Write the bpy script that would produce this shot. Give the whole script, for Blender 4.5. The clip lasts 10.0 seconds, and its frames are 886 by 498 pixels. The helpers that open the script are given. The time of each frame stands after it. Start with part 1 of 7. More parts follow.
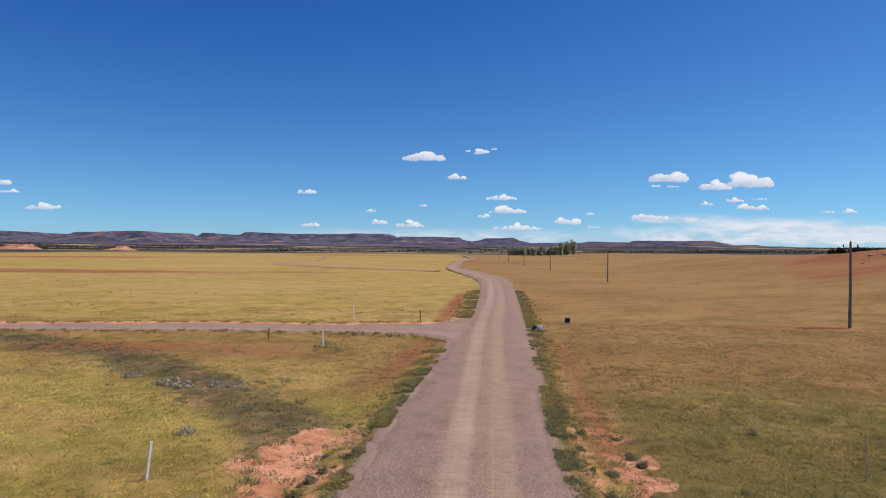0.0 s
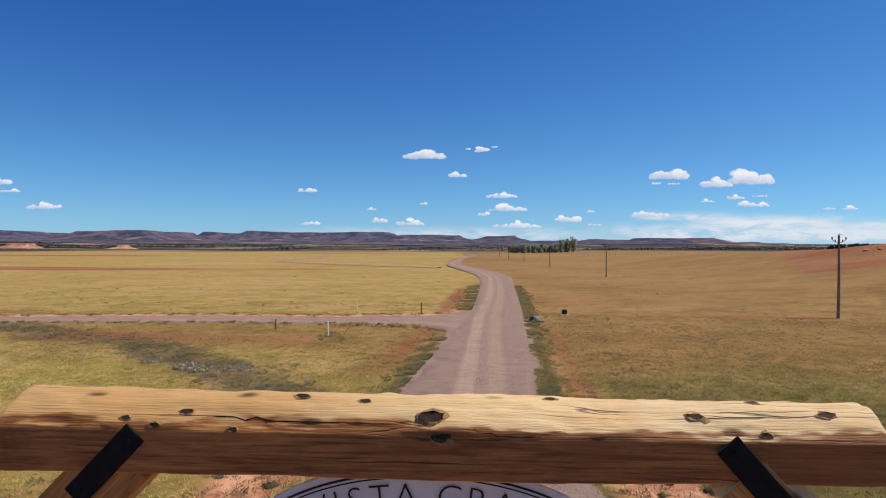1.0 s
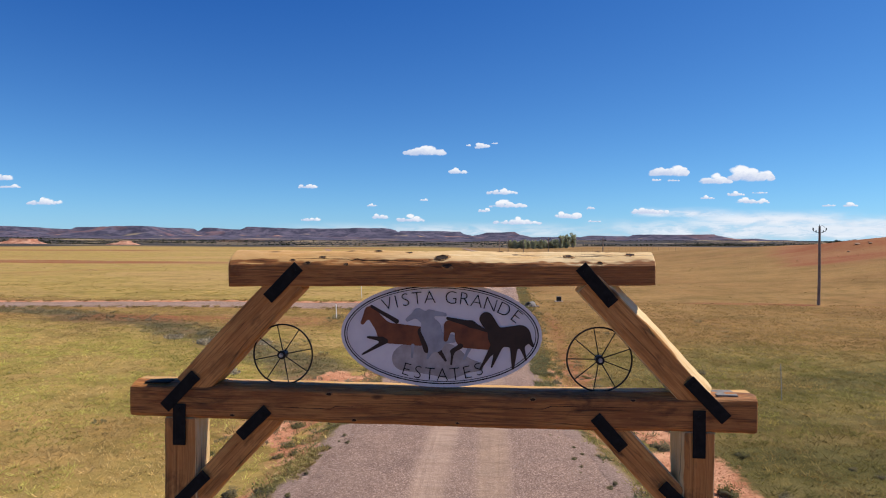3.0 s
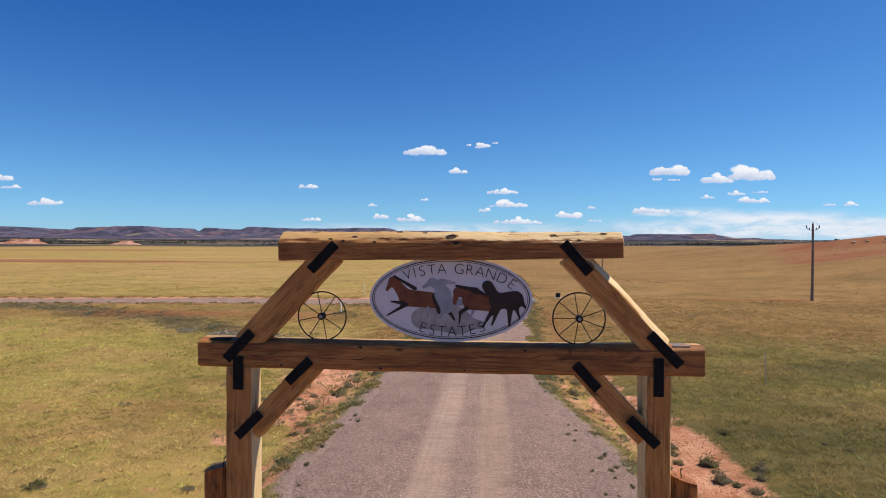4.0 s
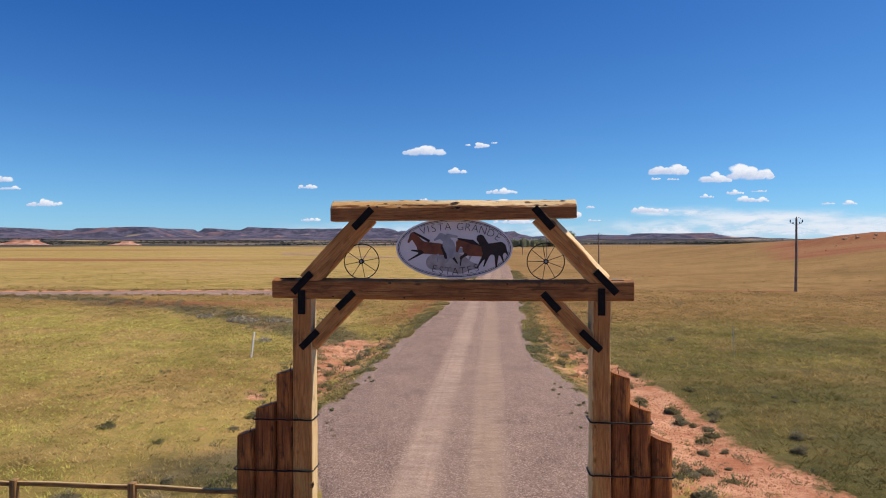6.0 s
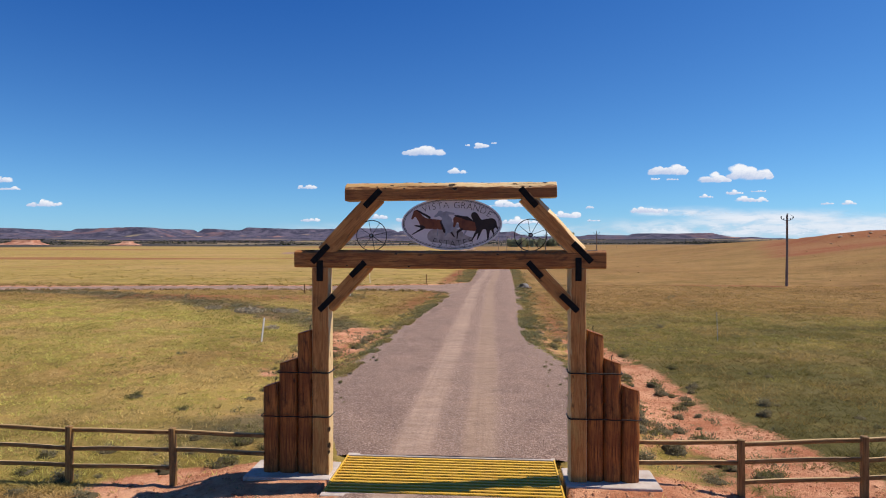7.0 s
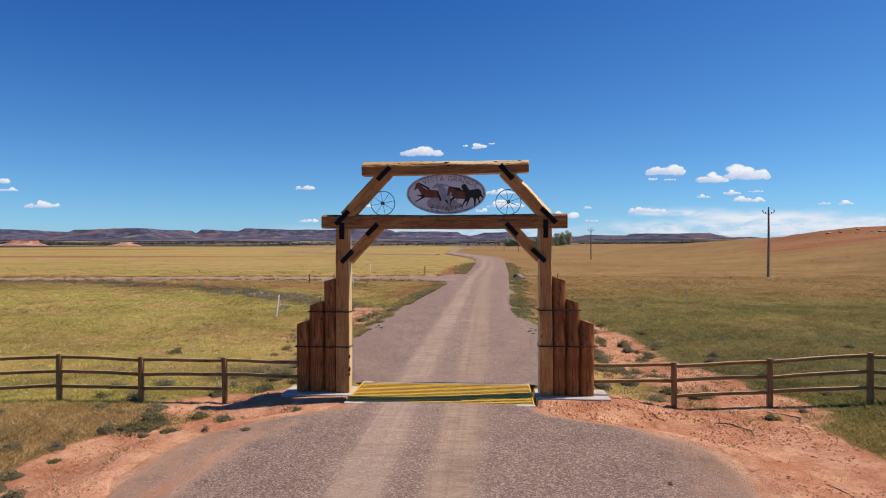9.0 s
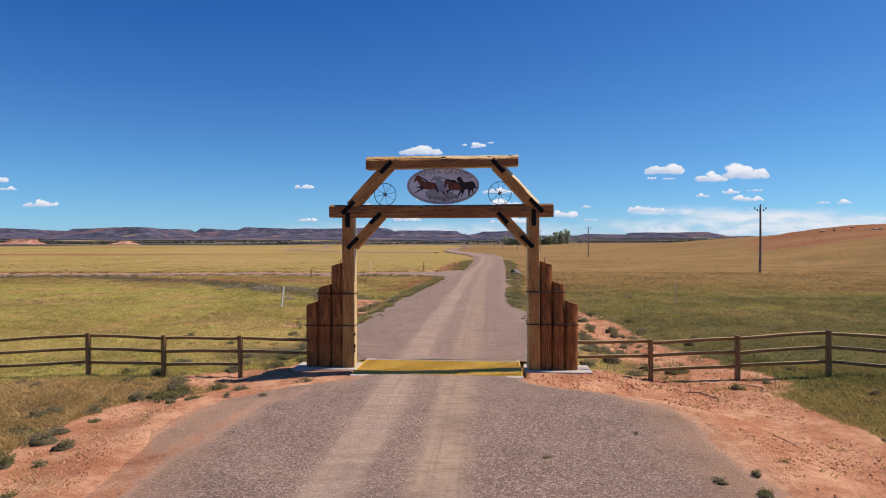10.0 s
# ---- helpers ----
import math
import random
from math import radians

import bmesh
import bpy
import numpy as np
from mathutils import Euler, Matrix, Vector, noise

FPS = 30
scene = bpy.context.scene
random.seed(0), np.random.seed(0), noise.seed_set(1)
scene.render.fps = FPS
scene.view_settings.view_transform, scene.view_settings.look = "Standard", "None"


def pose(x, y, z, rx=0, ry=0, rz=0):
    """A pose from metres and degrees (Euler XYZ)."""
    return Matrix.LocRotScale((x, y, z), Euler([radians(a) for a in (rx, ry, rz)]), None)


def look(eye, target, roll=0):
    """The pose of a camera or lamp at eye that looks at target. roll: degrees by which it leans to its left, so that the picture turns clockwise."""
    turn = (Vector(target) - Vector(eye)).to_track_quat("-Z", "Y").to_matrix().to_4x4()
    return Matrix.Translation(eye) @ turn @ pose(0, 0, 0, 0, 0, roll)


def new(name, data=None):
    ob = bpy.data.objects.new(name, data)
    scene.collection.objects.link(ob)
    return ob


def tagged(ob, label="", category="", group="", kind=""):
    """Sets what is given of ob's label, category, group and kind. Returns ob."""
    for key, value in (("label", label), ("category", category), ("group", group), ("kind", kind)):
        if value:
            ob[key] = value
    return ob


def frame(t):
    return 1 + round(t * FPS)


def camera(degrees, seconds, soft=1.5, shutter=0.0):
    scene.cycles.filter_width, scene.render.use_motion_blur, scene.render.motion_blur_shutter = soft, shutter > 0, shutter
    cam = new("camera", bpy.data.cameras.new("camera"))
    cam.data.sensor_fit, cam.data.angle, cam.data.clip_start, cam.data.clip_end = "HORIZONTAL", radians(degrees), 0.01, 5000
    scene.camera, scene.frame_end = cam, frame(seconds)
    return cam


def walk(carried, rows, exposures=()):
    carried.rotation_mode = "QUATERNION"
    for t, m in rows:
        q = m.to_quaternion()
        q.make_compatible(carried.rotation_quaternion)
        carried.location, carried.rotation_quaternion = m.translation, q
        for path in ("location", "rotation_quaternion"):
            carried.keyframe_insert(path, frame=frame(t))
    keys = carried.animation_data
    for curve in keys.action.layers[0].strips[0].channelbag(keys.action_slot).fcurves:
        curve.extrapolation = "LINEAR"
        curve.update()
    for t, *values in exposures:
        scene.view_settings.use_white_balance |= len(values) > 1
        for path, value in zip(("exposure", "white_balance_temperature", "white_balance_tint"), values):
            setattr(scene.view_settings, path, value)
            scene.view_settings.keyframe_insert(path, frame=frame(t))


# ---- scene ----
cam = camera(70.0, 10.0, 1.05)
PATH = [
    (0, (0.122, -1.227, 7.713), (-0.035, 0.767, 7.707), 0.4),
    (0.5, (0.185, -2.25, 7.536), (0.028, -0.256, 7.526), 0.4),
    (1, (0.31, -3.219, 7.277), (0.151, -1.225, 7.265), 0.2),
    (1.5, (0.412, -4.174, 7.138), (0.253, -2.181, 7.122), 0.4),
    (2, (0.484, -5.085, 6.915), (0.325, -3.091, 6.897), 0.2),
    (2.5, (0.533, -5.94, 6.715), (0.374, -3.947, 6.693), 0.3),
    (4, (0.554, -8.394, 6.317), (0.393, -6.4, 6.293), 0.2),
    (4.5, (0.58, -9.204, 6.226), (0.418, -7.211, 6.201), 0.2),
    (5, (0.611, -10.029, 6.114), (0.449, -8.036, 6.088), 0.2),
    (5.5, (0.65, -10.881, 5.908), (0.489, -8.888, 5.883), 0.1),
    (7, (0.876, -13.676, 5.15), (0.718, -11.683, 5.127), -0.0),
    (7.5, (0.962, -14.59, 4.888), (0.805, -12.596, 4.865), -0.0),
    (8, (1.051, -15.508, 4.673), (0.894, -13.515, 4.651), -0.1),
    (8.5, (1.122, -16.436, 4.437), (0.968, -14.442, 4.416), -0.1),
    (9, (1.214, -17.346, 4.191), (1.062, -15.352, 4.17), -0.1),
    (9.5, (1.333, -18.209, 4.019), (1.181, -16.215, 3.997), -0.2),
    (10, (1.398, -19.008, 3.847), (1.249, -17.013, 3.823), -0.1),
]
walk(cam, [(t, look(eye, target, roll)) for t, eye, target, roll in PATH],
     exposures=((0, 0.18), (1.0, 0.19), (1.6, 0.25), (2.5, 0.34), (4.0, 0.29), (7.0, 0.28), (10.0, 0.23)))

# ---- world and sun ----
SUN_EL, SUN_AZ = 57.0, 14.0          # degrees above the plain; from +x towards +y
world = bpy.data.worlds.new("sky")
scene.world = world
world.use_nodes = True
wn = world.node_tree
wn.nodes.clear()
w_out = wn.nodes.new("ShaderNodeOutputWorld")
w_bg = wn.nodes.new("ShaderNodeBackground")
w_sky = wn.nodes.new("ShaderNodeTexSky")
w_sky.sky_type = "NISHITA"
w_sky.sun_disc = False
w_sky.sun_elevation = radians(SUN_EL)
w_sky.sun_rotation = radians(90.0 - SUN_AZ)
w_sky.altitude = 1500.0
w_sky.air_density = 1.0
w_sky.dust_density = 0.4
w_sky.ozone_density = 1.5
# the deep, clear blue of dry high country: each channel scaled and set down a little
w_deep = wn.nodes.new("ShaderNodeVectorMath")
w_deep.operation = "MULTIPLY_ADD"
w_deep.inputs[1].default_value = (0.54, 0.93, 1.0)
w_deep.inputs[2].default_value = (-0.46, -0.77, 0.30)
w_part = wn.nodes.new("ShaderNodeSeparateXYZ")
w_haze = wn.nodes.new("ShaderNodeVectorMath")           # a bluer haze where the air is deep
w_haze.operation = "MULTIPLY_ADD"
w_haze.inputs[1].default_value = (0.0, 0.0, 0.24)
w_floor = wn.nodes.new("ShaderNodeVectorMath")
w_floor.operation = "MAXIMUM"
w_floor.inputs[1].default_value = (0.27, 1.0, 2.6)
w_bg.inputs["Strength"].default_value = 0.08
wn.links.new(w_sky.outputs[0], w_deep.inputs[0])
wn.links.new(w_sky.outputs[0], w_part.inputs[0])
wn.links.new(w_part.outputs[0], w_haze.inputs[0])
wn.links.new(w_deep.outputs[0], w_haze.inputs[2])
wn.links.new(w_haze.outputs[0], w_floor.inputs[0])
wn.links.new(w_floor.outputs[0], w_bg.inputs["Color"])
wn.links.new(w_bg.outputs[0], w_out.inputs["Surface"])

sun_dir = Vector((math.cos(radians(SUN_EL)) * math.cos(radians(SUN_AZ)),
                  math.cos(radians(SUN_EL)) * math.sin(radians(SUN_AZ)), math.sin(radians(SUN_EL))))
sun = new("sun", bpy.data.lights.new("sun", "SUN"))
sun.data.energy, sun.data.angle, sun.data.color = 5.0, radians(0.5), (1.0, 0.885, 0.76)
sun.matrix_world = look(sun_dir * 100, (0, 0, 0))


# ---- helpers of this scene ----
def mesh_of(name, verts, faces, smooth=False):
    me = bpy.data.meshes.new(name)
    me.from_pydata([tuple(v) for v in verts], [], [tuple(f) for f in faces])
    me.update()
    if smooth:
        me.polygons.foreach_set("use_smooth", [True] * len(me.polygons))
    return me


def quick_mesh(name, verts, faces_flat, size, smooth=False):
    """Mesh from numpy arrays; all faces with the same number of corners."""
    me = bpy.data.meshes.new(name)
    nf = len(faces_flat) // size
    me.vertices.add(len(verts))
    me.vertices.foreach_set("co", np.asarray(verts, dtype=np.float32).ravel())
    me.loops.add(len(faces_flat))
    me.loops.foreach_set("vertex_index", np.asarray(faces_flat, dtype=np.int32))
    me.polygons.add(nf)
    me.polygons.foreach_set("loop_start", np.arange(0, nf * size, size, dtype=np.int32))
    if smooth:
        me.polygons.foreach_set("use_smooth", np.ones(nf, dtype=bool))
    me.update(calc_edges=True)
    return me


def part(name, me, material, parent=None, label="", m=None):
    """Links a mesh or bmesh as one object, under parent if one is given."""
    if isinstance(me, bmesh.types.BMesh):
        bm, me = me, bpy.data.meshes.new(name)
        bm.to_mesh(me)
        bm.free()
    if material and not me.materials:
        me.materials.append(material)
    ob = new(name, me)
    ob.parent = parent
    if m is not None:
        ob.matrix_basis = m
    if label:
        tagged(ob, label)
    return ob


def thing(name, label, category, group="", kind="", m=None):
    ob = new(name)
    ob.empty_display_size = 0.2
    if m is not None:
        ob.matrix_basis = m
    return tagged(ob, label, category, group, kind)


def box_bm(x0, x1, y0, y1, z0, z1, bevel=0.0, seg=1):
    bm = bmesh.new()
    bmesh.ops.create_cube(bm, size=1.0, matrix=Matrix.Translation(((x0 + x1) / 2, (y0 + y1) / 2, (z0 + z1) / 2)) @ Matrix.Diagonal((x1 - x0, y1 - y0, z1 - z0, 1)))
    if bevel:
        bmesh.ops.bevel(bm, geom=bm.edges[:], offset=bevel, segments=seg, affect="EDGES")
    return bm


def cyl_bm(p0, p1, r0, r1=None, seg=12):
    p0, p1 = Vector(p0), Vector(p1)
    d = p1 - p0
    bm = bmesh.new()
    m = Matrix.Translation((p0 + p1) / 2) @ d.to_track_quat("Z", "Y").to_matrix().to_4x4()
    bmesh.ops.create_cone(bm, cap_ends=True, segments=seg, radius1=r0, radius2=r0 if r1 is None else r1, depth=d.length, matrix=m)
    return bm


def tube(points, r, seg=6, closed=False):
    """A round bar along points."""
    n = len(points)
    pts = [Vector(p) for p in points]
    verts, faces = [], []
    for i, p in enumerate(pts):
        a = pts[(i - 1) % n] if closed or i else p
        b = pts[(i + 1) % n] if closed or i < n - 1 else p
        q = (b - a).to_track_quat("Z", "Y")
        for k in range(seg):
            t = 2 * math.pi * k / seg
            verts.append(p + q @ Vector((r * math.cos(t), r * math.sin(t), 0)))
    for i in range(n if closed else n - 1):
        j = (i + 1) % n
        for k in range(seg):
            faces.append((i * seg + k, i * seg + (k + 1) % seg, j * seg + (k + 1) % seg, j * seg + k))
    if not closed:
        faces.append(tuple(range(seg - 1, -1, -1)))
        faces.append(tuple((n - 1) * seg + k for k in range(seg)))
    return verts, faces


def vnoise(x, y, size, seed=0):
    """Smooth value noise, 0 to 1, for arrays."""
    x, y = np.asarray(x, float) / size, np.asarray(y, float) / size
    xi, yi = np.floor(x).astype(np.int64), np.floor(y).astype(np.int64)
    fx, fy = x - xi, y - yi
    fx, fy = fx * fx * (3 - 2 * fx), fy * fy * (3 - 2 * fy)

    def rnd(i, j):
        n = (i * 374761393 + j * 668265263 + seed * 1442695041) & 0x7FFFFFFF
        n = ((n ^ (n >> 13)) * 1274126177) & 0x7FFFFFFF
        return ((n ^ (n >> 16)) & 0xFFFF) / 65535.0

    a = rnd(xi, yi) * (1 - fx) + rnd(xi + 1, yi) * fx
    b = rnd(xi, yi + 1) * (1 - fx) + rnd(xi + 1, yi + 1) * fx
    return a * (1 - fy) + b * fy


def fbm(x, y, size, seed=0, octaves=4):
    v, amp, tot = 0.0, 1.0, 0.0
    for o in range(octaves):
        v = v + amp * vnoise(x, y, size / 2 ** o, seed + 17 * o)
        tot += amp
        amp *= 0.55
    return v / tot


def ramp(a, b, v):
    t = np.clip((v - a) / (b - a), 0, 1)
    return t * t * (3 - 2 * t)


# ---- materials ----
DULL = 0.8               # scales all colours below; with more exposure it makes shade deeper against the sky


class Nodes:
    """A material's node tree with short calls."""

    def __init__(self, name, rough=0.8, metal=0.0):
        self.mat = bpy.data.materials.new(name)
        self.mat.use_nodes = True
        self.t = self.mat.node_tree
        self.bsdf = self.t.nodes["Principled BSDF"]
        self.bsdf.inputs["Roughness"].default_value = rough
        self.bsdf.inputs["Metallic"].default_value = metal
        self.bsdf.inputs["Specular IOR Level"].default_value = 0.3
        self.where = self.t.nodes.new("ShaderNodeTexCoord").outputs["Object"]

    def link(self, a, b):
        self.t.links.new(a, b)

    def put(self, socket, v):
        if hasattr(v, "is_output"):
            self.link(v, socket)
        else:
            socket.default_value = (*v, 1.0) if isinstance(v, tuple) and len(v) == 3 and socket.type == "RGBA" else v

    def scaled(self, s, at=None):
        n = self.t.nodes.new("ShaderNodeMapping")
        self.link(at or self.where, n.inputs["Vector"])
        n.inputs["Scale"].default_value = s
        return n.outputs[0]

    def noise(self, scale, detail=4.0, rough=0.55, at=None, distort=0.0):
        n = self.t.nodes.new("ShaderNodeTexNoise")
        self.link(at or self.where, n.inputs["Vector"])
        n.inputs["Scale"].default_value, n.inputs["Detail"].default_value = scale, detail
        n.inputs["Roughness"].default_value, n.inputs["Distortion"].default_value = rough, distort
        return n.outputs[0]

    def cells(self, scale, at=None, out="Distance"):
        n = self.t.nodes.new("ShaderNodeTexVoronoi")
        self.link(at or self.where, n.inputs["Vector"])
        n.inputs["Scale"].default_value = scale
        return n.outputs[out]

    def attr(self, name, out="Fac"):
        n = self.t.nodes.new("ShaderNodeAttribute")
        n.attribute_name = name
        return n.outputs[out]

    def rgb(self, colour):
        n = self.t.nodes.new("ShaderNodeSeparateColor")
        self.link(colour, n.inputs[0])
        return n.outputs

    def fit(self, v, a, b, lo=0.0, hi=1.0):
        n = self.t.nodes.new("ShaderNodeMapRange")
        self.put(n.inputs["Value"], v)
        for k, x in zip(("From Min", "From Max", "To Min", "To Max"), (a, b, lo, hi)):
            n.inputs[k].default_value = x
        return n.outputs[0]

    def mix(self, f, a, b, mode="MIX"):
        n = self.t.nodes.new("ShaderNodeMix")
        n.data_type, n.blend_type = "RGBA", mode
        self.put(n.inputs[0], f)
        self.put(n.inputs[6], a)
        self.put(n.inputs[7], b)
        return n.outputs[2]

    def calc(self, op, a, b=0.0):
        n = self.t.nodes.new("ShaderNodeMath")
        n.operation = op
        self.put(n.inputs[0], a)
        self.put(n.inputs[1], b)
        return n.outputs[0]

    def random(self):
        return self.t.nodes.new("ShaderNodeObjectInfo").outputs["Random"]

    def colour(self, c):
        c = self.mix(1.0, c, (DULL, DULL, DULL), "MULTIPLY")
        self.put(self.bsdf.inputs["Base Color"], c)
        return self

    def rough(self, v):
        self.put(self.bsdf.inputs["Roughness"], v)
        return self

    def bump(self, height, strength=0.5, dist=0.02):
        n = self.t.nodes.new("ShaderNodeBump")
        n.inputs["Strength"].default_value, n.inputs["Distance"].default_value = strength, dist
        self.link(height, n.inputs["Height"])
        self.link(n.outputs[0], self.bsdf.inputs["Normal"])
        return self


def wood_material(name, pale, deep, stain, streak=1.0, bare=None):
    """Peeled, oiled log: grain runs along local x."""
    n = Nodes(name, 0.62)
    grain = n.noise(9.0, 6.0, 0.65, n.scaled((0.18, 2.2, 2.2)), 0.6)
    fine = n.noise(40.0, 5.0, 0.6, n.scaled((0.05, 2.0, 2.0)))
    blotch = n.noise(1.6, 4.0, 0.6)
    patch = n.noise(2.2, 6.0, 0.7, n.scaled((0.45, 1.3, 1.3)), 0.8)
    c = n.mix(n.fit(grain, 0.40, 0.62), pale, deep)
    c = n.mix(n.fit(fine, 0.48, 0.66, 0.0, 0.75 * streak), c, stain)
    c = n.mix(n.fit(blotch, 0.48, 0.66, 0.0, 0.65), c, deep)
    c = n.mix(n.fit(patch, 0.55, 0.68, 0.0, 0.75), c, stain)
    c = n.mix(n.fit(patch, 0.44, 0.33, 0.0, 0.45), c, tuple(min(0.7, v * 1.35) for v in pale))
    crack = n.noise(2.4, 3.0, 0.5, n.scaled((0.16, 3.2, 3.2)), 0.3)
    crack = n.fit(n.calc("ABSOLUTE", n.calc("SUBTRACT", crack, 0.5)), 0.0, 0.016, 0.75, 0.0)
    crack = n.calc("MULTIPLY", crack, n.fit(n.noise(0.9, 2.0), 0.48, 0.6))
    eye = n.fit(n.cells(1.0, n.scaled((1.6, 4.2, 4.2))), 0.06, 0.14, 0.8, 0.0)
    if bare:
        # bare, unoiled wood where the log is round, paled further to paint in sunlight
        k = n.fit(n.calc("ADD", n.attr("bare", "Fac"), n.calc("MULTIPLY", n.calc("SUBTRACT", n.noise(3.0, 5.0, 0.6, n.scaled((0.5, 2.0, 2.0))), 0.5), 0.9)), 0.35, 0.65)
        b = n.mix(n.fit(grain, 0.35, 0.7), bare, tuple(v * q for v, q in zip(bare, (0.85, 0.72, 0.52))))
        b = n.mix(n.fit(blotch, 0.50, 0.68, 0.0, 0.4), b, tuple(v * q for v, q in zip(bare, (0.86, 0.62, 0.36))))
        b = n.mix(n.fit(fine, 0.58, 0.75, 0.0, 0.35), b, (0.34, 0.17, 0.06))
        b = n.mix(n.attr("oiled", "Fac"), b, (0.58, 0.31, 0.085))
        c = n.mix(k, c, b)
    c = n.mix(n.fit(n.random(), 0.0, 1.0, 0.0, 0.25), c, deep)
    c = n.mix(eye, c, tuple(v * 0.5 for v in stain))
    c = n.mix(crack, c, tuple(v * 0.35 for v in stain))
    n.colour(c)
    n.rough(n.fit(grain, 0.3, 0.7, 0.5, 0.75))
    h = n.calc("ADD", n.calc("MULTIPLY", grain, 0.6), n.calc("MULTIPLY", fine, 0.5))
    h = n.calc("SUBTRACT", h, n.calc("MULTIPLY", crack, 0.8))
    n.bump(h, 0.9, 0.016)
    return n.mat


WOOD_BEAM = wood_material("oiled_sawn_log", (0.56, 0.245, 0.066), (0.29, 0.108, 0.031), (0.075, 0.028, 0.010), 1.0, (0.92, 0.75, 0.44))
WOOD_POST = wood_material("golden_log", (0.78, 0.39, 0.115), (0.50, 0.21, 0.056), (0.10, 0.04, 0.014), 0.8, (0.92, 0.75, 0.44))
WOOD_SLAB = wood_material("dark_oiled_log", (0.60, 0.225, 0.05), (0.26, 0.08, 0.02), (0.035, 0.015, 0.008), 1.2)
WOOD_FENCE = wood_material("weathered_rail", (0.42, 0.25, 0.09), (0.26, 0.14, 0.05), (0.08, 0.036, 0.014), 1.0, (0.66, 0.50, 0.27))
WOOD_POLE = wood_material("old_pole", (0.42, 0.30, 0.22), (0.29, 0.20, 0.15), (0.15, 0.105, 0.08))


def knot_material(name, rim):
    n = Nodes(name, 0.8)
    n.colour(n.mix(n.fit(n.noise(35.0, 3.0), 0.4, 0.65), rim, tuple(v * 0.5 for v in rim)))
    n.bump(n.noise(60.0, 3.0), 0.7, 0.01)
    return n.mat


def steel_material(name, c, rough, metal):
    n = Nodes(name, rough, metal)
    n.colour(n.mix(n.fit(n.noise(14.0, 5.0), 0.42, 0.7), c, tuple(v * 0.6 + 0.01 for v in c)))
    n.bump(n.noise(70.0, 3.0), 0.15, 0.004)
    return n.mat


KNOT, KNOT_HEART = knot_material("knot_rim", (0.40, 0.22, 0.085)), knot_material("knot_heart", (0.030, 0.014, 0.008))
BLACK_STEEL = steel_material("black_plate", (0.004, 0.004, 0.004), 0.9, 0.0)
BLACK_IRON = steel_material("black_iron", (0.012, 0.011, 0.011), 0.55, 0.2)
CAP_SHEET = steel_material("dull_sheet", (0.22, 0.21, 0.20), 0.8, 0.0)
GALVANISED = steel_material("galvanised", (0.42, 0.43, 0.45), 0.45, 0.6)
WHITE_PLASTIC = steel_material("white_marker", (0.9, 0.9, 0.87), 0.5, 0.0)
GREEN_BOX = steel_material("dull_green_paint", (0.028, 0.035, 0.034), 0.5, 0.0)


def yellow_material():
    n = Nodes("worn_yellow_paint", 0.5)
    wear = n.noise(7.0, 6.0, 0.7)
    c = n.mix(n.fit(n.noise(2.0, 4.0), 0.35, 0.65), (0.76, 0.47, 0.045), (0.64, 0.38, 0.05))
    n.colour(n.mix(n.fit(wear, 0.6, 0.75), c, (0.30, 0.22, 0.12)))
    n.bump(wear, 0.2, 0.005)
    return n.mat


def concrete_material():
    n = Nodes("concrete", 0.85)
    c = n.mix(n.fit(n.noise(3.0, 5.0), 0.35, 0.7), (0.58, 0.52, 0.47), (0.44, 0.37, 0.32))
    n.colour(n.mix(n.fit(n.noise(9.0, 6.0), 0.56, 0.72, 0, 0.6), c, (0.40, 0.23, 0.15)))
    n.bump(n.noise(50.0, 4.0), 0.3, 0.006)
    return n.mat


ROCK = knot_material("field_rock", (0.34, 0.27, 0.22))
OUTCROP = knot_material("outcrop_rock", (0.52, 0.36, 0.24))
YELLOW = yellow_material()
CONCRETE = concrete_material()


def dirt_colour(n):
    """Bare red soil: pale where it is packed, deeper where it is crumbly."""
    crumb = n.noise(7.0, 7.0, 0.8)
    c = n.mix(n.fit(n.noise(0.8, 6.0, 0.65), 0.38, 0.62), (0.70, 0.41, 0.25), (0.45, 0.195, 0.105))
    c = n.mix(n.fit(crumb, 0.52, 0.62, 0, 0.5), c, (0.31, 0.12, 0.06))
    c = n.mix(n.fit(crumb, 0.46, 0.38, 0, 0.5), c, (0.62, 0.37, 0.23))
    c = n.mix(n.fit(n.noise(2.6, 7.0, 0.75), 0.56, 0.68, 0, 0.7), c, (0.33, 0.12, 0.06))
    return n.mix(n.fit(n.noise(5.0, 5.0, 0.7), 0.55, 0.75, 0, 0.6), c, (0.38, 0.155, 0.08))


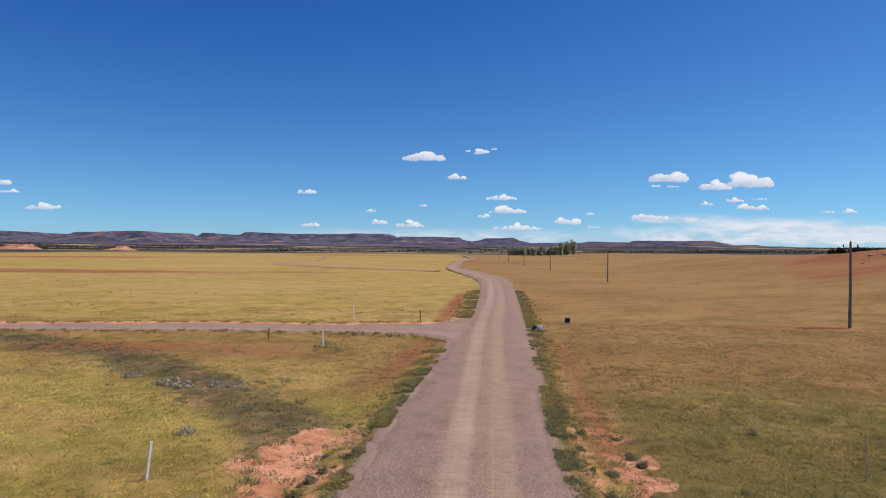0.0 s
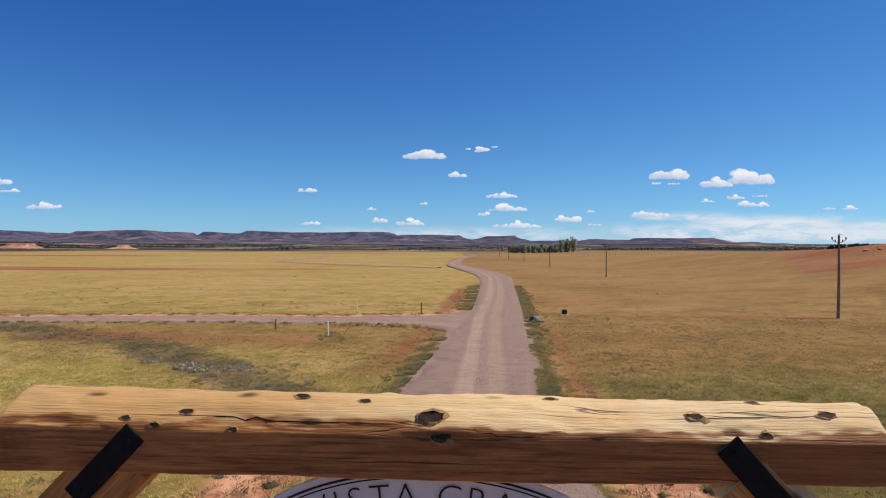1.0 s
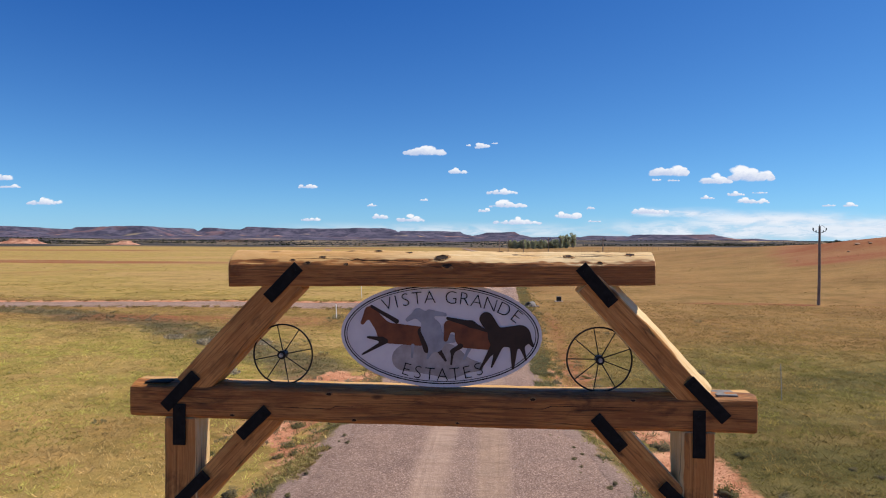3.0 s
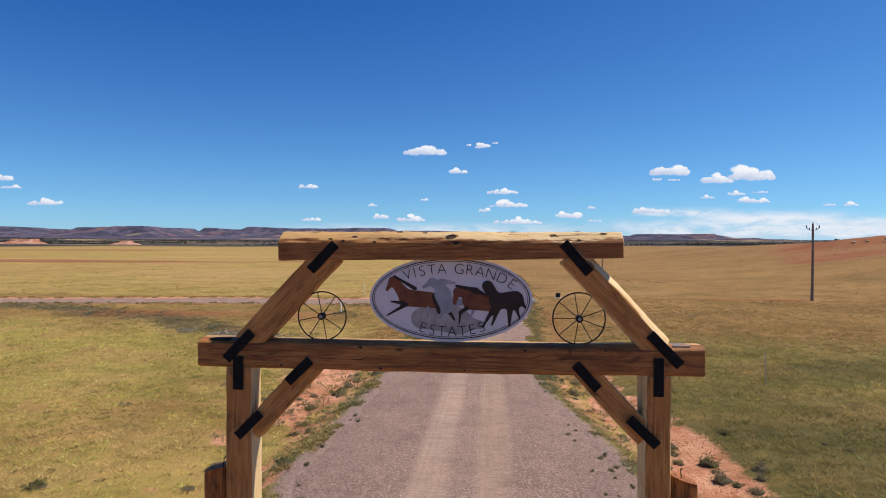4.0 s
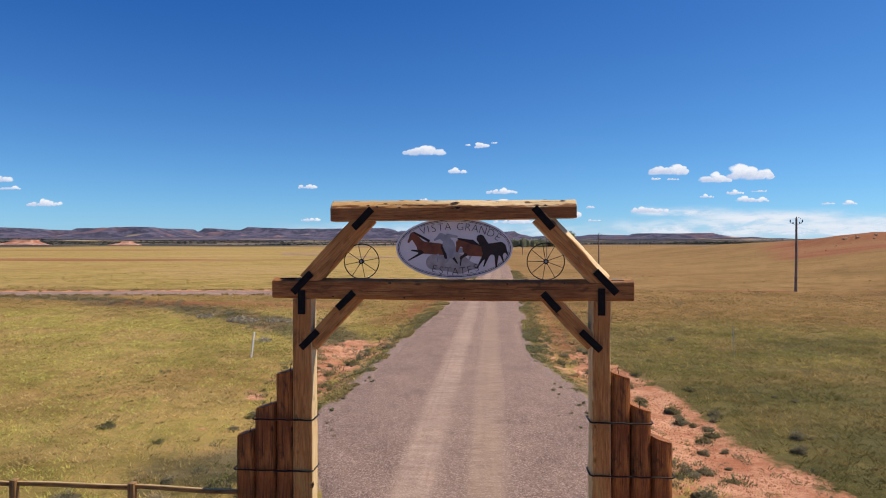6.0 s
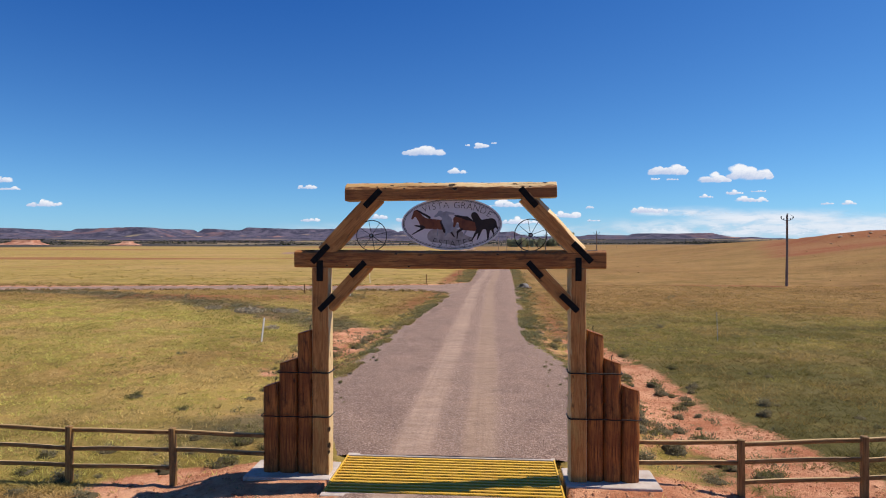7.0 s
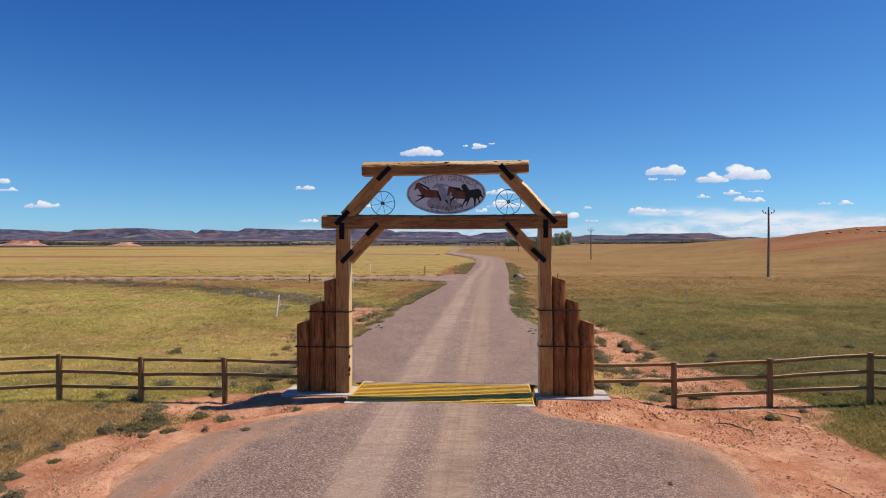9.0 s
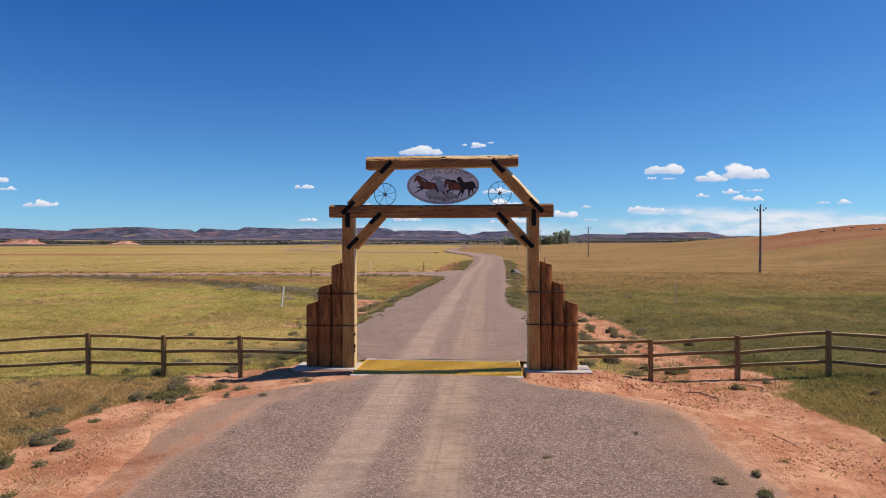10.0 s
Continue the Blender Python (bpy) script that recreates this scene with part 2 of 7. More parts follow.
def ground_material():
    n = Nodes("prairie", 0.95)
    n.bsdf.inputs["Specular IOR Level"].default_value = 0.08
    zone = n.rgb(n.attr("zone", "Color"))
    scrub = n.attr("scrub", "Fac")
    big, mid, fine = n.noise(0.05, 5.0), n.noise(0.45, 5.0), n.noise(5.0, 5.0, 0.7)
    tiny = n.noise(22.0, 4.0, 0.7)
    streak = n.noise(0.05, 6.0, 0.62, n.scaled((0.6, 1.1, 1.0)), 0.6)
    grass = n.mix(n.fit(mid, 0.35, 0.65), (0.42, 0.308, 0.110), (0.335, 0.274, 0.080))
    grass = n.mix(n.fit(streak, 0.46, 0.64, 0, 0.4), grass, (0.36, 0.255, 0.10))
    bands = n.noise(0.013, 7.0, 0.66, n.scaled((0.6, 1.3, 1.0)), 0.8)
    grass = n.mix(n.fit(bands, 0.50, 0.62, 0, 0.7), grass, (0.46, 0.312, 0.145))
    grass = n.mix(n.fit(bands, 0.44, 0.34, 0, 0.7), grass, (0.36, 0.21, 0.092))
    gold = n.mix(n.fit(streak, 0.4, 0.66), (0.315, 0.205, 0.082), (0.265, 0.16, 0.065))
    gold = n.mix(n.fit(bands, 0.50, 0.64, 0, 0.8), gold, (0.35, 0.24, 0.10))
    gold = n.mix(n.fit(bands, 0.45, 0.34, 0, 0.8), gold, (0.25, 0.135, 0.06))
    gold = n.mix(n.fit(big, 0.5, 0.7, 0, 0.6), gold, (0.21, 0.15, 0.052))
    green = n.mix(n.fit(mid, 0.3, 0.7), (0.11, 0.105, 0.04), (0.17, 0.15, 0.055))
    green = n.mix(n.fit(streak, 0.46, 0.60, 0, 0.75), green, (0.27, 0.19, 0.075))
    crumb = n.noise(7.0, 7.0, 0.8)
    dirt = dirt_colour(n)
    jitter = n.calc("MULTIPLY", n.calc("SUBTRACT", n.noise(1.3, 6.0, 0.7), 0.5), 1.1)
    c = n.mix(n.fit(n.calc("ADD", zone[2], n.calc("MULTIPLY", jitter, 0.5)), 0.3, 0.7), grass, gold)
    c = n.mix(n.fit(n.calc("ADD", zone[1], n.calc("MULTIPLY", jitter, 0.6)), 0.3, 0.7), c, green)
    swale = n.mix(n.fit(mid, 0.35, 0.65), (0.20, 0.165, 0.088), (0.125, 0.112, 0.058))
    swale = n.mix(n.fit(n.noise(0.28, 6.0, 0.7), 0.52, 0.64, 0, 0.75), swale, (0.31, 0.185, 0.11))
    swale = n.mix(n.fit(n.noise(0.7, 6.0, 0.75), 0.60, 0.68, 0, 0.7), swale, (0.40, 0.33, 0.22))
    c = n.mix(n.fit(n.calc("ADD", n.attr("swale", "Fac"), n.calc("MULTIPLY", jitter, 1.2)), 0.25, 0.65, 0, 0.95), c, swale)
    near = n.attr("near", "Fac")
    weeds = n.noise(0.9, 6.0, 0.75)
    c = n.mix(n.calc("MULTIPLY", near, n.fit(weeds, 0.50, 0.68, 0, 0.4)), c, n.mix(1.0, c, (0.50, 0.50, 0.42), "MULTIPLY"))
    clump = n.noise(0.16, 7.0, 0.75, n.scaled((0.8, 1.1, 1.0)))
    c = n.mix(n.calc("MULTIPLY", near, n.fit(clump, 0.49, 0.60, 0, 0.85)), c, n.mix(1.0, c, (0.60, 0.63, 0.50), "MULTIPLY"))
    tuft = n.noise(0.42, 6.0, 0.7, n.scaled((0.8, 1.2, 1.0)))
    c = n.mix(n.calc("MULTIPLY", near, n.fit(tuft, 0.52, 0.64, 0, 0.6)), c, n.mix(1.0, c, (0.60, 0.64, 0.52), "MULTIPLY"))
    c = n.mix(n.calc("MULTIPLY", near, n.fit(clump, 0.46, 0.36, 0, 0.6)), c, n.mix(1.0, c, (1.22, 1.18, 1.1), "MULTIPLY"))
    heads = n.noise(1.5, 5.0, 0.65, n.scaled((1.0, 1.3, 1.0)), 0.6)
    c = n.mix(n.calc("MULTIPLY", near, n.fit(heads, 0.52, 0.64, 0, 0.6)), c, n.mix(1.0, c, (1.32, 1.26, 1.12), "MULTIPLY"))
    c = n.mix(n.calc("MULTIPLY", near, n.fit(heads, 0.46, 0.34, 0, 0.55)), c, n.mix(1.0, c, (0.62, 0.66, 0.55), "MULTIPLY"))
    c = n.mix(n.calc("MULTIPLY", near, n.fit(tiny, 0.45, 0.72, 0, 0.35)), c, n.mix(1.0, c, (0.55, 0.55, 0.5), "MULTIPLY"))
    c = n.mix(n.fit(n.calc("ADD", zone[0], jitter), 0.42, 0.62), c, dirt)
    rust = n.mix(n.fit(n.noise(0.06, 6.0, 0.65, n.scaled((0.5, 1.6, 1.0))), 0.4, 0.62), (0.26, 0.105, 0.05), (0.29, 0.16, 0.075))
    c = n.mix(n.fit(n.calc("ADD", n.attr("rust", "Fac"), n.calc("MULTIPLY", n.calc("SUBTRACT", n.noise(0.04, 6.0, 0.7, n.scaled((0.5, 1.5, 1.0))), 0.5), 1.2)), 0.3, 0.75, 0, 1.0), c, rust)
    far = n.mix(n.fit(n.noise(0.008, 6.0, 0.6, n.scaled((0.4, 1.0, 1.0))), 0.54, 0.60), (0.05, 0.047, 0.047), (0.36, 0.28, 0.16))
    far = n.mix(n.fit(n.noise(0.004, 5.0, 0.6, n.scaled((0.6, 1.4, 1.0))), 0.62, 0.67), far, (0.34, 0.19, 0.12))
    c = n.mix(scrub, n.mix(1.0, c, (1.05, 0.99, 0.98), "MULTIPLY"), far)
    stone = n.rgb(n.cells(30.0, None, "Color"))[0]
    spill = n.mix(stone, (0.20, 0.135, 0.11), (0.42, 0.31, 0.26))
    c = n.mix(n.fit(n.calc("ADD", n.attr("fringe", "Fac"), jitter), 0.35, 0.75), c, spill)
    n.colour(c)
    h = n.calc("ADD", n.calc("ADD", n.calc("MULTIPLY", fine, 1.0), n.calc("MULTIPLY", tiny, 0.5)), n.calc("MULTIPLY", crumb, -0.8))
    n.bump(h, 0.8, 0.08)
    return n.mat


def road_material():
    n = Nodes("gravel", 0.93)
    n.bsdf.inputs["Specular IOR Level"].default_value = 0.12
    a = n.attr("across", "Fac")
    wob = n.calc("MULTIPLY", n.calc("SUBTRACT", n.noise(0.35, 4.0), 0.5), 0.3)
    a = n.calc("ADD", a, wob)
    left = n.fit(n.calc("ABSOLUTE", n.calc("ADD", a, 1.12)), 0.34, 0.66, 0.9, 0.0)
    right = n.fit(n.calc("ABSOLUTE", n.calc("SUBTRACT", a, 0.55)), 0.32, 0.66, 0.85, 0.0)
    mid = n.fit(n.calc("ABSOLUTE", n.calc("ADD", a, 0.15)), 0.5, 1.9, 0.18, 0.0)
    track = n.calc("MAXIMUM", n.calc("MAXIMUM", left, right), mid)
    track = n.calc("MULTIPLY", track, n.fit(n.noise(0.25, 5.0), 0.25, 0.6, 0.55, 1.0))
    lines = n.noise(1.0, 4.0, 0.6, n.scaled((5.0, 0.035, 1.0)))
    track = n.calc("MULTIPLY", track, n.fit(lines, 0.35, 0.62, 0.75, 1.15))
    stones = n.cells(36.0, None, "Color")
    s = n.rgb(stones)[0]
    loose = n.mix(n.fit(n.noise(0.5, 5.0), 0.35, 0.7), (0.31, 0.215, 0.172), (0.235, 0.16, 0.13))
    loose = n.mix(n.fit(s, 0.6, 1.0, 0, 0.85), loose, (0.60, 0.46, 0.39))
    loose = n.mix(n.fit(s, 0.0, 0.35, 0.65, 0.0), loose, (0.10, 0.066, 0.056))
    ripple = n.noise(1.0, 3.0, 0.5, n.scaled((0.6, 3.6, 1.0)))
    packed = n.mix(n.fit(ripple, 0.38, 0.60), (0.50, 0.38, 0.30), (0.435, 0.32, 0.245))
    packed = n.mix(n.fit(n.noise(14.0, 4.0), 0.5, 0.75, 0, 0.5), packed, (0.27, 0.19, 0.15))
    packed = n.mix(n.calc("MULTIPLY", right, 0.6), packed, (0.38, 0.275, 0.185))
    packed = n.mix(n.fit(n.noise(1.0, 2.0, 0.5, n.scaled((0.9, 3.2, 1.0))), 0.52, 0.64, 0, 0.35), packed, (0.30, 0.20, 0.14))
    bars = n.noise(1.0, 2.0, 0.5, n.scaled((1.8, 8.0, 1.0)), 0.3)
    tread = n.calc("MULTIPLY", n.fit(bars, 0.52, 0.60), n.calc("ADD", n.calc("MULTIPLY", right, 0.55), n.calc("MULTIPLY", left, 0.22)))
    packed = n.mix(tread, packed, (0.25, 0.165, 0.115))
    c = n.mix(n.calc("MULTIPLY", track, n.attr("wear", "Fac")), loose, packed)
    red = n.attr("edge", "Fac")
    c = n.mix(n.fit(n.calc("ADD", red, n.calc("MULTIPLY", n.calc("SUBTRACT", n.noise(1.1, 6.0, 0.7), 0.5), 0.9)), 0.35, 0.8), c, (0.42, 0.26, 0.175))
    dusty = n.calc("ADD", n.attr("dust", "Fac"), n.calc("MULTIPLY", n.calc("SUBTRACT", n.noise(1.6, 7.0, 0.8), 0.5), 1.5))
    drag = n.noise(1.0, 5.0, 0.6, n.scaled((2.6, 0.22, 1.0)), 0.4)
    dusty = n.calc("ADD", dusty, n.calc("MULTIPLY", n.calc("SUBTRACT", drag, 0.5), n.fit(n.attr("dust", "Fac"), 0.05, 0.4, 0.0, 1.6)))
    powder = n.mix(n.fit(n.attr("dust", "Fac"), 0.75, 1.05), (0.50, 0.315, 0.225), dirt_colour(n))
    c = n.mix(n.fit(dusty, 0.30, 0.9, 0, 1.0), c, powder)
    c = n.mix(n.fit(n.noise(0.7, 6.0, 0.7), 0.50, 0.68, 0, 0.45), c, n.mix(1.0, c, (0.62, 0.62, 0.64), "MULTIPLY"))
    c = n.mix(n.fit(n.noise(0.33, 5.0, 0.6), 0.50, 0.40, 0, 0.35), c, n.mix(1.0, c, (1.22, 1.2, 1.16), "MULTIPLY"))
    c = n.mix(1.0, c, (0.92, 0.895, 0.885), "MULTIPLY")
    n.colour(c)
    pebble = n.calc("ADD", n.noise(38.0, 5.0, 0.75), n.calc("MULTIPLY", s, 0.35))
    d = n.calc("ADD", n.calc("MULTIPLY", pebble, n.calc("SUBTRACT", 1.15, track)), n.calc("MULTIPLY", ripple, 0.4))
    n.bump(d, 0.8, 0.03)
    return n.mat


GROUND, GRAVEL = ground_material(), road_material()


def leaf_material(name, c0, c1, attr=False):
    n = Nodes(name, 0.8)
    n.bsdf.inputs["Specular IOR Level"].default_value = 0.15
    if attr:
        c = n.attr("tint", "Color")
    else:
        isl = n.t.nodes.new("ShaderNodeNewGeometry").outputs["Random Per Island"]
        c = n.mix(isl, c0, c1)
    n.colour(c)
    tr = n.t.nodes.new("ShaderNodeBsdfTranslucent")
    n.put(tr.inputs["Color"], n.mix(1.0, c, (DULL, DULL, DULL), "MULTIPLY"))
    mx = n.t.nodes.new("ShaderNodeMixShader")
    mx.inputs[0].default_value = 0.45
    n.link(n.bsdf.outputs[0], mx.inputs[1])
    n.link(tr.outputs[0], mx.inputs[2])
    n.link(mx.outputs[0], n.t.nodes["Material Output"].inputs["Surface"])
    return n.mat


GRASS = leaf_material("grass_blades", None, None, True)
SAGE = leaf_material("sage_leaves", (0.27, 0.235, 0.125), (0.42, 0.36, 0.215))
WEED = leaf_material("weed_leaves", (0.20, 0.19, 0.07), (0.30, 0.275, 0.11))
# windbreak leaf colours, paled to paint in the haze of distance
TREE_LEAF = leaf_material("hazed_cottonwood_leaves", (0.40, 0.44, 0.29), (0.54, 0.56, 0.38))
TWIGS = leaf_material("twiggy_core", (0.10, 0.085, 0.05), (0.17, 0.145, 0.085))
JUNIPER = leaf_material("juniper", (0.016, 0.024, 0.013), (0.032, 0.04, 0.02))


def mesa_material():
    n = Nodes("hazed_mesa_rock", 0.95)
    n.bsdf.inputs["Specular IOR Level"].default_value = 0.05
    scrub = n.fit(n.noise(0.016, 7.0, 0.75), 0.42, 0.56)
    # rock and scrub colours carry distance haze as a blue-violet tint
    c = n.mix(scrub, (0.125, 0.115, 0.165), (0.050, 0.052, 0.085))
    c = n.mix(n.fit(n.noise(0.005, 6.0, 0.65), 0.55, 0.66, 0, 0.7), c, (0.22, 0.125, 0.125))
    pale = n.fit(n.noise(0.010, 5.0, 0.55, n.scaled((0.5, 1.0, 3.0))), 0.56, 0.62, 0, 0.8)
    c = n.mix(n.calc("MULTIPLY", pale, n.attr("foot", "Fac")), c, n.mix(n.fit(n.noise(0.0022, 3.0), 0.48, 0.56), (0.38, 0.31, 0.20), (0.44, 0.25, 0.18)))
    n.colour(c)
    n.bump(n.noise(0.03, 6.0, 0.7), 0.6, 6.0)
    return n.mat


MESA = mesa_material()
BLUFF_NODES = Nodes("red_bluff", 0.95)
BLUFF_NODES.colour(BLUFF_NODES.mix(BLUFF_NODES.fit(BLUFF_NODES.noise(0.09, 6.0, 0.7), 0.40, 0.6), (0.58, 0.33, 0.22), (0.33, 0.14, 0.085)))
BLUFF_NODES.bump(BLUFF_NODES.noise(0.25, 6.0, 0.7), 0.8, 1.0)
BLUFF = BLUFF_NODES.mat


def puff_material():
    n = Nodes("cloud_puff", 1.0)
    fuzz = n.noise(0.035, 6.0, 0.68, n.scaled((0.8, 0.3, 1.2)), 0.5)
    a = n.calc("ADD", n.attr("thick", "Fac"), n.calc("MULTIPLY", n.calc("SUBTRACT", fuzz, 0.5), 0.75))
    # puffs glow in place of scattered sunlight; lit paints bright tops and greyer bases
    em = n.t.nodes.new("ShaderNodeEmission")
    lit = n.calc("ADD", n.attr("lit", "Fac"), n.calc("MULTIPLY", n.calc("SUBTRACT", fuzz, 0.5), 0.9))
    n.put(em.inputs["Color"], n.mix(n.fit(lit, 0.1, 0.7), (0.46, 0.52, 0.67), (0.76, 0.77, 0.80)))
    cl, mx = n.t.nodes.new("ShaderNodeBsdfTransparent"), n.t.nodes.new("ShaderNodeMixShader")
    n.put(mx.inputs[0], n.fit(a, 0.12, 0.62, 0.0, 0.96))
    n.link(cl.outputs[0], mx.inputs[1])
    n.link(em.outputs[0], mx.inputs[2])
    n.link(mx.outputs[0], n.t.nodes["Material Output"].inputs["Surface"])
    return n.mat


CLOUD = puff_material()


def bank_material():
    n = Nodes("thin_cloud", 1.0)
    puff = n.noise(0.008, 6.0, 0.62, n.scaled((0.55, 0.2, 2.4)), 0.4)
    a = n.calc("MULTIPLY", n.attr("thick", "Fac"), n.fit(puff, 0.27, 0.56))
    # thin banks glow too, their sunlit paleness given as emission
    em = n.t.nodes.new("ShaderNodeEmission")
    n.put(em.inputs["Color"], n.mix(n.fit(puff, 0.4, 0.65), (0.56, 0.62, 0.72), (0.70, 0.72, 0.77)))
    cl, mx = n.t.nodes.new("ShaderNodeBsdfTransparent"), n.t.nodes.new("ShaderNodeMixShader")
    n.put(mx.inputs[0], n.fit(a, 0.0, 0.8, 0.0, 0.85))
    n.link(cl.outputs[0], mx.inputs[1])
    n.link(em.outputs[0], mx.inputs[2])
    n.link(mx.outputs[0], n.t.nodes["Material Output"].inputs["Surface"])
    return n.mat


BANK = bank_material()


# ---- the lie of the land ----
_L = ((-70, -5.4), (-9.5, -5.2), (-6.8, -5.7), (-5.0, -5.9), (-3.4, -5.5), (-2.5, -4.4), (-1.7, -3.1), (-1.1, -2.75), (1.5, -3.05), (4, -4.1), (8, -4.85), (18, -4.5), (32, -4.3),
      (42, -3.5), (50, -3.3), (70, -2.1), (105, -2.0), (139, -2.8), (166, -5.6), (195, -11), (230, -17.2), (283, -18.6), (352, -19), (430, -14), (600, -30))
_R = ((-70, 6.4), (-5.4, 6.4), (-3.6, 5.9), (-2.6, 4.4), (-2.0, 2.7), (-1.1, 2.45), (1.5, 2.8), (4, 4.3), (8, 4.5), (12, 3.9), (16, 3.1), (19, 2.6), (23, 2.4), (32, 2.7),
      (53, 3.2), (78, 3.8), (140, 4.4), (167, 2.6), (192, -2), (214, -8), (251, -13), (340, -15.5), (430, -10.5), (600, -26))
_ys = np.arange(-70, 600, 0.25)


def _smooth_edge(table):
    ys, xs = zip(*table)
    v = np.interp(_ys, ys, xs)
    k = np.hanning(9)
    near = np.convolve(np.pad(v, 4, "edge"), k / k.sum(), "valid")
    k = np.hanning(81)
    far = np.convolve(np.pad(v, 40, "edge"), k / k.sum(), "valid")
    w = ramp(10, 40, _ys)
    return near * (1 - w) + far * w


_left, _right = _smooth_edge(_L), _smooth_edge(_R)


def road_left(y):
    return np.interp(y, _ys, _left)


def road_right(y):
    return np.interp(y, _ys, _right)


def road_level(y):
    return -0.03 - 0.1 * ramp(4, 30, y) - 0.12 * ramp(-3, -16, y)


def side_near(x):
    return np.interp(x, (-220, -44.7, -34.6, -24.4, -13.8, -6, -3, -1), (34, 53.5, 54.6, 55.6, 55.9, 54.6, 50.5, 49))


def side_far(x):
    return np.interp(x, (-220, -44.7, -34.6, -24.4, -13.8, -6, -3, -1), (38, 58.3, 60.3, 61.6, 62.2, 63.6, 68, 70))


def land(x, y):
    """Height of the open ground at x, y (arrays)."""
    x, y = np.asarray(x, float), np.asarray(y, float)
    out = np.maximum(road_left(y) - x, x - road_right(y))
    out = np.where(y > 595, 50, out)
    level = road_level(y)
    field = -0.34 + 0.12 * ramp(6, 22, np.abs(y)) + 0.10 * (fbm(x, y, 9.0, 3) - 0.5) + 0.35 * (fbm(x, y, 40.0, 5) - 0.5) * ramp(12, 40, np.abs(y) + np.abs(x) * 0.5)
    field += 0.07 * (fbm(x, y, 1.4, 9, 3) - 0.5)
    # shallow ditches beside the road
    field -= 0.16 * np.exp(-((out - 2.6) / 1.2) ** 2) * ramp(3, 9, y) * (1 - ramp(36, 50, y))
    # soil banked up round the footings of the gate
    for sx in (-3.7, 3.5):
        k = np.exp(-(((x - sx) / 2.0) ** 2 + ((y - 0.2) / 1.7) ** 2) ** 2)
        field = field * (1 - k) + (-0.085 + 0.05 * (fbm(x, y, 0.8, 21, 3) - 0.5)) * k
    # spaded, lumpy soil beside the footings
    k = np.exp(-(((x - 5.3) / 2.9) ** 2 + ((y + 0.9) / 1.5) ** 2) ** 2) + 0.6 * np.exp(-(((x + 6.0) / 2.4) ** 2 + ((y + 0.6) / 1.2) ** 2) ** 2)
    field += k * (0.26 * np.abs(fbm(x, y, 0.75, 23, 4) - 0.5) + 0.16 * (fbm(x, y, 0.34, 24, 2) - 0.5) + 0.03)
    field += 0.05 * np.clip(x - 7, 0, 5) * np.exp(-(y / 8) ** 2) - 0.09 * np.clip(x - 12, 0, 6) * np.exp(-(y / 8) ** 2)
    field -= 0.07 * np.clip(-x - 11.3, 0, 5) * np.exp(-(y / 8) ** 2)
    # the low hill with the red crest
    hill = 7.0 * ramp(36, 115, x) * ramp(-10, 135, y) * (1 - 0.72 * ramp(170, 420, y)) * (0.93 + 0.14 * fbm(x, y, 60, 31))
    hill += (1.7 + 0.8 * (fbm(x, y, 9.0, 33) - 0.5)) * ramp(83, 92, x + 5 * (fbm(x, y, 12.0, 34) - 0.5)) * ramp(170, 125, x) * np.exp(-(((y - 168) / 15) ** 4))
    b = ramp(0.0, 1.7, out)
    h = level * (1 - b) + (field + hill) * b
    r = np.hypot(x, y)
    h = h + ramp(700, 2700, r) * (9 + 17 * (fbm(x, y, 420.0, 41) - 0.35)) * ramp(-200, 800, y) + 1.3 * (fbm(x, y, 160, 43) - 0.5) * ramp(90, 320, r)
    return h


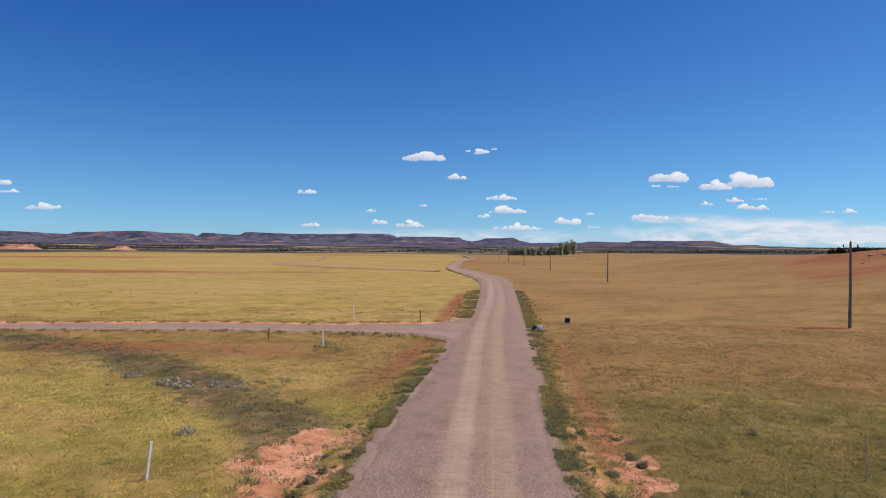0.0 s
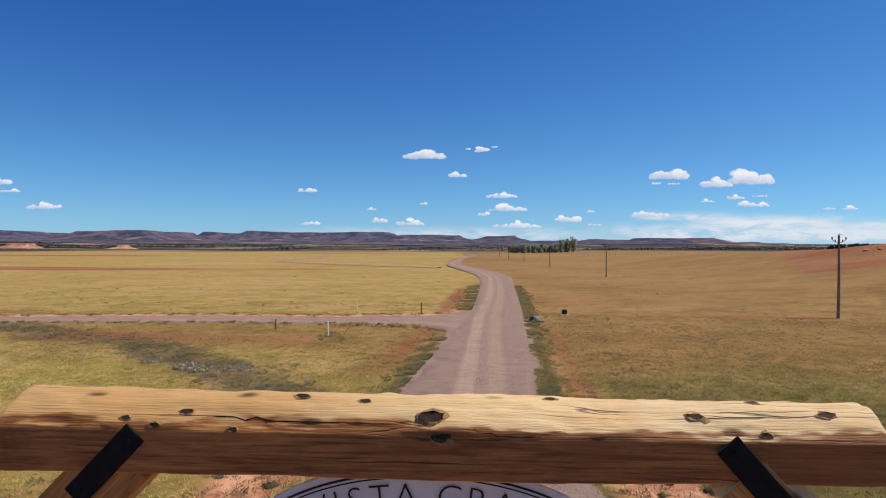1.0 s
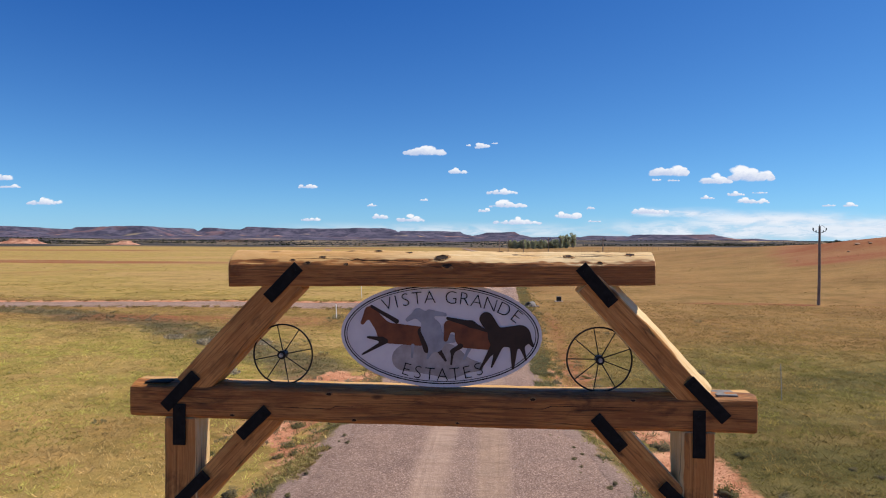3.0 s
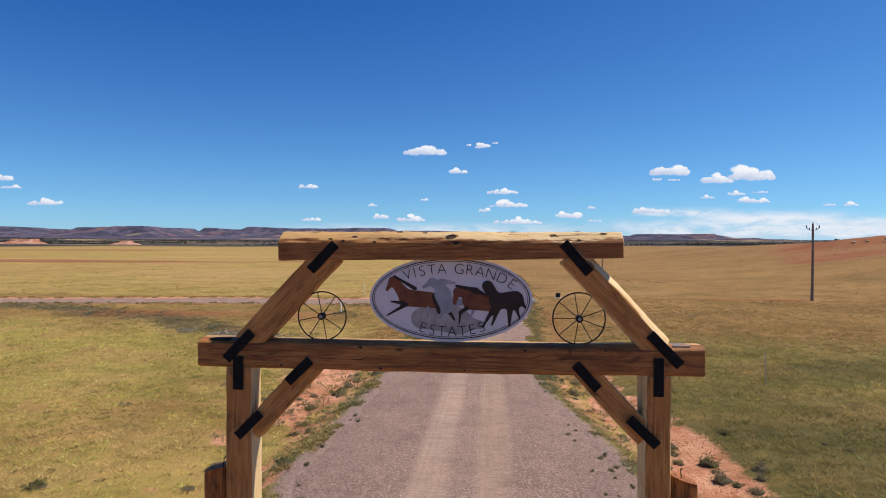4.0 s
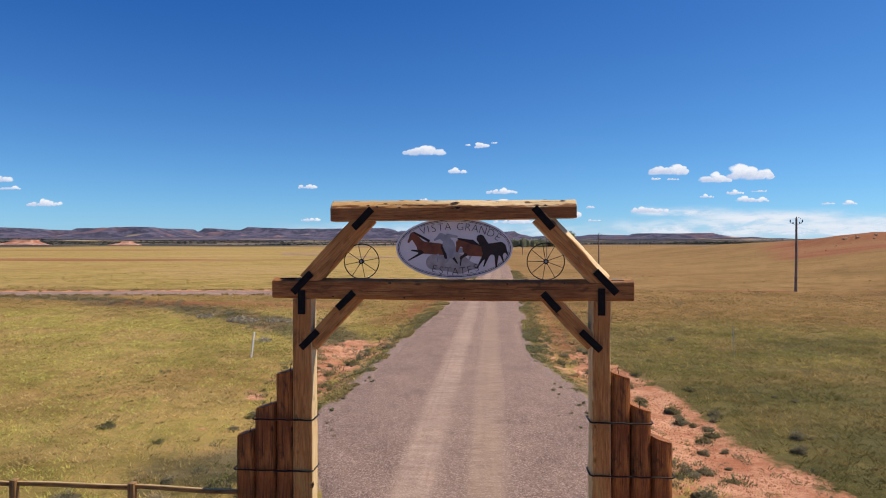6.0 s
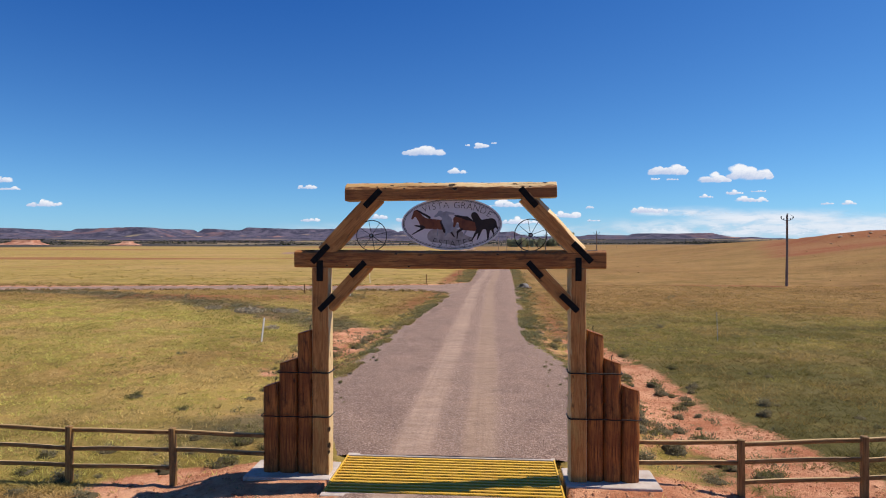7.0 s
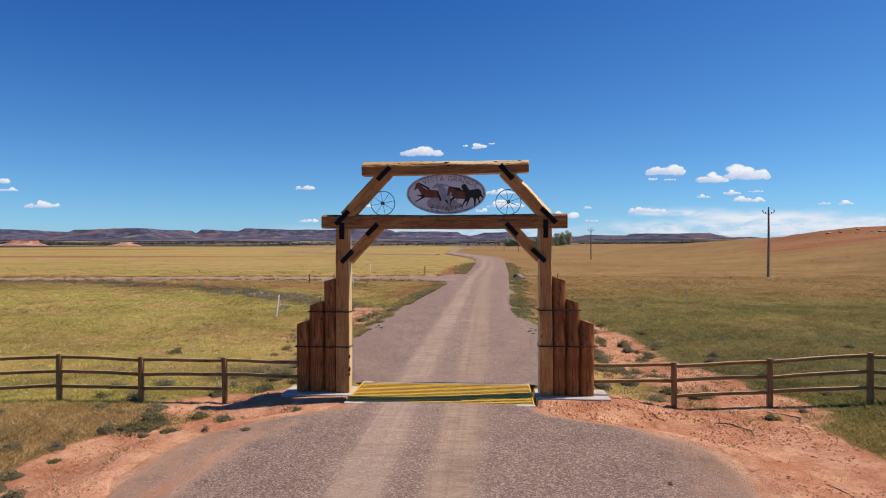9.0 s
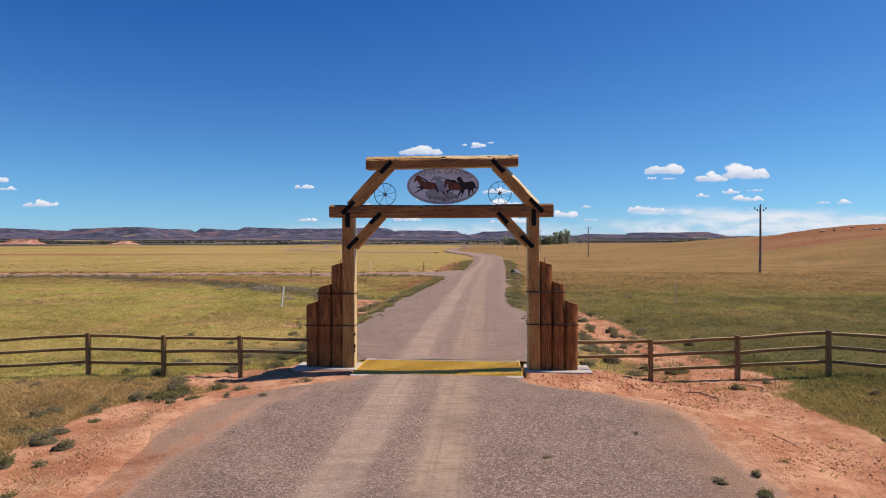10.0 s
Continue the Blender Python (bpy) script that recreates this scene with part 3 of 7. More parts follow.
def zones(x, y):
    """Bare red soil, green growth, golden dry growth at x, y; each 0 to 1."""
    x, y = np.asarray(x, float), np.asarray(y, float)
    dl, dr = road_left(y) - x, x - road_right(y)
    n1 = fbm(x, y, 3.0, 51) - 0.5
    broken = 0.35 + 0.65 * ramp(0.40, 0.56, fbm(x, y, 1.9, 55, 4))
    n2 = fbm(x, y, 14.0, 53) - 0.5
    dirt = 0.95 * np.exp(-((dl - 2.5 - 6 * n2) / (0.9 + 1.5 * ramp(27, 17, y))) ** 2) * ramp(3, 9, y) * ramp(34, 20, y) * broken
    dirt = np.maximum(dirt, 0.95 * broken * np.exp(-(((x + 7.9 + 3 * n2) / 2.3) ** 2 + ((y - 23.5 + 6 * n1) / 4.0) ** 2)) + 0.42 * np.exp(-(((x + 16) / 6) ** 2 + ((y - 33) / 3.0) ** 2)))
    c = 5.6 + 0.13 * (19 - y)
    dirt = np.maximum(dirt, 1.1 * np.exp(-((x - c + 4 * n2) / (0.85 + 0.9 * ramp(30, 12, y))) ** 2) * ramp(38, 24, y) * ramp(-4, 1, y) * np.maximum(broken, 0.85 * ramp(17, 10, y)))
    # round the gate and along the gravel apron
    dirt = np.maximum(dirt, np.exp(-(((x + 5.8) / 2.6) ** 2 + ((y + 0.4) / 1.6) ** 2) ** 2))
    dirt = np.maximum(dirt, np.exp(-(((x - 5.0) / 3.2) ** 2 + ((y + 0.9) / 1.8) ** 2) ** 2))
    dirt = np.maximum(dirt, ramp(1.5, 0.6, y) * ramp(3.0, 1.6, dl + 2.5 * n2) * ramp(-0.5, 0.0, dl))
    dirt = np.maximum(dirt, ramp(-0.3, -1.6, y) * ramp(9.6, 8.4, x - 4 * n2 + 0.25 * y) * ramp(-0.5, 0.0, dr))
    dirt = np.maximum(dirt, ramp(1.0, -0.8, y) * ramp(1.2, 0.5, np.maximum(dl, dr)) * (np.maximum(dl, dr) > -1))
    dirt = np.maximum(dirt, 0.5 * np.exp(-(((x - 5.2) / 1.8) ** 2 + ((y - 3.5) / 2.5) ** 2)))
    dirt = np.maximum(dirt, 0.75 * np.exp(-(((x - 7.2) / 3.2) ** 2 + ((y - 1.3) / 1.7) ** 2) ** 2) * (0.5 + 0.5 * broken))
    # thin bare edges further along the roads
    dirt = np.maximum(dirt, (0.3 + 0.22 * ramp(34, 24, y)) * np.exp(-((np.minimum(np.abs(dl), np.abs(dr)) - 1.2) / 1.0) ** 2) * (y > 1))
    dirt = np.maximum(dirt, 0.42 * np.exp(-((y - 46.5 + 9 * n2) / 4.5) ** 2) * ramp(-9, -14, x) * ramp(-40, -30, x))
    dirt = np.maximum(dirt, 0.95 * np.exp(-((y - side_far(x) - 0.9) / 1.3) ** 2) * (x < -3))
    dirt = np.maximum(dirt, 0.45 * np.exp(-((side_near(x) - 0.8 - y) / 0.9) ** 2) * (x < -3))
    dirt = np.maximum(dirt, 0.35 * np.exp(-((y - 66.0 - 0.02 * (x - 8) - 1.0 * n2) / 0.6) ** 2) * ramp(5, 8, x) * ramp(38, 34, x))
    green = 0.97 * ramp(54, 4, y + 24 * n2) * ramp(1.2, 3.5, dr + 4 * n2) * (0.42 * ramp(-14, -8, y) + 0.58 * ramp(-3, 3, y))
    green = np.maximum(green, 0.75 * np.exp(-((dr - 0.7) / 0.6) ** 2) * ramp(4, 8, y) * ramp(90, 60, y))
    green = np.maximum(green, 0.7 * np.exp(-((dl - 0.6) / 0.6) ** 2) * ramp(5, 9, y) * ramp(60, 40, y))
    wr = ramp(-30, 30, (x - (road_left(y) + road_right(y)) / 2) * np.where(y < 75, 30, 30 / (1 + (y - 75) * 0.03)))
    gold = (0.62 * ramp(33, 44, y + 6 * n2) - 0.35 * ramp(60, 66, y)) * (1 - wr) + 0.95 * ramp(22, 40, y + 10 * n2) * wr
    gold = np.maximum(gold, 1.0 * ramp(0.5, -1.5, y) * (x < 0) + 0.6 * ramp(0.5, -1.5, y) * (x > 0))
    gold = np.maximum(gold, 0.85 * np.exp(-((dl - 3.0) / 2.2) ** 2) * ramp(28, 36, y) * ramp(56, 50, y))
    gold = np.maximum(gold, 0.9 * np.exp(-((dr - 2.2) / 1.3) ** 2) * ramp(16, 24, y) * ramp(60, 48, y))
    return np.clip(dirt, 0, 1), np.clip(green, 0, 1), np.clip(gold + 0.25 * n1, 0, 1)


def swale(x, y):
    """The dark brushy swale that runs out of the left field."""
    sw = np.interp(x, (-70, -42, -28, -20, -13, -8, -5), (55, 50, 43, 37.5, 31.5, 27, 24))
    n2 = fbm(x, y, 9.0, 58) - 0.5
    v = 0.95 * np.exp(-((y - sw + 8 * n2) / (3.0 + 3 * n2)) ** 2) * ramp(-5, -9, x) * ramp(-80, -50, x)
    return np.maximum(v, 0.8 * np.exp(-(((x + 6.8 + 3 * n2) / 2.0) ** 2 + ((y - 4.6) / 2.6) ** 2)))


def rusty(x, y):
    """Rust-red soil showing through far off: on the hill's crest and in two long patches to the left."""
    n2 = fbm(x, y, 30.0, 57) - 0.5
    v = 1.0 * ramp(0.38, 0.50, (x + 16 * n2) / (np.abs(y) + 4)) * ramp(118, 134, y + 14 * n2) * ramp(300, 200, y)
    v = np.maximum(v, 1.25 * np.exp(-(((x + 130) / 60) ** 2 + ((y - 182) / 13) ** 2)))
    v = np.maximum(v, 0.7 * np.exp(-(((x + 60) / 40) ** 2 + ((y - 190) / 8) ** 2)))
    dl, dr = road_left(y) - x, x - road_right(y)
    v = np.maximum(v, 0.62 * np.exp(-((dr - 2.3 + 2 * n2) / 0.9) ** 2) * ramp(19, 27, y) * ramp(60, 48, y))
    v = np.maximum(v, 0.75 * np.exp(-((dl - 2.3 + 2 * n2) / 1.5) ** 2) * ramp(33, 40, y) * ramp(57, 52, y))
    v = np.maximum(v, (0.5 + 0.9 * ramp(20, 27, x)) * np.exp(-((y - 66.0 - 1.0 * n2) / 0.9) ** 2) * ramp(5, 8, x) * ramp(38, 35, x))
    v = np.maximum(v, 0.85 * np.exp(-((dl - 3.0) / 1.7) ** 2) * ramp(64, 68, y) * ramp(125, 95, y))
    v = np.maximum(v, 0.62 * np.exp(-((y - 46.5 + 12 * n2) / 4.0) ** 2) * ramp(-9, -15, x) * ramp(-46, -32, x))
    v = np.maximum(v, 0.75 * np.exp(-(((x + 130) / 70) ** 2 + ((y - 560) / 45) ** 2)))
    return np.maximum(v, 1.2 * np.exp(-(((x + 290) / 90) ** 2 + ((y - 380) / 30) ** 2)))


def axis(near0, near1, step, far0, far1, grow):
    up, s = [near1], step
    while up[-1] < far1:
        s *= grow
        up.append(up[-1] + s)
    down, s = [near0], step
    while down[-1] > far0:
        s *= grow
        down.append(down[-1] - s)
    return np.array(down[::-1][:-1] + list(np.arange(near0, near1, step)) + up)


def grid_mesh(name, gx, gy, gz, smooth=True):
    nx, ny = len(gx), len(gy)
    xx, yy = np.meshgrid(gx, gy)
    verts = np.stack([xx, yy, gz], -1).reshape(-1, 3)
    i = np.arange((ny - 1) * nx).reshape(ny - 1, nx)[:, :-1].ravel()
    f = np.stack([i, i + 1, i + nx + 1, i + nx], -1).ravel()
    return quick_mesh(name, verts, f, 4, smooth)


def float_layer(me, name, values):
    a = me.attributes.new(name, "FLOAT", "POINT")
    a.data.foreach_set("value", np.asarray(values, dtype=np.float32).ravel())


def colour_layer(me, name, rgba):
    a = me.attributes.new(name, "FLOAT_COLOR", "POINT")
    a.data.foreach_set("color", np.asarray(rgba, dtype=np.float32).ravel())


GUARD = (-2.62, 2.32, -1.0, 1.35)       # x0, x1, y0, y1 of the pit under the cattle guard

gx = axis(-13, 13, 0.13, -4600, 4600, 1.055)
gy = axis(-15, 30, 0.14, -4600, 4600, 1.05)
xx, yy = np.meshgrid(gx, gy)
zz = land(xx, yy)
inside = -np.maximum(road_left(yy) - xx, xx - road_right(yy))
inside = np.where(yy > 590, -5, inside)
zz -= (0.10 + 0.0012 * np.clip(yy, 0, 600)) * ramp(0.1, 0.7, inside)
side_in = np.minimum(yy - side_near(xx), side_far(xx) - yy)
zz -= 0.10 * ramp(0.1, 0.8, side_in) * (xx < -2) * (xx > -215)
pit = (xx > GUARD[0] - 0.1) & (xx < GUARD[1] + 0.1) & (yy > GUARD[2]) & (yy < GUARD[3])
zz = np.where(pit, -0.9, zz)
ground_me = grid_mesh("ground", gx, gy, zz)
zd, zg, zo = zones(xx, yy)
colour_layer(ground_me, "zone", np.stack([zd, zg, zo, np.ones_like(zd)], -1))
rr = np.hypot(xx, yy)
float_layer(ground_me, "fringe", 0.95 * np.exp(-(np.clip(-inside, 0, 9) / 0.55) ** 2) * ramp(1.5, 3.5, yy) * (1 - 0.5 * ramp(45, 90, yy)))
float_layer(ground_me, "near", 1.0 - 0.5 * ramp(40, 150, rr))
float_layer(ground_me, "swale", swale(xx, yy))
float_layer(ground_me, "rust", rusty(xx, yy))
float_layer(ground_me, "scrub", ramp(640, 800, rr + 260 * (fbm(xx, yy, 200, 61) - 0.5)))
ground = part("ground", ground_me, GROUND)
tagged(ground, "dry yellow-green prairie grass with patches of bare red soil", "ground", kind="structure")


def ribbon(name, t, lo, hi, level, columns, along_y, label, y_gap=None, raise_far=0.0):
    """A road of rows at t between the edges lo(t) and hi(t)."""
    u = np.linspace(-1, 1, columns)
    a = lo + 0.26 * (vnoise(t, t * 0, 0.37, 78) - 0.5) + 0.36 * (vnoise(t, t * 0, 0.9, 71) - 0.5) + 0.28 * (vnoise(t, t * 0, 4.0, 72) - 0.5)
    b = hi + 0.26 * (vnoise(t, t * 0, 0.37, 79) - 0.5) + 0.36 * (vnoise(t, t * 0, 0.9, 73) - 0.5) + 0.28 * (vnoise(t, t * 0, 4.0, 74) - 0.5)
    if along_y:
        calm = ramp(1.0, 3.5, np.abs(t - 0.2))
        loose = ramp(-1.8, -3.2, t)
        a, b = lo + (a - lo + 0.9 * loose * (fbm(t, t * 0 + 3, 1.9, 81, 3) - 0.5)) * calm, hi + (b - hi + 0.9 * loose * (fbm(t, t * 0 + 9, 1.9, 82, 3) - 0.5)) * calm
    w = (u + 1) / 2
    cross = a[:, None] * (1 - w) + b[:, None] * w
    tt = np.repeat(t[:, None], columns, 1)
    z = level[:, None] + 0.03 + 0.035 * (1 - u ** 2) - 0.085 * np.abs(u) ** 14 + raise_far * np.clip(tt, 0, 600)
    x, y = (cross, tt) if along_y else (tt, cross)
    z = z + 0.018 * (fbm(x, y, 0.7, 75, 3) - 0.5)
    verts = np.stack([x, y, z], -1).reshape(-1, 3)
    i = np.arange((len(t) - 1) * columns).reshape(len(t) - 1, columns)[:, :-1]
    if y_gap:
        keep = ~((t[1:] > y_gap[0] + 1e-4) & (t[:-1] < y_gap[1] - 1e-4))
        i = i[keep]
    i = i.ravel()
    f = np.stack([i, i + 1, i + columns + 1, i + columns], -1)
    if not along_y:
        f = f[:, ::-1]
    me = quick_mesh(name, verts, f.ravel(), 4, True)
    return me, x, y, u


t_rows = np.unique(np.round(np.concatenate([np.arange(-69, -20, 1.0), np.arange(-20, -1.0, 0.2), [GUARD[2], GUARD[3]], np.arange(1.4, 45, 0.2), np.arange(45, 130, 0.6), np.arange(130, 596, 2.0)]), 3))
road_me, rx, ry, ru = ribbon("road", t_rows, road_left(t_rows), road_right(t_rows), road_level(t_rows), 31, True, "", (GUARD[2], GUARD[3]), 0.0006)
mid_line = (road_left(ry) + road_right(ry)) / 2
track_mid = mid_line * ramp(50, 95, ry)
float_layer(road_me, "across", rx - track_mid)
float_layer(road_me, "edge", np.abs(ru)[None, :] ** 2 * ramp(2, -6, ry) * 0.85 + np.abs(ru)[None, :] ** 8 * 0.35)
band_x = np.interp(ry, (-20, -9, -4.9, -2.5), (-5.0, -4.6, -4.15, -3.4))
dust = 0.8 * np.exp(-((rx - band_x) / 0.42) ** 2) * ramp(-2.0, -3.5, ry) + 0.35 * ramp(-3.4, -5.0, rx) * ramp(-1.5, -3, ry) + 0.45 * ramp(4.6, 6.2, rx) * ramp(-2, -5, ry)
float_layer(road_me, "wear", 1.0 - 0.15 * ramp(-0.5, 2.0, ry))
rim = np.minimum(rx - road_left(ry), road_right(ry) - rx) + 1.5 * (fbm(rx, ry, 1.6, 76, 5) - 0.5)
dust = dust + 1.1 * ramp(0.95, 0.25, rim) * ramp(0.5, -1.5, ry)
float_layer(road_me, "dust", dust + 0.55 * np.exp(-((rx + 2.6) / 0.8) ** 2 - ((ry + 2.0) / 1.3) ** 2))
road = part("road", road_me, GRAVEL)
tagged(road, "grey-mauve gravel road with two pale packed wheel tracks", "road", kind="structure")

s_rows = np.concatenate([np.arange(-215, -60, 2.0), np.arange(-60, -1.3, 0.4)])
side_me, sx_, sy_, su = ribbon("side_road", s_rows, side_near(s_rows), side_far(s_rows), np.full(len(s_rows), -0.145), 13, False, "")
zv = np.empty(len(side_me.vertices) * 3, dtype=np.float32)
side_me.vertices.foreach_get("co", zv)
zv = zv.reshape(-1, 3)
zv[:, 2] = land(zv[:, 0], zv[:, 1]) * ramp(-4, -9, zv[:, 0]) + -0.13 * (1 - ramp(-4, -9, zv[:, 0])) + 0.03 + 0.02 * (1 - np.tile(su, len(s_rows)) ** 2) - 0.07 * np.abs(np.tile(su, len(s_rows))) ** 14
side_me.vertices.foreach_set("co", zv.ravel())
side_me.update()
float_layer(side_me, "across", (np.tile(su, len(s_rows)) * 2.2))
float_layer(side_me, "wear", np.full(len(side_me.vertices), 0.4))
float_layer(side_me, "edge", np.abs(np.tile(su, len(s_rows))) ** 6 * 0.5)
side_road = part("side_road", side_me, GRAVEL)
tagged(side_road, "gravel side road that joins the main road at a flared junction", "road", kind="structure")


# ---- a faint track far out in the left field ----
def far_track(points, wide):
    p = np.array(points, float)
    d = np.concatenate([[0], np.cumsum(np.hypot(np.diff(p[:, 0]), np.diff(p[:, 1])))])
    s_ = np.linspace(0, d[-1], 120)
    k = np.hanning(17)
    k /= k.sum()
    x = np.convolve(np.pad(np.interp(s_, d, p[:, 0]), 8, "edge"), k, "valid")
    y = np.convolve(np.pad(np.interp(s_, d, p[:, 1]), 8, "edge"), k, "valid")
    tx, ty = np.gradient(x), np.gradient(y)
    ln = np.hypot(tx, ty)
    nx_, ny_ = -ty / ln, tx / ln
    rows = [np.stack([x + nx_ * o, y + ny_ * o, land(x, y) + lift], -1) for o, lift in ((-wide / 2, 0.1), (-wide / 4, 0.3), (wide / 4, 0.3), (wide / 2, 0.1))]
    verts = np.concatenate(rows)
    n = len(x)
    f = []
    for r in range(3):
        for i in range(n - 1):
            f += [r * n + i, r * n + i + 1, (r + 1) * n + i + 1, (r + 1) * n + i]
    me = quick_mesh("far_track", verts, np.array(f), 4, True)
    float_layer(me, "across", np.full(len(verts), -1.05))
    float_layer(me, "edge", np.full(len(verts), 0.55))
    return tagged(part("far_track", me, GRAVEL), "pale gravel track winding off into the far field", "road", kind="structure")


far_track(((-15, 204), (-40, 222), (-68, 236), (-92, 262), (-101, 292), (-96, 340), (-112, 420), (-140, 520)), 4.0)


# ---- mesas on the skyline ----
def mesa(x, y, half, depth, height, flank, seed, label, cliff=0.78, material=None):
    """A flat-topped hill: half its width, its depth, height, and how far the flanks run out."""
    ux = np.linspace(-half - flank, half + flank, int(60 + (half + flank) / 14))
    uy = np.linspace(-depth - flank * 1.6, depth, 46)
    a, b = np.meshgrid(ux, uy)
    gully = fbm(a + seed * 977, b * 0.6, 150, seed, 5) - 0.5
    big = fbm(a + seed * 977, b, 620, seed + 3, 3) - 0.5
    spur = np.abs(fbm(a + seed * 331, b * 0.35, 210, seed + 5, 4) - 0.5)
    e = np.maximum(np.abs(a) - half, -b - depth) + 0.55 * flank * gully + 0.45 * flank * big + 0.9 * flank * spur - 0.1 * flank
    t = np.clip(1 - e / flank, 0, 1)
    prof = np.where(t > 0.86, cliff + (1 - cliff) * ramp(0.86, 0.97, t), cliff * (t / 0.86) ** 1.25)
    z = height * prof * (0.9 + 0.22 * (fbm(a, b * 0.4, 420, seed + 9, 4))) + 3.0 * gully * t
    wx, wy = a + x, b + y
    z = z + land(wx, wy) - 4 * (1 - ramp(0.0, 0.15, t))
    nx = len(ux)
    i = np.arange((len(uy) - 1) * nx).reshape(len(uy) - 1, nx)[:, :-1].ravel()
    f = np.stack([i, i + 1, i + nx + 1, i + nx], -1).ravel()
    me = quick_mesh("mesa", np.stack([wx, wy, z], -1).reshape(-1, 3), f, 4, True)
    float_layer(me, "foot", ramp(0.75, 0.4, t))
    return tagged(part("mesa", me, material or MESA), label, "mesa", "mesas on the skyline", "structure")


FAR = "distant flat-topped mesa dotted with dark juniper, slopes of red and grey soil"
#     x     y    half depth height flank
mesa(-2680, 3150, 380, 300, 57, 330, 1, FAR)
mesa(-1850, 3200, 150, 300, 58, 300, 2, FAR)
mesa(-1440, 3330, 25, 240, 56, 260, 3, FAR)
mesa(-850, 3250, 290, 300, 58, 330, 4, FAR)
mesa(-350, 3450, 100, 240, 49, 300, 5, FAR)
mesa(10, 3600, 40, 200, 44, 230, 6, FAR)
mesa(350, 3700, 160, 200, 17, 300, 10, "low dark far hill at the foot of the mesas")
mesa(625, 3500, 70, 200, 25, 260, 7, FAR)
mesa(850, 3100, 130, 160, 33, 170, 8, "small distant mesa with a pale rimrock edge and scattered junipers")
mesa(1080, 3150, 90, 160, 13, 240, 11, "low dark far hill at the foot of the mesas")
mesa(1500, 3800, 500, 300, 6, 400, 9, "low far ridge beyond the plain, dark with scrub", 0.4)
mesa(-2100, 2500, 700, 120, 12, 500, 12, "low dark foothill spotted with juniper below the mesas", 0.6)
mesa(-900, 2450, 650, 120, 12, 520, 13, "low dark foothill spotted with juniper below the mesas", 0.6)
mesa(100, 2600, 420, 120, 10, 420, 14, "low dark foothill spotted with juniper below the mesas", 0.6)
mesa(-672, 850, 16, 10, 7.5, 18, 15, "eroded bluff of pale red soil at the field's far edge", 0.55, BLUFF)
mesa(-519, 850, 6, 6, 5.0, 16, 17, "eroded bluff of pale red soil at the field's far edge", 0.55, BLUFF)


# ---- the log gate ----
def section(wide, high, radii, arc=6, flat=7):
    """Outline of a log, anticlockwise from the front's foot: wide, high and the radii of its corners (front foot, back foot, back top, front top)."""
    w, h = wide / 2, high / 2
    pts = []
    corners = ((-w, -h, 180, radii[0]), (w, -h, 270, radii[1]), (w, h, 0, radii[2]), (-w, h, 90, radii[3]))
    for k, (cx, cy, a0, r) in enumerate(corners):
        # a corner is a radius, or across, up and how nearly it is cut straight
        rh, rv, p = r if isinstance(r, tuple) else (r, r, 1.0)
        ox, oy = cx - math.copysign(rh, cx), cy - math.copysign(rv, cy)
        n = arc + int(max(rh, rv) * 30)
        run = []
        for i in range(n + 1):
            c, s_ = math.cos(radians(a0 + 90 * i / n)), math.sin(radians(a0 + 90 * i / n))
            run.append((ox + rh * math.copysign(abs(c) ** p, c), oy + rv * math.copysign(abs(s_) ** p, s_)))
        if pts:
            a, b = pts[-1], run[0]
            pts += [(a[0] + (b[0] - a[0]) * q, a[1] + (b[1] - a[1]) * q) for q in np.linspace(0.04, 0.96, flat)]
        pts += run
    a, b = pts[-1], pts[0]
    pts += [(a[0] + (b[0] - a[0]) * q, a[1] + (b[1] - a[1]) * q) for q in np.linspace(0.04, 0.96, flat)]
    return np.array(pts)


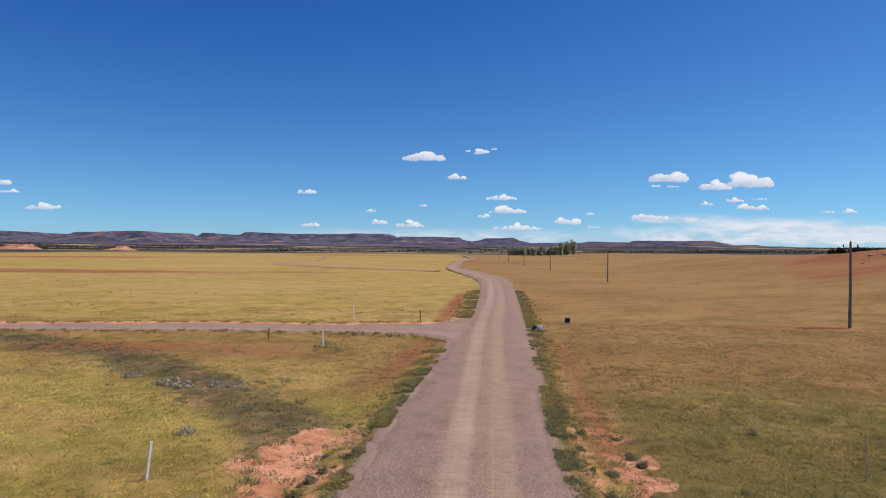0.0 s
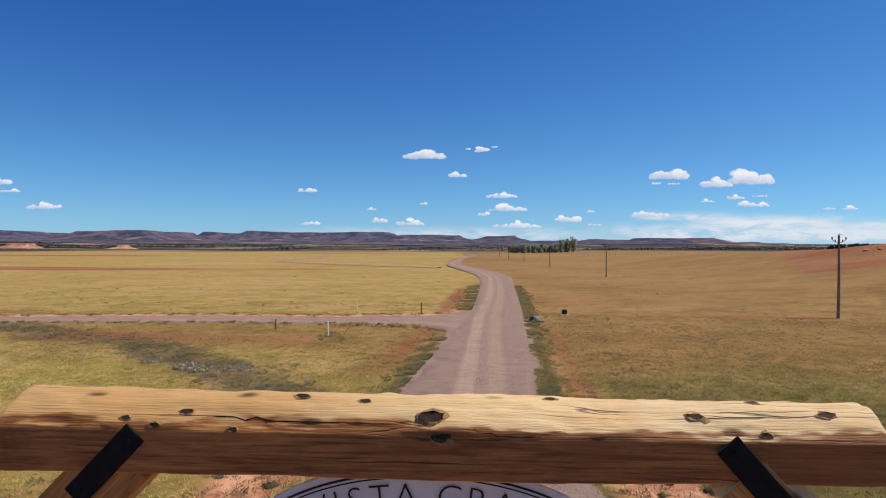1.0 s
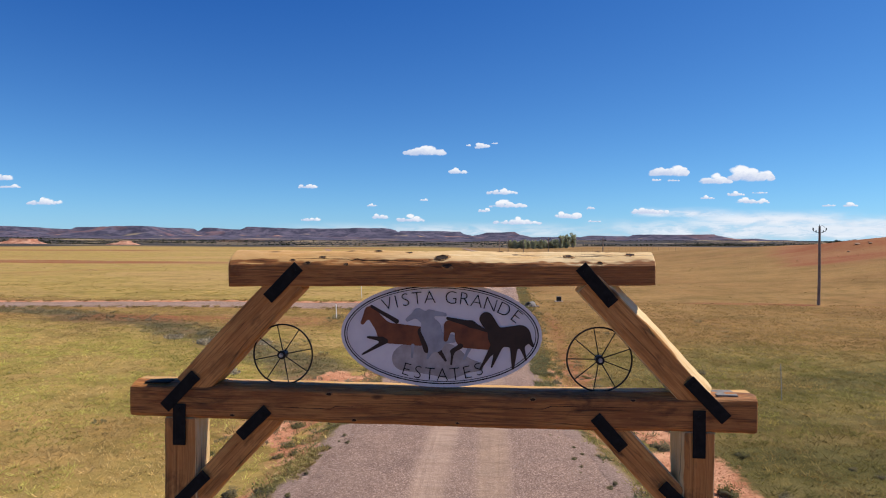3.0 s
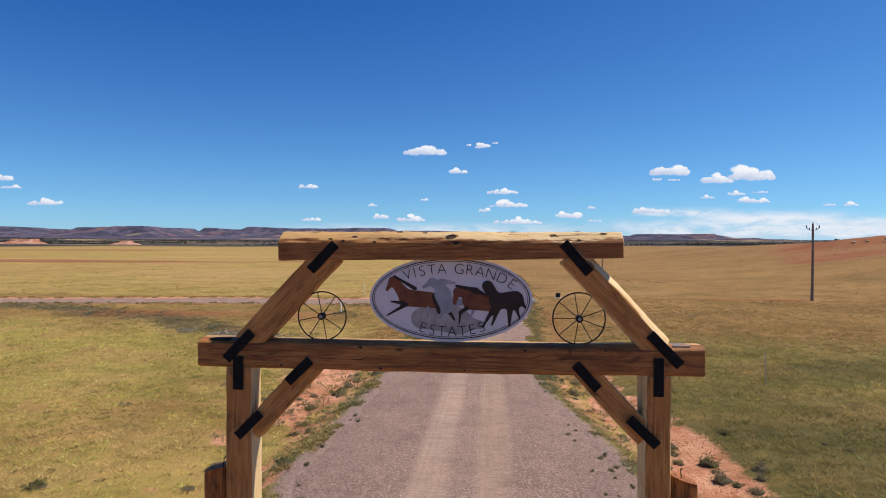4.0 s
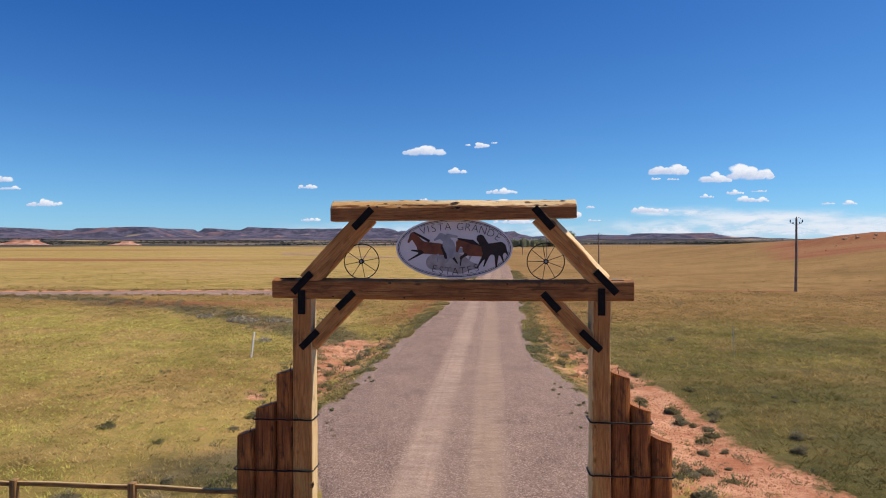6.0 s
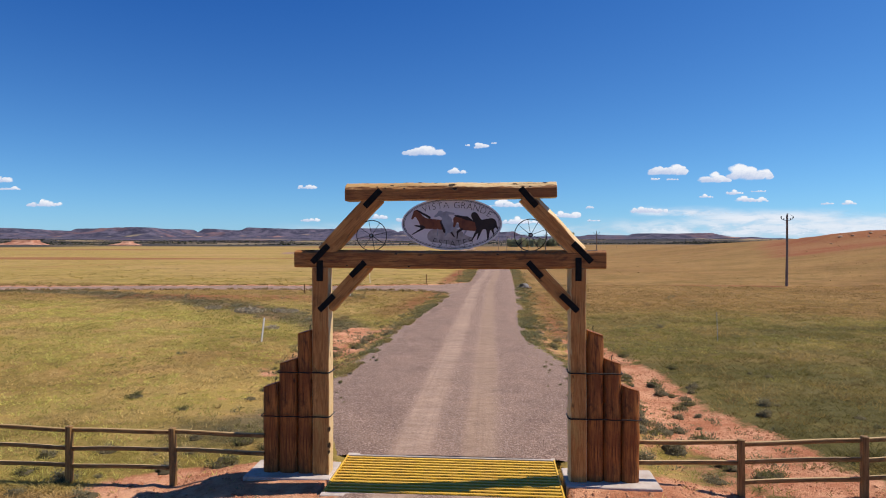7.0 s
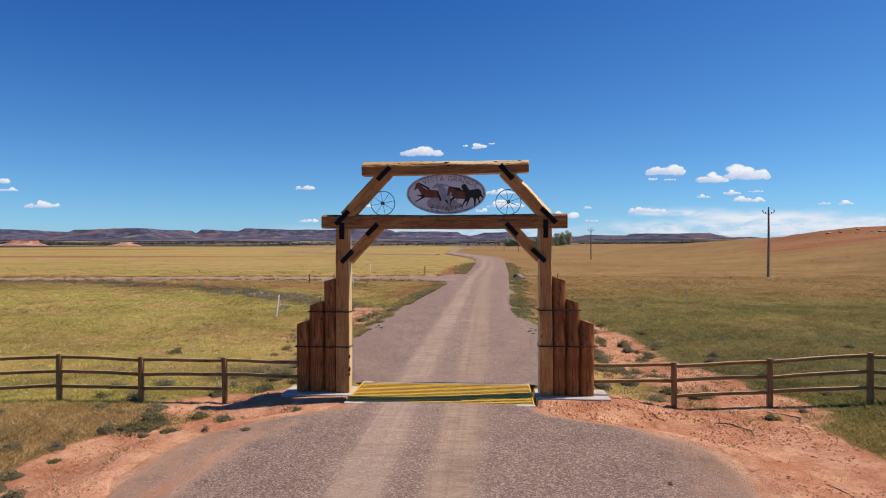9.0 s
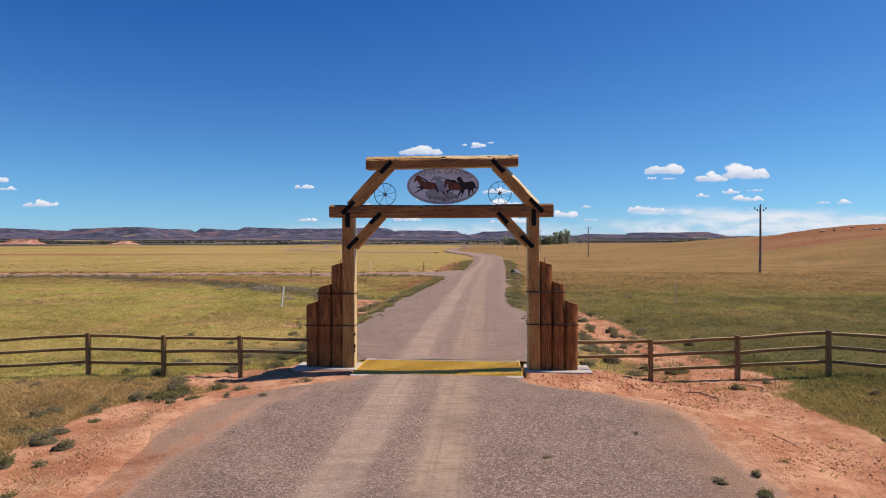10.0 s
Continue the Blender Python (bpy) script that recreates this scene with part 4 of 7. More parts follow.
def log_mesh(length, wide, high, seed, radii=None, bow=0.01, rough=0.012, step=0.05, arc=5, flat=6, taper=0.0):
    """A log along local x, centred, sawn square where the corner radii are small."""
    radii = radii or (min(wide, high) * 0.48,) * 4
    sec = section(wide, high, radii, arc, flat)
    seg, n = len(sec), max(8, int(length / step))
    t = np.concatenate([[0, 0.006 / length], np.linspace(0.02 / length, 1 - 0.02 / length, n), [1 - 0.006 / length, 1]])
    n = len(t)
    xs = (t - 0.5) * length
    swell = 1 + 0.035 * (fbm(t * length, t * 0 + seed * 7, 1.3, seed) - 0.5) * 2 + taper * (0.5 - t)
    edge = np.minimum(t, 1 - t) * length
    ring = 1 - 0.035 * (1 - np.clip(edge / 0.012, 0, 1)) ** 2
    xx_ = np.repeat(xs[:, None], seg, 1)
    sy, sz = sec[:, 0], sec[:, 1]
    # waves and hollows, strong on the round sides, weak on the sawn ones
    rnd = np.clip(np.array([r_[0] if isinstance(r_, tuple) else r_ for r_ in radii]) / 0.12, 0.25, 1.0)
    weight = np.where(sz < 0, np.where(sy < 0, rnd[0], rnd[1]), np.where(sy < 0, rnd[3], rnd[2]))
    weight = np.where((sy < -wide * 0.47), 0.3, weight)
    b1 = fbm(xx_ * 0.5 + seed * 31, np.repeat(sy[None, :] * 1.6 + sz[None, :] * 0.7, n, 0), 0.30, seed + 5, 4) - 0.5
    b2 = fbm(xx_ + seed * 13, np.repeat(sy[None, :] * 1.3 + sz[None, :] * 2.1, n, 0), 0.09, seed + 8, 2) - 0.5
    r = (swell * ring)[:, None] + (rough * 4.5 * b1 + rough * 1.2 * b2) / min(wide, high) * weight[None, :]
    py = sy[None, :] * r
    pz = sz[None, :] * r + (bow * np.sin(t * np.pi * 1.5 + seed))[:, None]
    verts = np.stack([xx_, py, pz], -1).reshape(-1, 3)
    i = np.arange((n - 1) * seg).reshape(n - 1, seg)
    k2 = np.roll(i, -1, axis=1)
    quads = np.stack([i, k2, k2 + seg, i + seg], -1).reshape(-1, 4)
    faces = [tuple(q) for q in quads.tolist()]
    m = len(verts)
    ends = np.array([[xs[0] - 0.002, 0, pz[0].mean()], [xs[-1] + 0.002, 0, pz[-1].mean()]])
    verts = np.concatenate([verts, ends])
    for k in range(seg):
        q = (k + 1) % seg
        faces.append((m, q, k))
        faces.append((m + 1, (n - 1) * seg + k, (n - 1) * seg + q))
    return mesh_of("log", verts, faces, True)


def along(p0, p1, y, up_hint=(0, -1, 0)):
    """Pose that lays local x from p0 to p1 (x, z) in the gate's plane at depth y, local y to the back."""
    a, b = Vector((p0[0], y, p0[1])), Vector((p1[0], y, p1[1]))
    ex = (b - a).normalized()
    ey = Vector((0, 1, 0))
    ez = ex.cross(ey)
    m = Matrix((ex, ey, ez)).transposed().to_4x4()
    return Matrix.Translation((a + b) / 2) @ m


def timber(name, p0, p1, wide, high, y, seed, parent, label="", material=WOOD_BEAM, oil=0.0, lit_tone=1.0, behind=None, **kw):
    length = (Vector(p1) - Vector(p0)).length
    me = log_mesh(length, wide, high, seed, **kw)
    me.materials.append(material)
    # sawn front oiled brown, rounder rest bare wood with sunlit paleness painted in
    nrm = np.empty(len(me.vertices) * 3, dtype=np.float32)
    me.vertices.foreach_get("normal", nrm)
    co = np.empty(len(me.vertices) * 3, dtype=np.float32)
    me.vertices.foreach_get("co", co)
    # behind limits the painted sunlit tone to a strip along the back
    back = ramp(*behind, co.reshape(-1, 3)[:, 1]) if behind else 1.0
    float_layer(me, "bare", lit_tone * back * ramp(-0.93, -0.62, nrm.reshape(-1, 3)[:, 1]))
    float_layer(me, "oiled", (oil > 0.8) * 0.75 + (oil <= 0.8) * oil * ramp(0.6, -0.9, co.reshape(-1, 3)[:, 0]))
    return part(name, me, None, parent, label, along(p0, p1, y))


def knot_mesh(r, seed):
    """A knot: a raised ragged collar round a sunk dark heart."""
    rng = random.Random(seed)
    verts, faces = [], []
    rings = ((1.5, -0.30), (1.1, 0.08), (0.9, 0.17), (0.72, 0.13), (0.3, 0.08))
    seg = 12
    for rr_, h in rings:
        for k in range(seg):
            t = 2 * math.pi * k / seg
            q = rr_ * r * (1 + 0.26 * (rng.random() - 0.5) * 2)
            verts.append((q * math.cos(t) * 1.9, q * math.sin(t), h * r * (0.6 + 0.8 * rng.random())))
    for i in range(len(rings) - 1):
        for k in range(seg):
            faces.append((i * seg + k, i * seg + (k + 1) % seg, (i + 1) * seg + (k + 1) % seg, (i + 1) * seg + k))
    faces.append(tuple((len(rings) - 1) * seg + k for k in range(seg)))
    me = mesh_of("knot", verts, faces, True)
    me.materials.append(KNOT)
    me.materials.append(KNOT_HEART)
    me.polygons.foreach_set("material_index", [1 if i >= 2 * seg else 0 for i in range(len(faces))])
    return me


gate = thing("log_gate", "tall ranch gateway of peeled golden-brown logs with black steel plates", "gate")
DEEP = 0.40                                     # thickness of the beams, front to back

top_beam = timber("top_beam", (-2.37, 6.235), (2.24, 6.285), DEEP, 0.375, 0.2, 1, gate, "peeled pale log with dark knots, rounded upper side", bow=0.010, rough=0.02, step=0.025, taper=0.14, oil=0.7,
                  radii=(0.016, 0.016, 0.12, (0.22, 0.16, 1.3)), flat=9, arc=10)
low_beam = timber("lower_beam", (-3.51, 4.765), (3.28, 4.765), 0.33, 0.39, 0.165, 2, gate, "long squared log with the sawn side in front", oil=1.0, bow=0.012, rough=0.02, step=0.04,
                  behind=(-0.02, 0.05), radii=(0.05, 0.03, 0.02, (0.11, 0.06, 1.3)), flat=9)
posts = []
for sx, (x0, x1), sd in ((-1, (-3.11, -2.73), 3), (1, (2.50, 2.87), 4)):
    posts.append(timber("post", ((x0 + x1) / 2, -0.12), ((x0 + x1) / 2, 4.575), DEEP, x1 - x0, 0.2, sd, gate, "", material=WOOD_POST, radii=(0.03, 0.08, 0.08, 0.10) if sx > 0 else (0.035, 0.08, 0.08, 0.03), bow=0.008, rough=0.018))
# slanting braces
timber("upper_brace", (-2.84, 4.90), (-1.66, 6.15), 0.28, 0.36, 0.15, 5, gate, "", lit_tone=0.1, material=WOOD_POST, radii=(0.03, 0.04, 0.04, 0.02), bow=0.006, rough=0.02)
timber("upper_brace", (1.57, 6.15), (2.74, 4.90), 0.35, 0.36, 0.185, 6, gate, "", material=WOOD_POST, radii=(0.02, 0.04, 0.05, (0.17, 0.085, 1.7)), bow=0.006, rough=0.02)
timber("lower_brace", (-2.76, 3.70), (-1.90, 4.65), 0.28, 0.30, 0.17, 7, gate, "", lit_tone=0.2, material=WOOD_POST, radii=(0.04, 0.04, 0.04, 0.02), bow=0.004)
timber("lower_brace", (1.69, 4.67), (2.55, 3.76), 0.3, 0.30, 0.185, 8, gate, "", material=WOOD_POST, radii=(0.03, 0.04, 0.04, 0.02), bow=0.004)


def slab_log(x0, x1, z_out, z_in, seed):
    """Upright half-round log with a slanted sawn top; z_out, z_in: heights at x0 and x1."""
    seg, n = 28, 48
    t = np.linspace(0, 1, n)
    ang = np.linspace(0, 2 * np.pi, seg, endpoint=False)
    w, d = (x1 - x0) / 2, 0.17
    e = 2.5
    c, s = np.cos(ang), np.sin(ang)
    rad = (np.abs(c) ** e + np.abs(s) ** e) ** (-1 / e)
    tt, aa = np.meshgrid(t, ang, indexing="ij")
    b = fbm(tt * 3.0 * 0.5 + seed * 13, np.sin(aa) * 0.8 + np.cos(aa) * 0.4, 0.3, seed, 4) - 0.5
    r = rad[None, :] * (1 + 0.16 * b - 0.05 * (1 - np.clip((1 - tt) / 0.012, 0, 1)))
    px = w * c[None, :] * r
    py = d * s[None, :] * r
    top = (z_out + z_in) / 2 + (z_in - z_out) / 2 * px / w
    pz = -0.12 + (top + 0.12) * tt
    # local x upwards, so that the grain runs along it
    verts = np.stack([pz, py, -px], -1).reshape(-1, 3)
    faces = []
    for i in range(n - 1):
        for k in range(seg):
            k2 = (k + 1) % seg
            faces.append((i * seg + k, (i + 1) * seg + k, (i + 1) * seg + k2, i * seg + k2))
    faces.append(tuple((n - 1) * seg + k for k in range(seg)))
    me = mesh_of("side_log", verts, faces, False)
    me.polygons.foreach_set("use_smooth", [True] * (len(faces) - 1) + [False])
    m = Matrix(((0, 0, -1, (x0 + x1) / 2), (0, 1, 0, 0.2), (1, 0, 0, 0), (0, 0, 0, 1)))
    return part("side_log", me, WOOD_SLAB, gate, "dark oiled upright log with slanted top", m)


for k, (x0, x1, za, zb) in enumerate(((-3.48, -3.11, 3.10, 3.20), (-3.90, -3.48, 2.42, 2.55), (-4.27, -3.90, 1.89, 2.01),
                                      (2.87, 3.25, 3.26, 3.13), (3.25, 3.62, 2.65, 2.53), (3.62, 4.01, 2.08, 1.95))):
    slab_log(x0, x1, za, zb, 20 + k)


def strap(cx, cz, length, wide, tilt, y=-0.012):
    """Flat black steel plate on the front of a joint."""
    bm = box_bm(-length / 2, length / 2, -0.007, 0.007, -wide / 2, wide / 2, 0.003)
    ob = part("joint_plate", bm, BLACK_STEEL, gate, "", pose(cx, y, cz, 0, -tilt, 0))
    for s_ in (-0.38, 0.38):
        bolt = cyl_bm((s_ * length, -0.016, 0), (s_ * length, -0.006, 0), 0.017, seg=6)
        part("bolt", bolt, BLACK_STEEL, ob)
    return ob


strap(-1.75, 6.10, 0.50, 0.135, 46)
strap(1.63, 6.105, 0.52, 0.135, -49)
strap(-2.92, 4.88, 0.52, 0.135, 46)
strap(2.77, 4.92, 0.56, 0.135, -46)
strap(-2.93, 4.51, 0.46, 0.145, 90)
strap(2.69, 4.56, 0.50, 0.13, 90)
strap(-2.08, 4.55, 0.44, 0.13, 44)
strap(1.77, 4.55, 0.44, 0.13, -48)
strap(-2.78, 3.80, 0.46, 0.13, 45)
strap(2.50, 3.84, 0.50, 0.13, -44)

# knots along the beams and posts
def knot_on(log, x, facing, r, seed):
    """A knot at x along the log (local), where its surface best faces the given local direction."""
    me, want = log.data, Vector(facing).normalized()
    best = max((v for v in me.vertices if abs(v.co.x - x) < 0.03), key=lambda v: v.normal.dot(want))
    ex = Vector((1, 0, 0)) - best.normal * best.normal.x
    ex.normalize()
    m = Matrix((ex, best.normal.cross(ex), best.normal)).transposed().to_4x4()
    part("knot", knot_mesh(r * 0.82, seed), None, log, "", Matrix.Translation(best.co + best.normal * 0.001) @ m)


for k, (x, y, z, r) in enumerate(((0.04, -0.6, 0.8, 0.046), (-0.30, -0.35, 0.94, 0.022), (-0.69, -0.35, 0.94, 0.026), (-1.27, -0.5, 0.86, 0.024), (0.68, -0.2, 0.98, 0.022), (1.42, -0.5, 0.86, 0.03),
                                  (2.04, -0.5, 0.86, 0.03), (0.12, -0.97, 0.25, 0.032), (-0.98, -0.85, 0.5, 0.018), (1.71, -0.88, 0.45, 0.02), (-1.44, -0.9, 0.4, 0.018), (-1.6, -0.7, 0.7, 0.018), (1.75, -0.1, 1.0, 0.02))):
    knot_on(top_beam, x, (0, y, z), r, k)
for k, (x, r) in enumerate(((-1.13, 0.02), (-0.83, 0.018), (1.07, 0.02), (-2.2, 0.016), (2.1, 0.016), (0.3, 0.014))):
    knot_on(low_beam, x, (0, -1, 0.12 * (-1) ** k), r, 40 + k)
for k, (x, r) in enumerate(((-1.22, 0.035), (-1.55, 0.042), (-1.72, 0.028))):
    knot_on(posts[0], x, (0, -0.75, -0.65), r, 60 + k)


def split_crack(log, x0, x1, lift, wide, seed):
    """A drying crack that runs along the log's front."""
    rng = random.Random(seed)
    v, n = [], 26
    for i in range(n):
        t = i / (n - 1)
        x = x0 + (x1 - x0) * t
        want = Vector((0, -1, lift + 0.10 * math.sin(5 * t + seed) + 0.03 * rng.uniform(-1, 1))).normalized()
        best = max((p for p in log.data.vertices if abs(p.co.x - x) < 0.03), key=lambda p: (Vector((0, p.co.y, p.co.z)).normalized().dot(want)))
        w = wide * math.sin(math.pi * min(1, max(0.03, t))) * rng.uniform(0.5, 1.2)
        c = best.co + best.normal * 0.0015
        v += [(x, c.y, c.z - w / 2), (x, c.y - 0.001, c.z + w / 2)]
    f = [(2 * i, 2 * i + 2, 2 * i + 3, 2 * i + 1) for i in range(n - 1)]
    part("split", mesh_of("split", v, f, True), KNOT_HEART, log)


split_crack(top_beam, -1.55, 0.0, 0.62, 0.010, 1)
split_crack(top_beam, 0.2, 0.75, 0.3, 0.006, 2)
split_crack(low_beam, -2.0, -0.6, -0.15, 0.008, 3)
split_crack(low_beam, 0.4, 2.4, 0.2, 0.008, 4)


def band(x0, x1, z):
    """Wire cable drawn round the logs."""
    v = [(x0 + 0.004, 0.02, z), (x0 + 0.05, -0.03, z)]
    m_ = 9
    for i in range(m_):
        v.append((x0 + 0.1 + (x1 - x0 - 0.2) * i / (m_ - 1), -0.022 - 0.012 * (i % 2), z + 0.006 * math.sin(i * 2.1)))
    v += [(x1 - 0.05, -0.03, z), (x1 - 0.004, 0.02, z), (x1 + 0.008, 0.4, z), (x1 - 0.05, 0.43, z), (x0 + 0.05, 0.43, z), (x0 - 0.008, 0.4, z)]
    vv, ff = tube(v, 0.015, 7, True)
    part("cable_band", mesh_of("cable_band", vv, ff, True), BLACK_IRON, gate, "dark wire cable")


band(-3.91, -2.72, 2.26)
band(-4.28, -2.72, 1.28)
band(2.49, 3.63, 2.34)
band(2.49, 4.02, 1.36)
# bent metal caps on the ends of the lower beam
for x0, x1, z, sheet, words in ((-3.36, -3.08, 4.955, BLACK_STEEL, "bent black sheet metal"), (2.88, 3.10, 4.955, CAP_SHEET, "dull grey sheet metal")):
    part("metal_cap", box_bm(x0, x1, 0.04, 0.28, z - 0.004, z + 0.012, 0.003), sheet, gate, words)

# short wire ends that stick up out of the log tops
for x, z, lean in ((-3.20, 3.17, 6), (-3.58, 2.50, -4), (-4.00, 1.95, 8), (3.02, 3.20, -5), (3.40, 2.58, 5)):
    v, f = tube([(0, 0, -0.05), (0.004, 0, 0.06), (0.0, 0.01, 0.12), (0.022, 0.01, 0.145), (0.02, 0, 0.115)], 0.007, 6)
    part("wire_end", mesh_of("wire_end", v, f, True), BLACK_IRON, gate, "bent dark wire end", pose(x, 0.12, z, 0, lean, 0))

for x0, x1 in ((-4.6, -2.66), (2.42, 4.4)):
    pad = part("concrete_pad", box_bm(x0, x1, -0.25, 0.85, -0.3, 0.0, 0.015), CONCRETE)
    tagged(pad, "pale concrete footing under the gate logs", "footing", "gate footings")


# ---- wagon wheels ----
def wagon_wheel(x, z, r, spokes, turn):
    w = thing("wagon_wheel", "old black iron wagon wheel standing on the lower beam", "wheel", "wagon wheels", m=pose(x, 0.14, z))
    ring = [(r * math.cos(2 * math.pi * k / 48), 0, r * math.sin(2 * math.pi * k / 48)) for k in range(48)]
    v, f = tube(ring, 0.0095, 8, True)
    part("rim", mesh_of("rim", v, f, True), BLACK_IRON, w)
    hub = cyl_bm((0, -0.06, 0), (0, 0.06, 0), 0.05, 0.045, 16)
    bmesh.ops.bevel(hub, geom=hub.edges[:], offset=0.006, segments=1, affect="EDGES")
    h = part("hub", hub, BLACK_IRON, w)
    part("axle_cap", cyl_bm((0, -0.085, 0), (0, -0.055, 0), 0.02, 0.026, 12), GALVANISED, h)
    for k in range(spokes):
        t = 2 * math.pi * k / spokes + turn
        part("spoke", cyl_bm((0.04 * math.cos(t), 0.012 * (-1) ** k, 0.04 * math.sin(t)), (r * math.cos(t), 0, r * math.sin(t)), 0.0062, 0.0055, 7), BLACK_IRON, w)
    return w


wagon_wheel(-1.80, 5.285, 0.335, 8, 0.2)
wagon_wheel(1.685, 5.295, 0.345, 9, 0.35)


# ---- the oval sign ----
def sign_paint(name, c, c2=None, rough=0.45):
    n = Nodes(name, rough)
    n.colour(n.mix(n.fit(n.noise(6.0, 4.0), 0.4, 0.7), c, c2 or tuple(v * 0.8 for v in c)))
    return n.mat


SIGN_WHITE = sign_paint("sign_white", (0.80, 0.78, 0.80), (0.72, 0.70, 0.74))
SIGN_BLACK = sign_paint("sign_black", (0.008, 0.007, 0.008))
BAY = sign_paint("sign_chestnut", (0.24, 0.075, 0.03), (0.13, 0.04, 0.02))
GREY = sign_paint("sign_grey", (0.40, 0.42, 0.47), (0.27, 0.29, 0.33))
DARK = sign_paint("sign_dark_brown", (0.035, 0.02, 0.016), (0.018, 0.012, 0.011))
DUST = sign_paint("sign_dust", (0.36, 0.33, 0.32), (0.52, 0.49, 0.49))

SA, SB = 1.10, 0.575
sign = thing("oval_sign", "oval white sign with black border rings, lettering and coloured shapes", "sign", m=pose(-0.03, 0.10, 5.54))


def oval(a, b, y0, y1, seg=96):
    v = [(a * math.cos(2 * math.pi * k / seg), y, b * math.sin(2 * math.pi * k / seg)) for y in (y0, y1) for k in range(seg)]
    f = [tuple(range(seg)), tuple(range(2 * seg - 1, seg - 1, -1))] + [(k, seg + k, seg + (k + 1) % seg, (k + 1) % seg) for k in range(seg)]
    return mesh_of("oval", v, f)


def oval_ring(a, b, w, y, seg=120):
    v, f = [], []
    for q in (0, 1):
        for k in range(seg):
            t = 2 * math.pi * k / seg
            v.append(((a - q * w) * math.cos(t), y, (b - q * w) * math.sin(t)))
    f = [(k, (k + 1) % seg, seg + (k + 1) % seg, seg + k) for k in range(seg)]
    return mesh_of("ring", v, f)


def soft_shape(strokes, y, name="painted_shape", melt=0.012):
    """One flat plain shape: the smooth union of tapering strokes (x0, z0, r0, x1, z1, r1), cut out of a fine grid."""
    q = 0.006
    p = np.array(strokes, float)
    x0, x1 = (p[:, [0, 3]] - p[:, [2, 5]]).min() - 0.03, (p[:, [0, 3]] + p[:, [2, 5]]).max() + 0.03
    z0, z1 = (p[:, [1, 4]] - p[:, [2, 5]]).min() - 0.03, (p[:, [1, 4]] + p[:, [2, 5]]).max() + 0.03
    gx_, gz_ = np.meshgrid(np.arange(x0, x1, q), np.arange(z0, z1, q))
    total = np.zeros_like(gx_)
    for ax, az, ar, bx, bz, br in p:
        dx, dz = bx - ax, bz - az
        t = np.clip(((gx_ - ax) * dx + (gz_ - az) * dz) / (dx * dx + dz * dz + 1e-9), 0, 1)
        d = np.hypot(gx_ - ax - t * dx, gz_ - az - t * dz) - (ar + (br - ar) * t)
        total += np.exp(np.clip(-d / melt, -40, 40))
    dist = -melt * np.log(np.maximum(total, 1e-17))
    gradx, gradz = np.gradient(dist, q, axis=1), np.gradient(dist, q, axis=0)
    # corners just outside slide in to the outline, so that it is smooth
    pull = np.where((dist > 0) & (dist < 1.5 * q), dist, 0.0) / np.maximum(gradx ** 2 + gradz ** 2, 0.3)
    px, pz = gx_ - gradx * pull, gz_ - gradz * pull
    w = gx_.shape[1]
    i = np.arange((gx_.shape[0] - 1) * w).reshape(-1, w)[:, :-1].ravel()
    f = np.stack([i, i + 1, i + w + 1, i + w], -1)
    f = f[(dist.ravel()[f] < 1.5 * q).all(1) & (dist.ravel()[f].min(1) < 0)]
    used, back = np.unique(f.ravel(), return_inverse=True)
    v = np.stack([px.ravel()[used], np.full(len(used), y), pz.ravel()[used]], -1)
    return quick_mesh(name, v, back, 4)


panel = part("panel", oval(SA, SB, 0.0, 0.02), SIGN_WHITE, sign)
part("border", oval_ring(SA - 0.035, SB - 0.035, 0.013, -0.0035), SIGN_BLACK, sign, "outer black border line")
part("border", oval_ring(SA - 0.062, SB - 0.060, 0.008, -0.0035), SIGN_BLACK, sign, "inner thin black border line")
part("dust_shape", soft_shape(((-0.40, -0.27, 0.13, 0.10, -0.30, 0.16), (-0.30, -0.16, 0.08, 0.05, -0.20, 0.08), (0.1, -0.32, 0.1, 0.42, -0.34, 0.05)), -0.003, "dust_shape", 0.05), DUST, sign, "grey smoky patch")
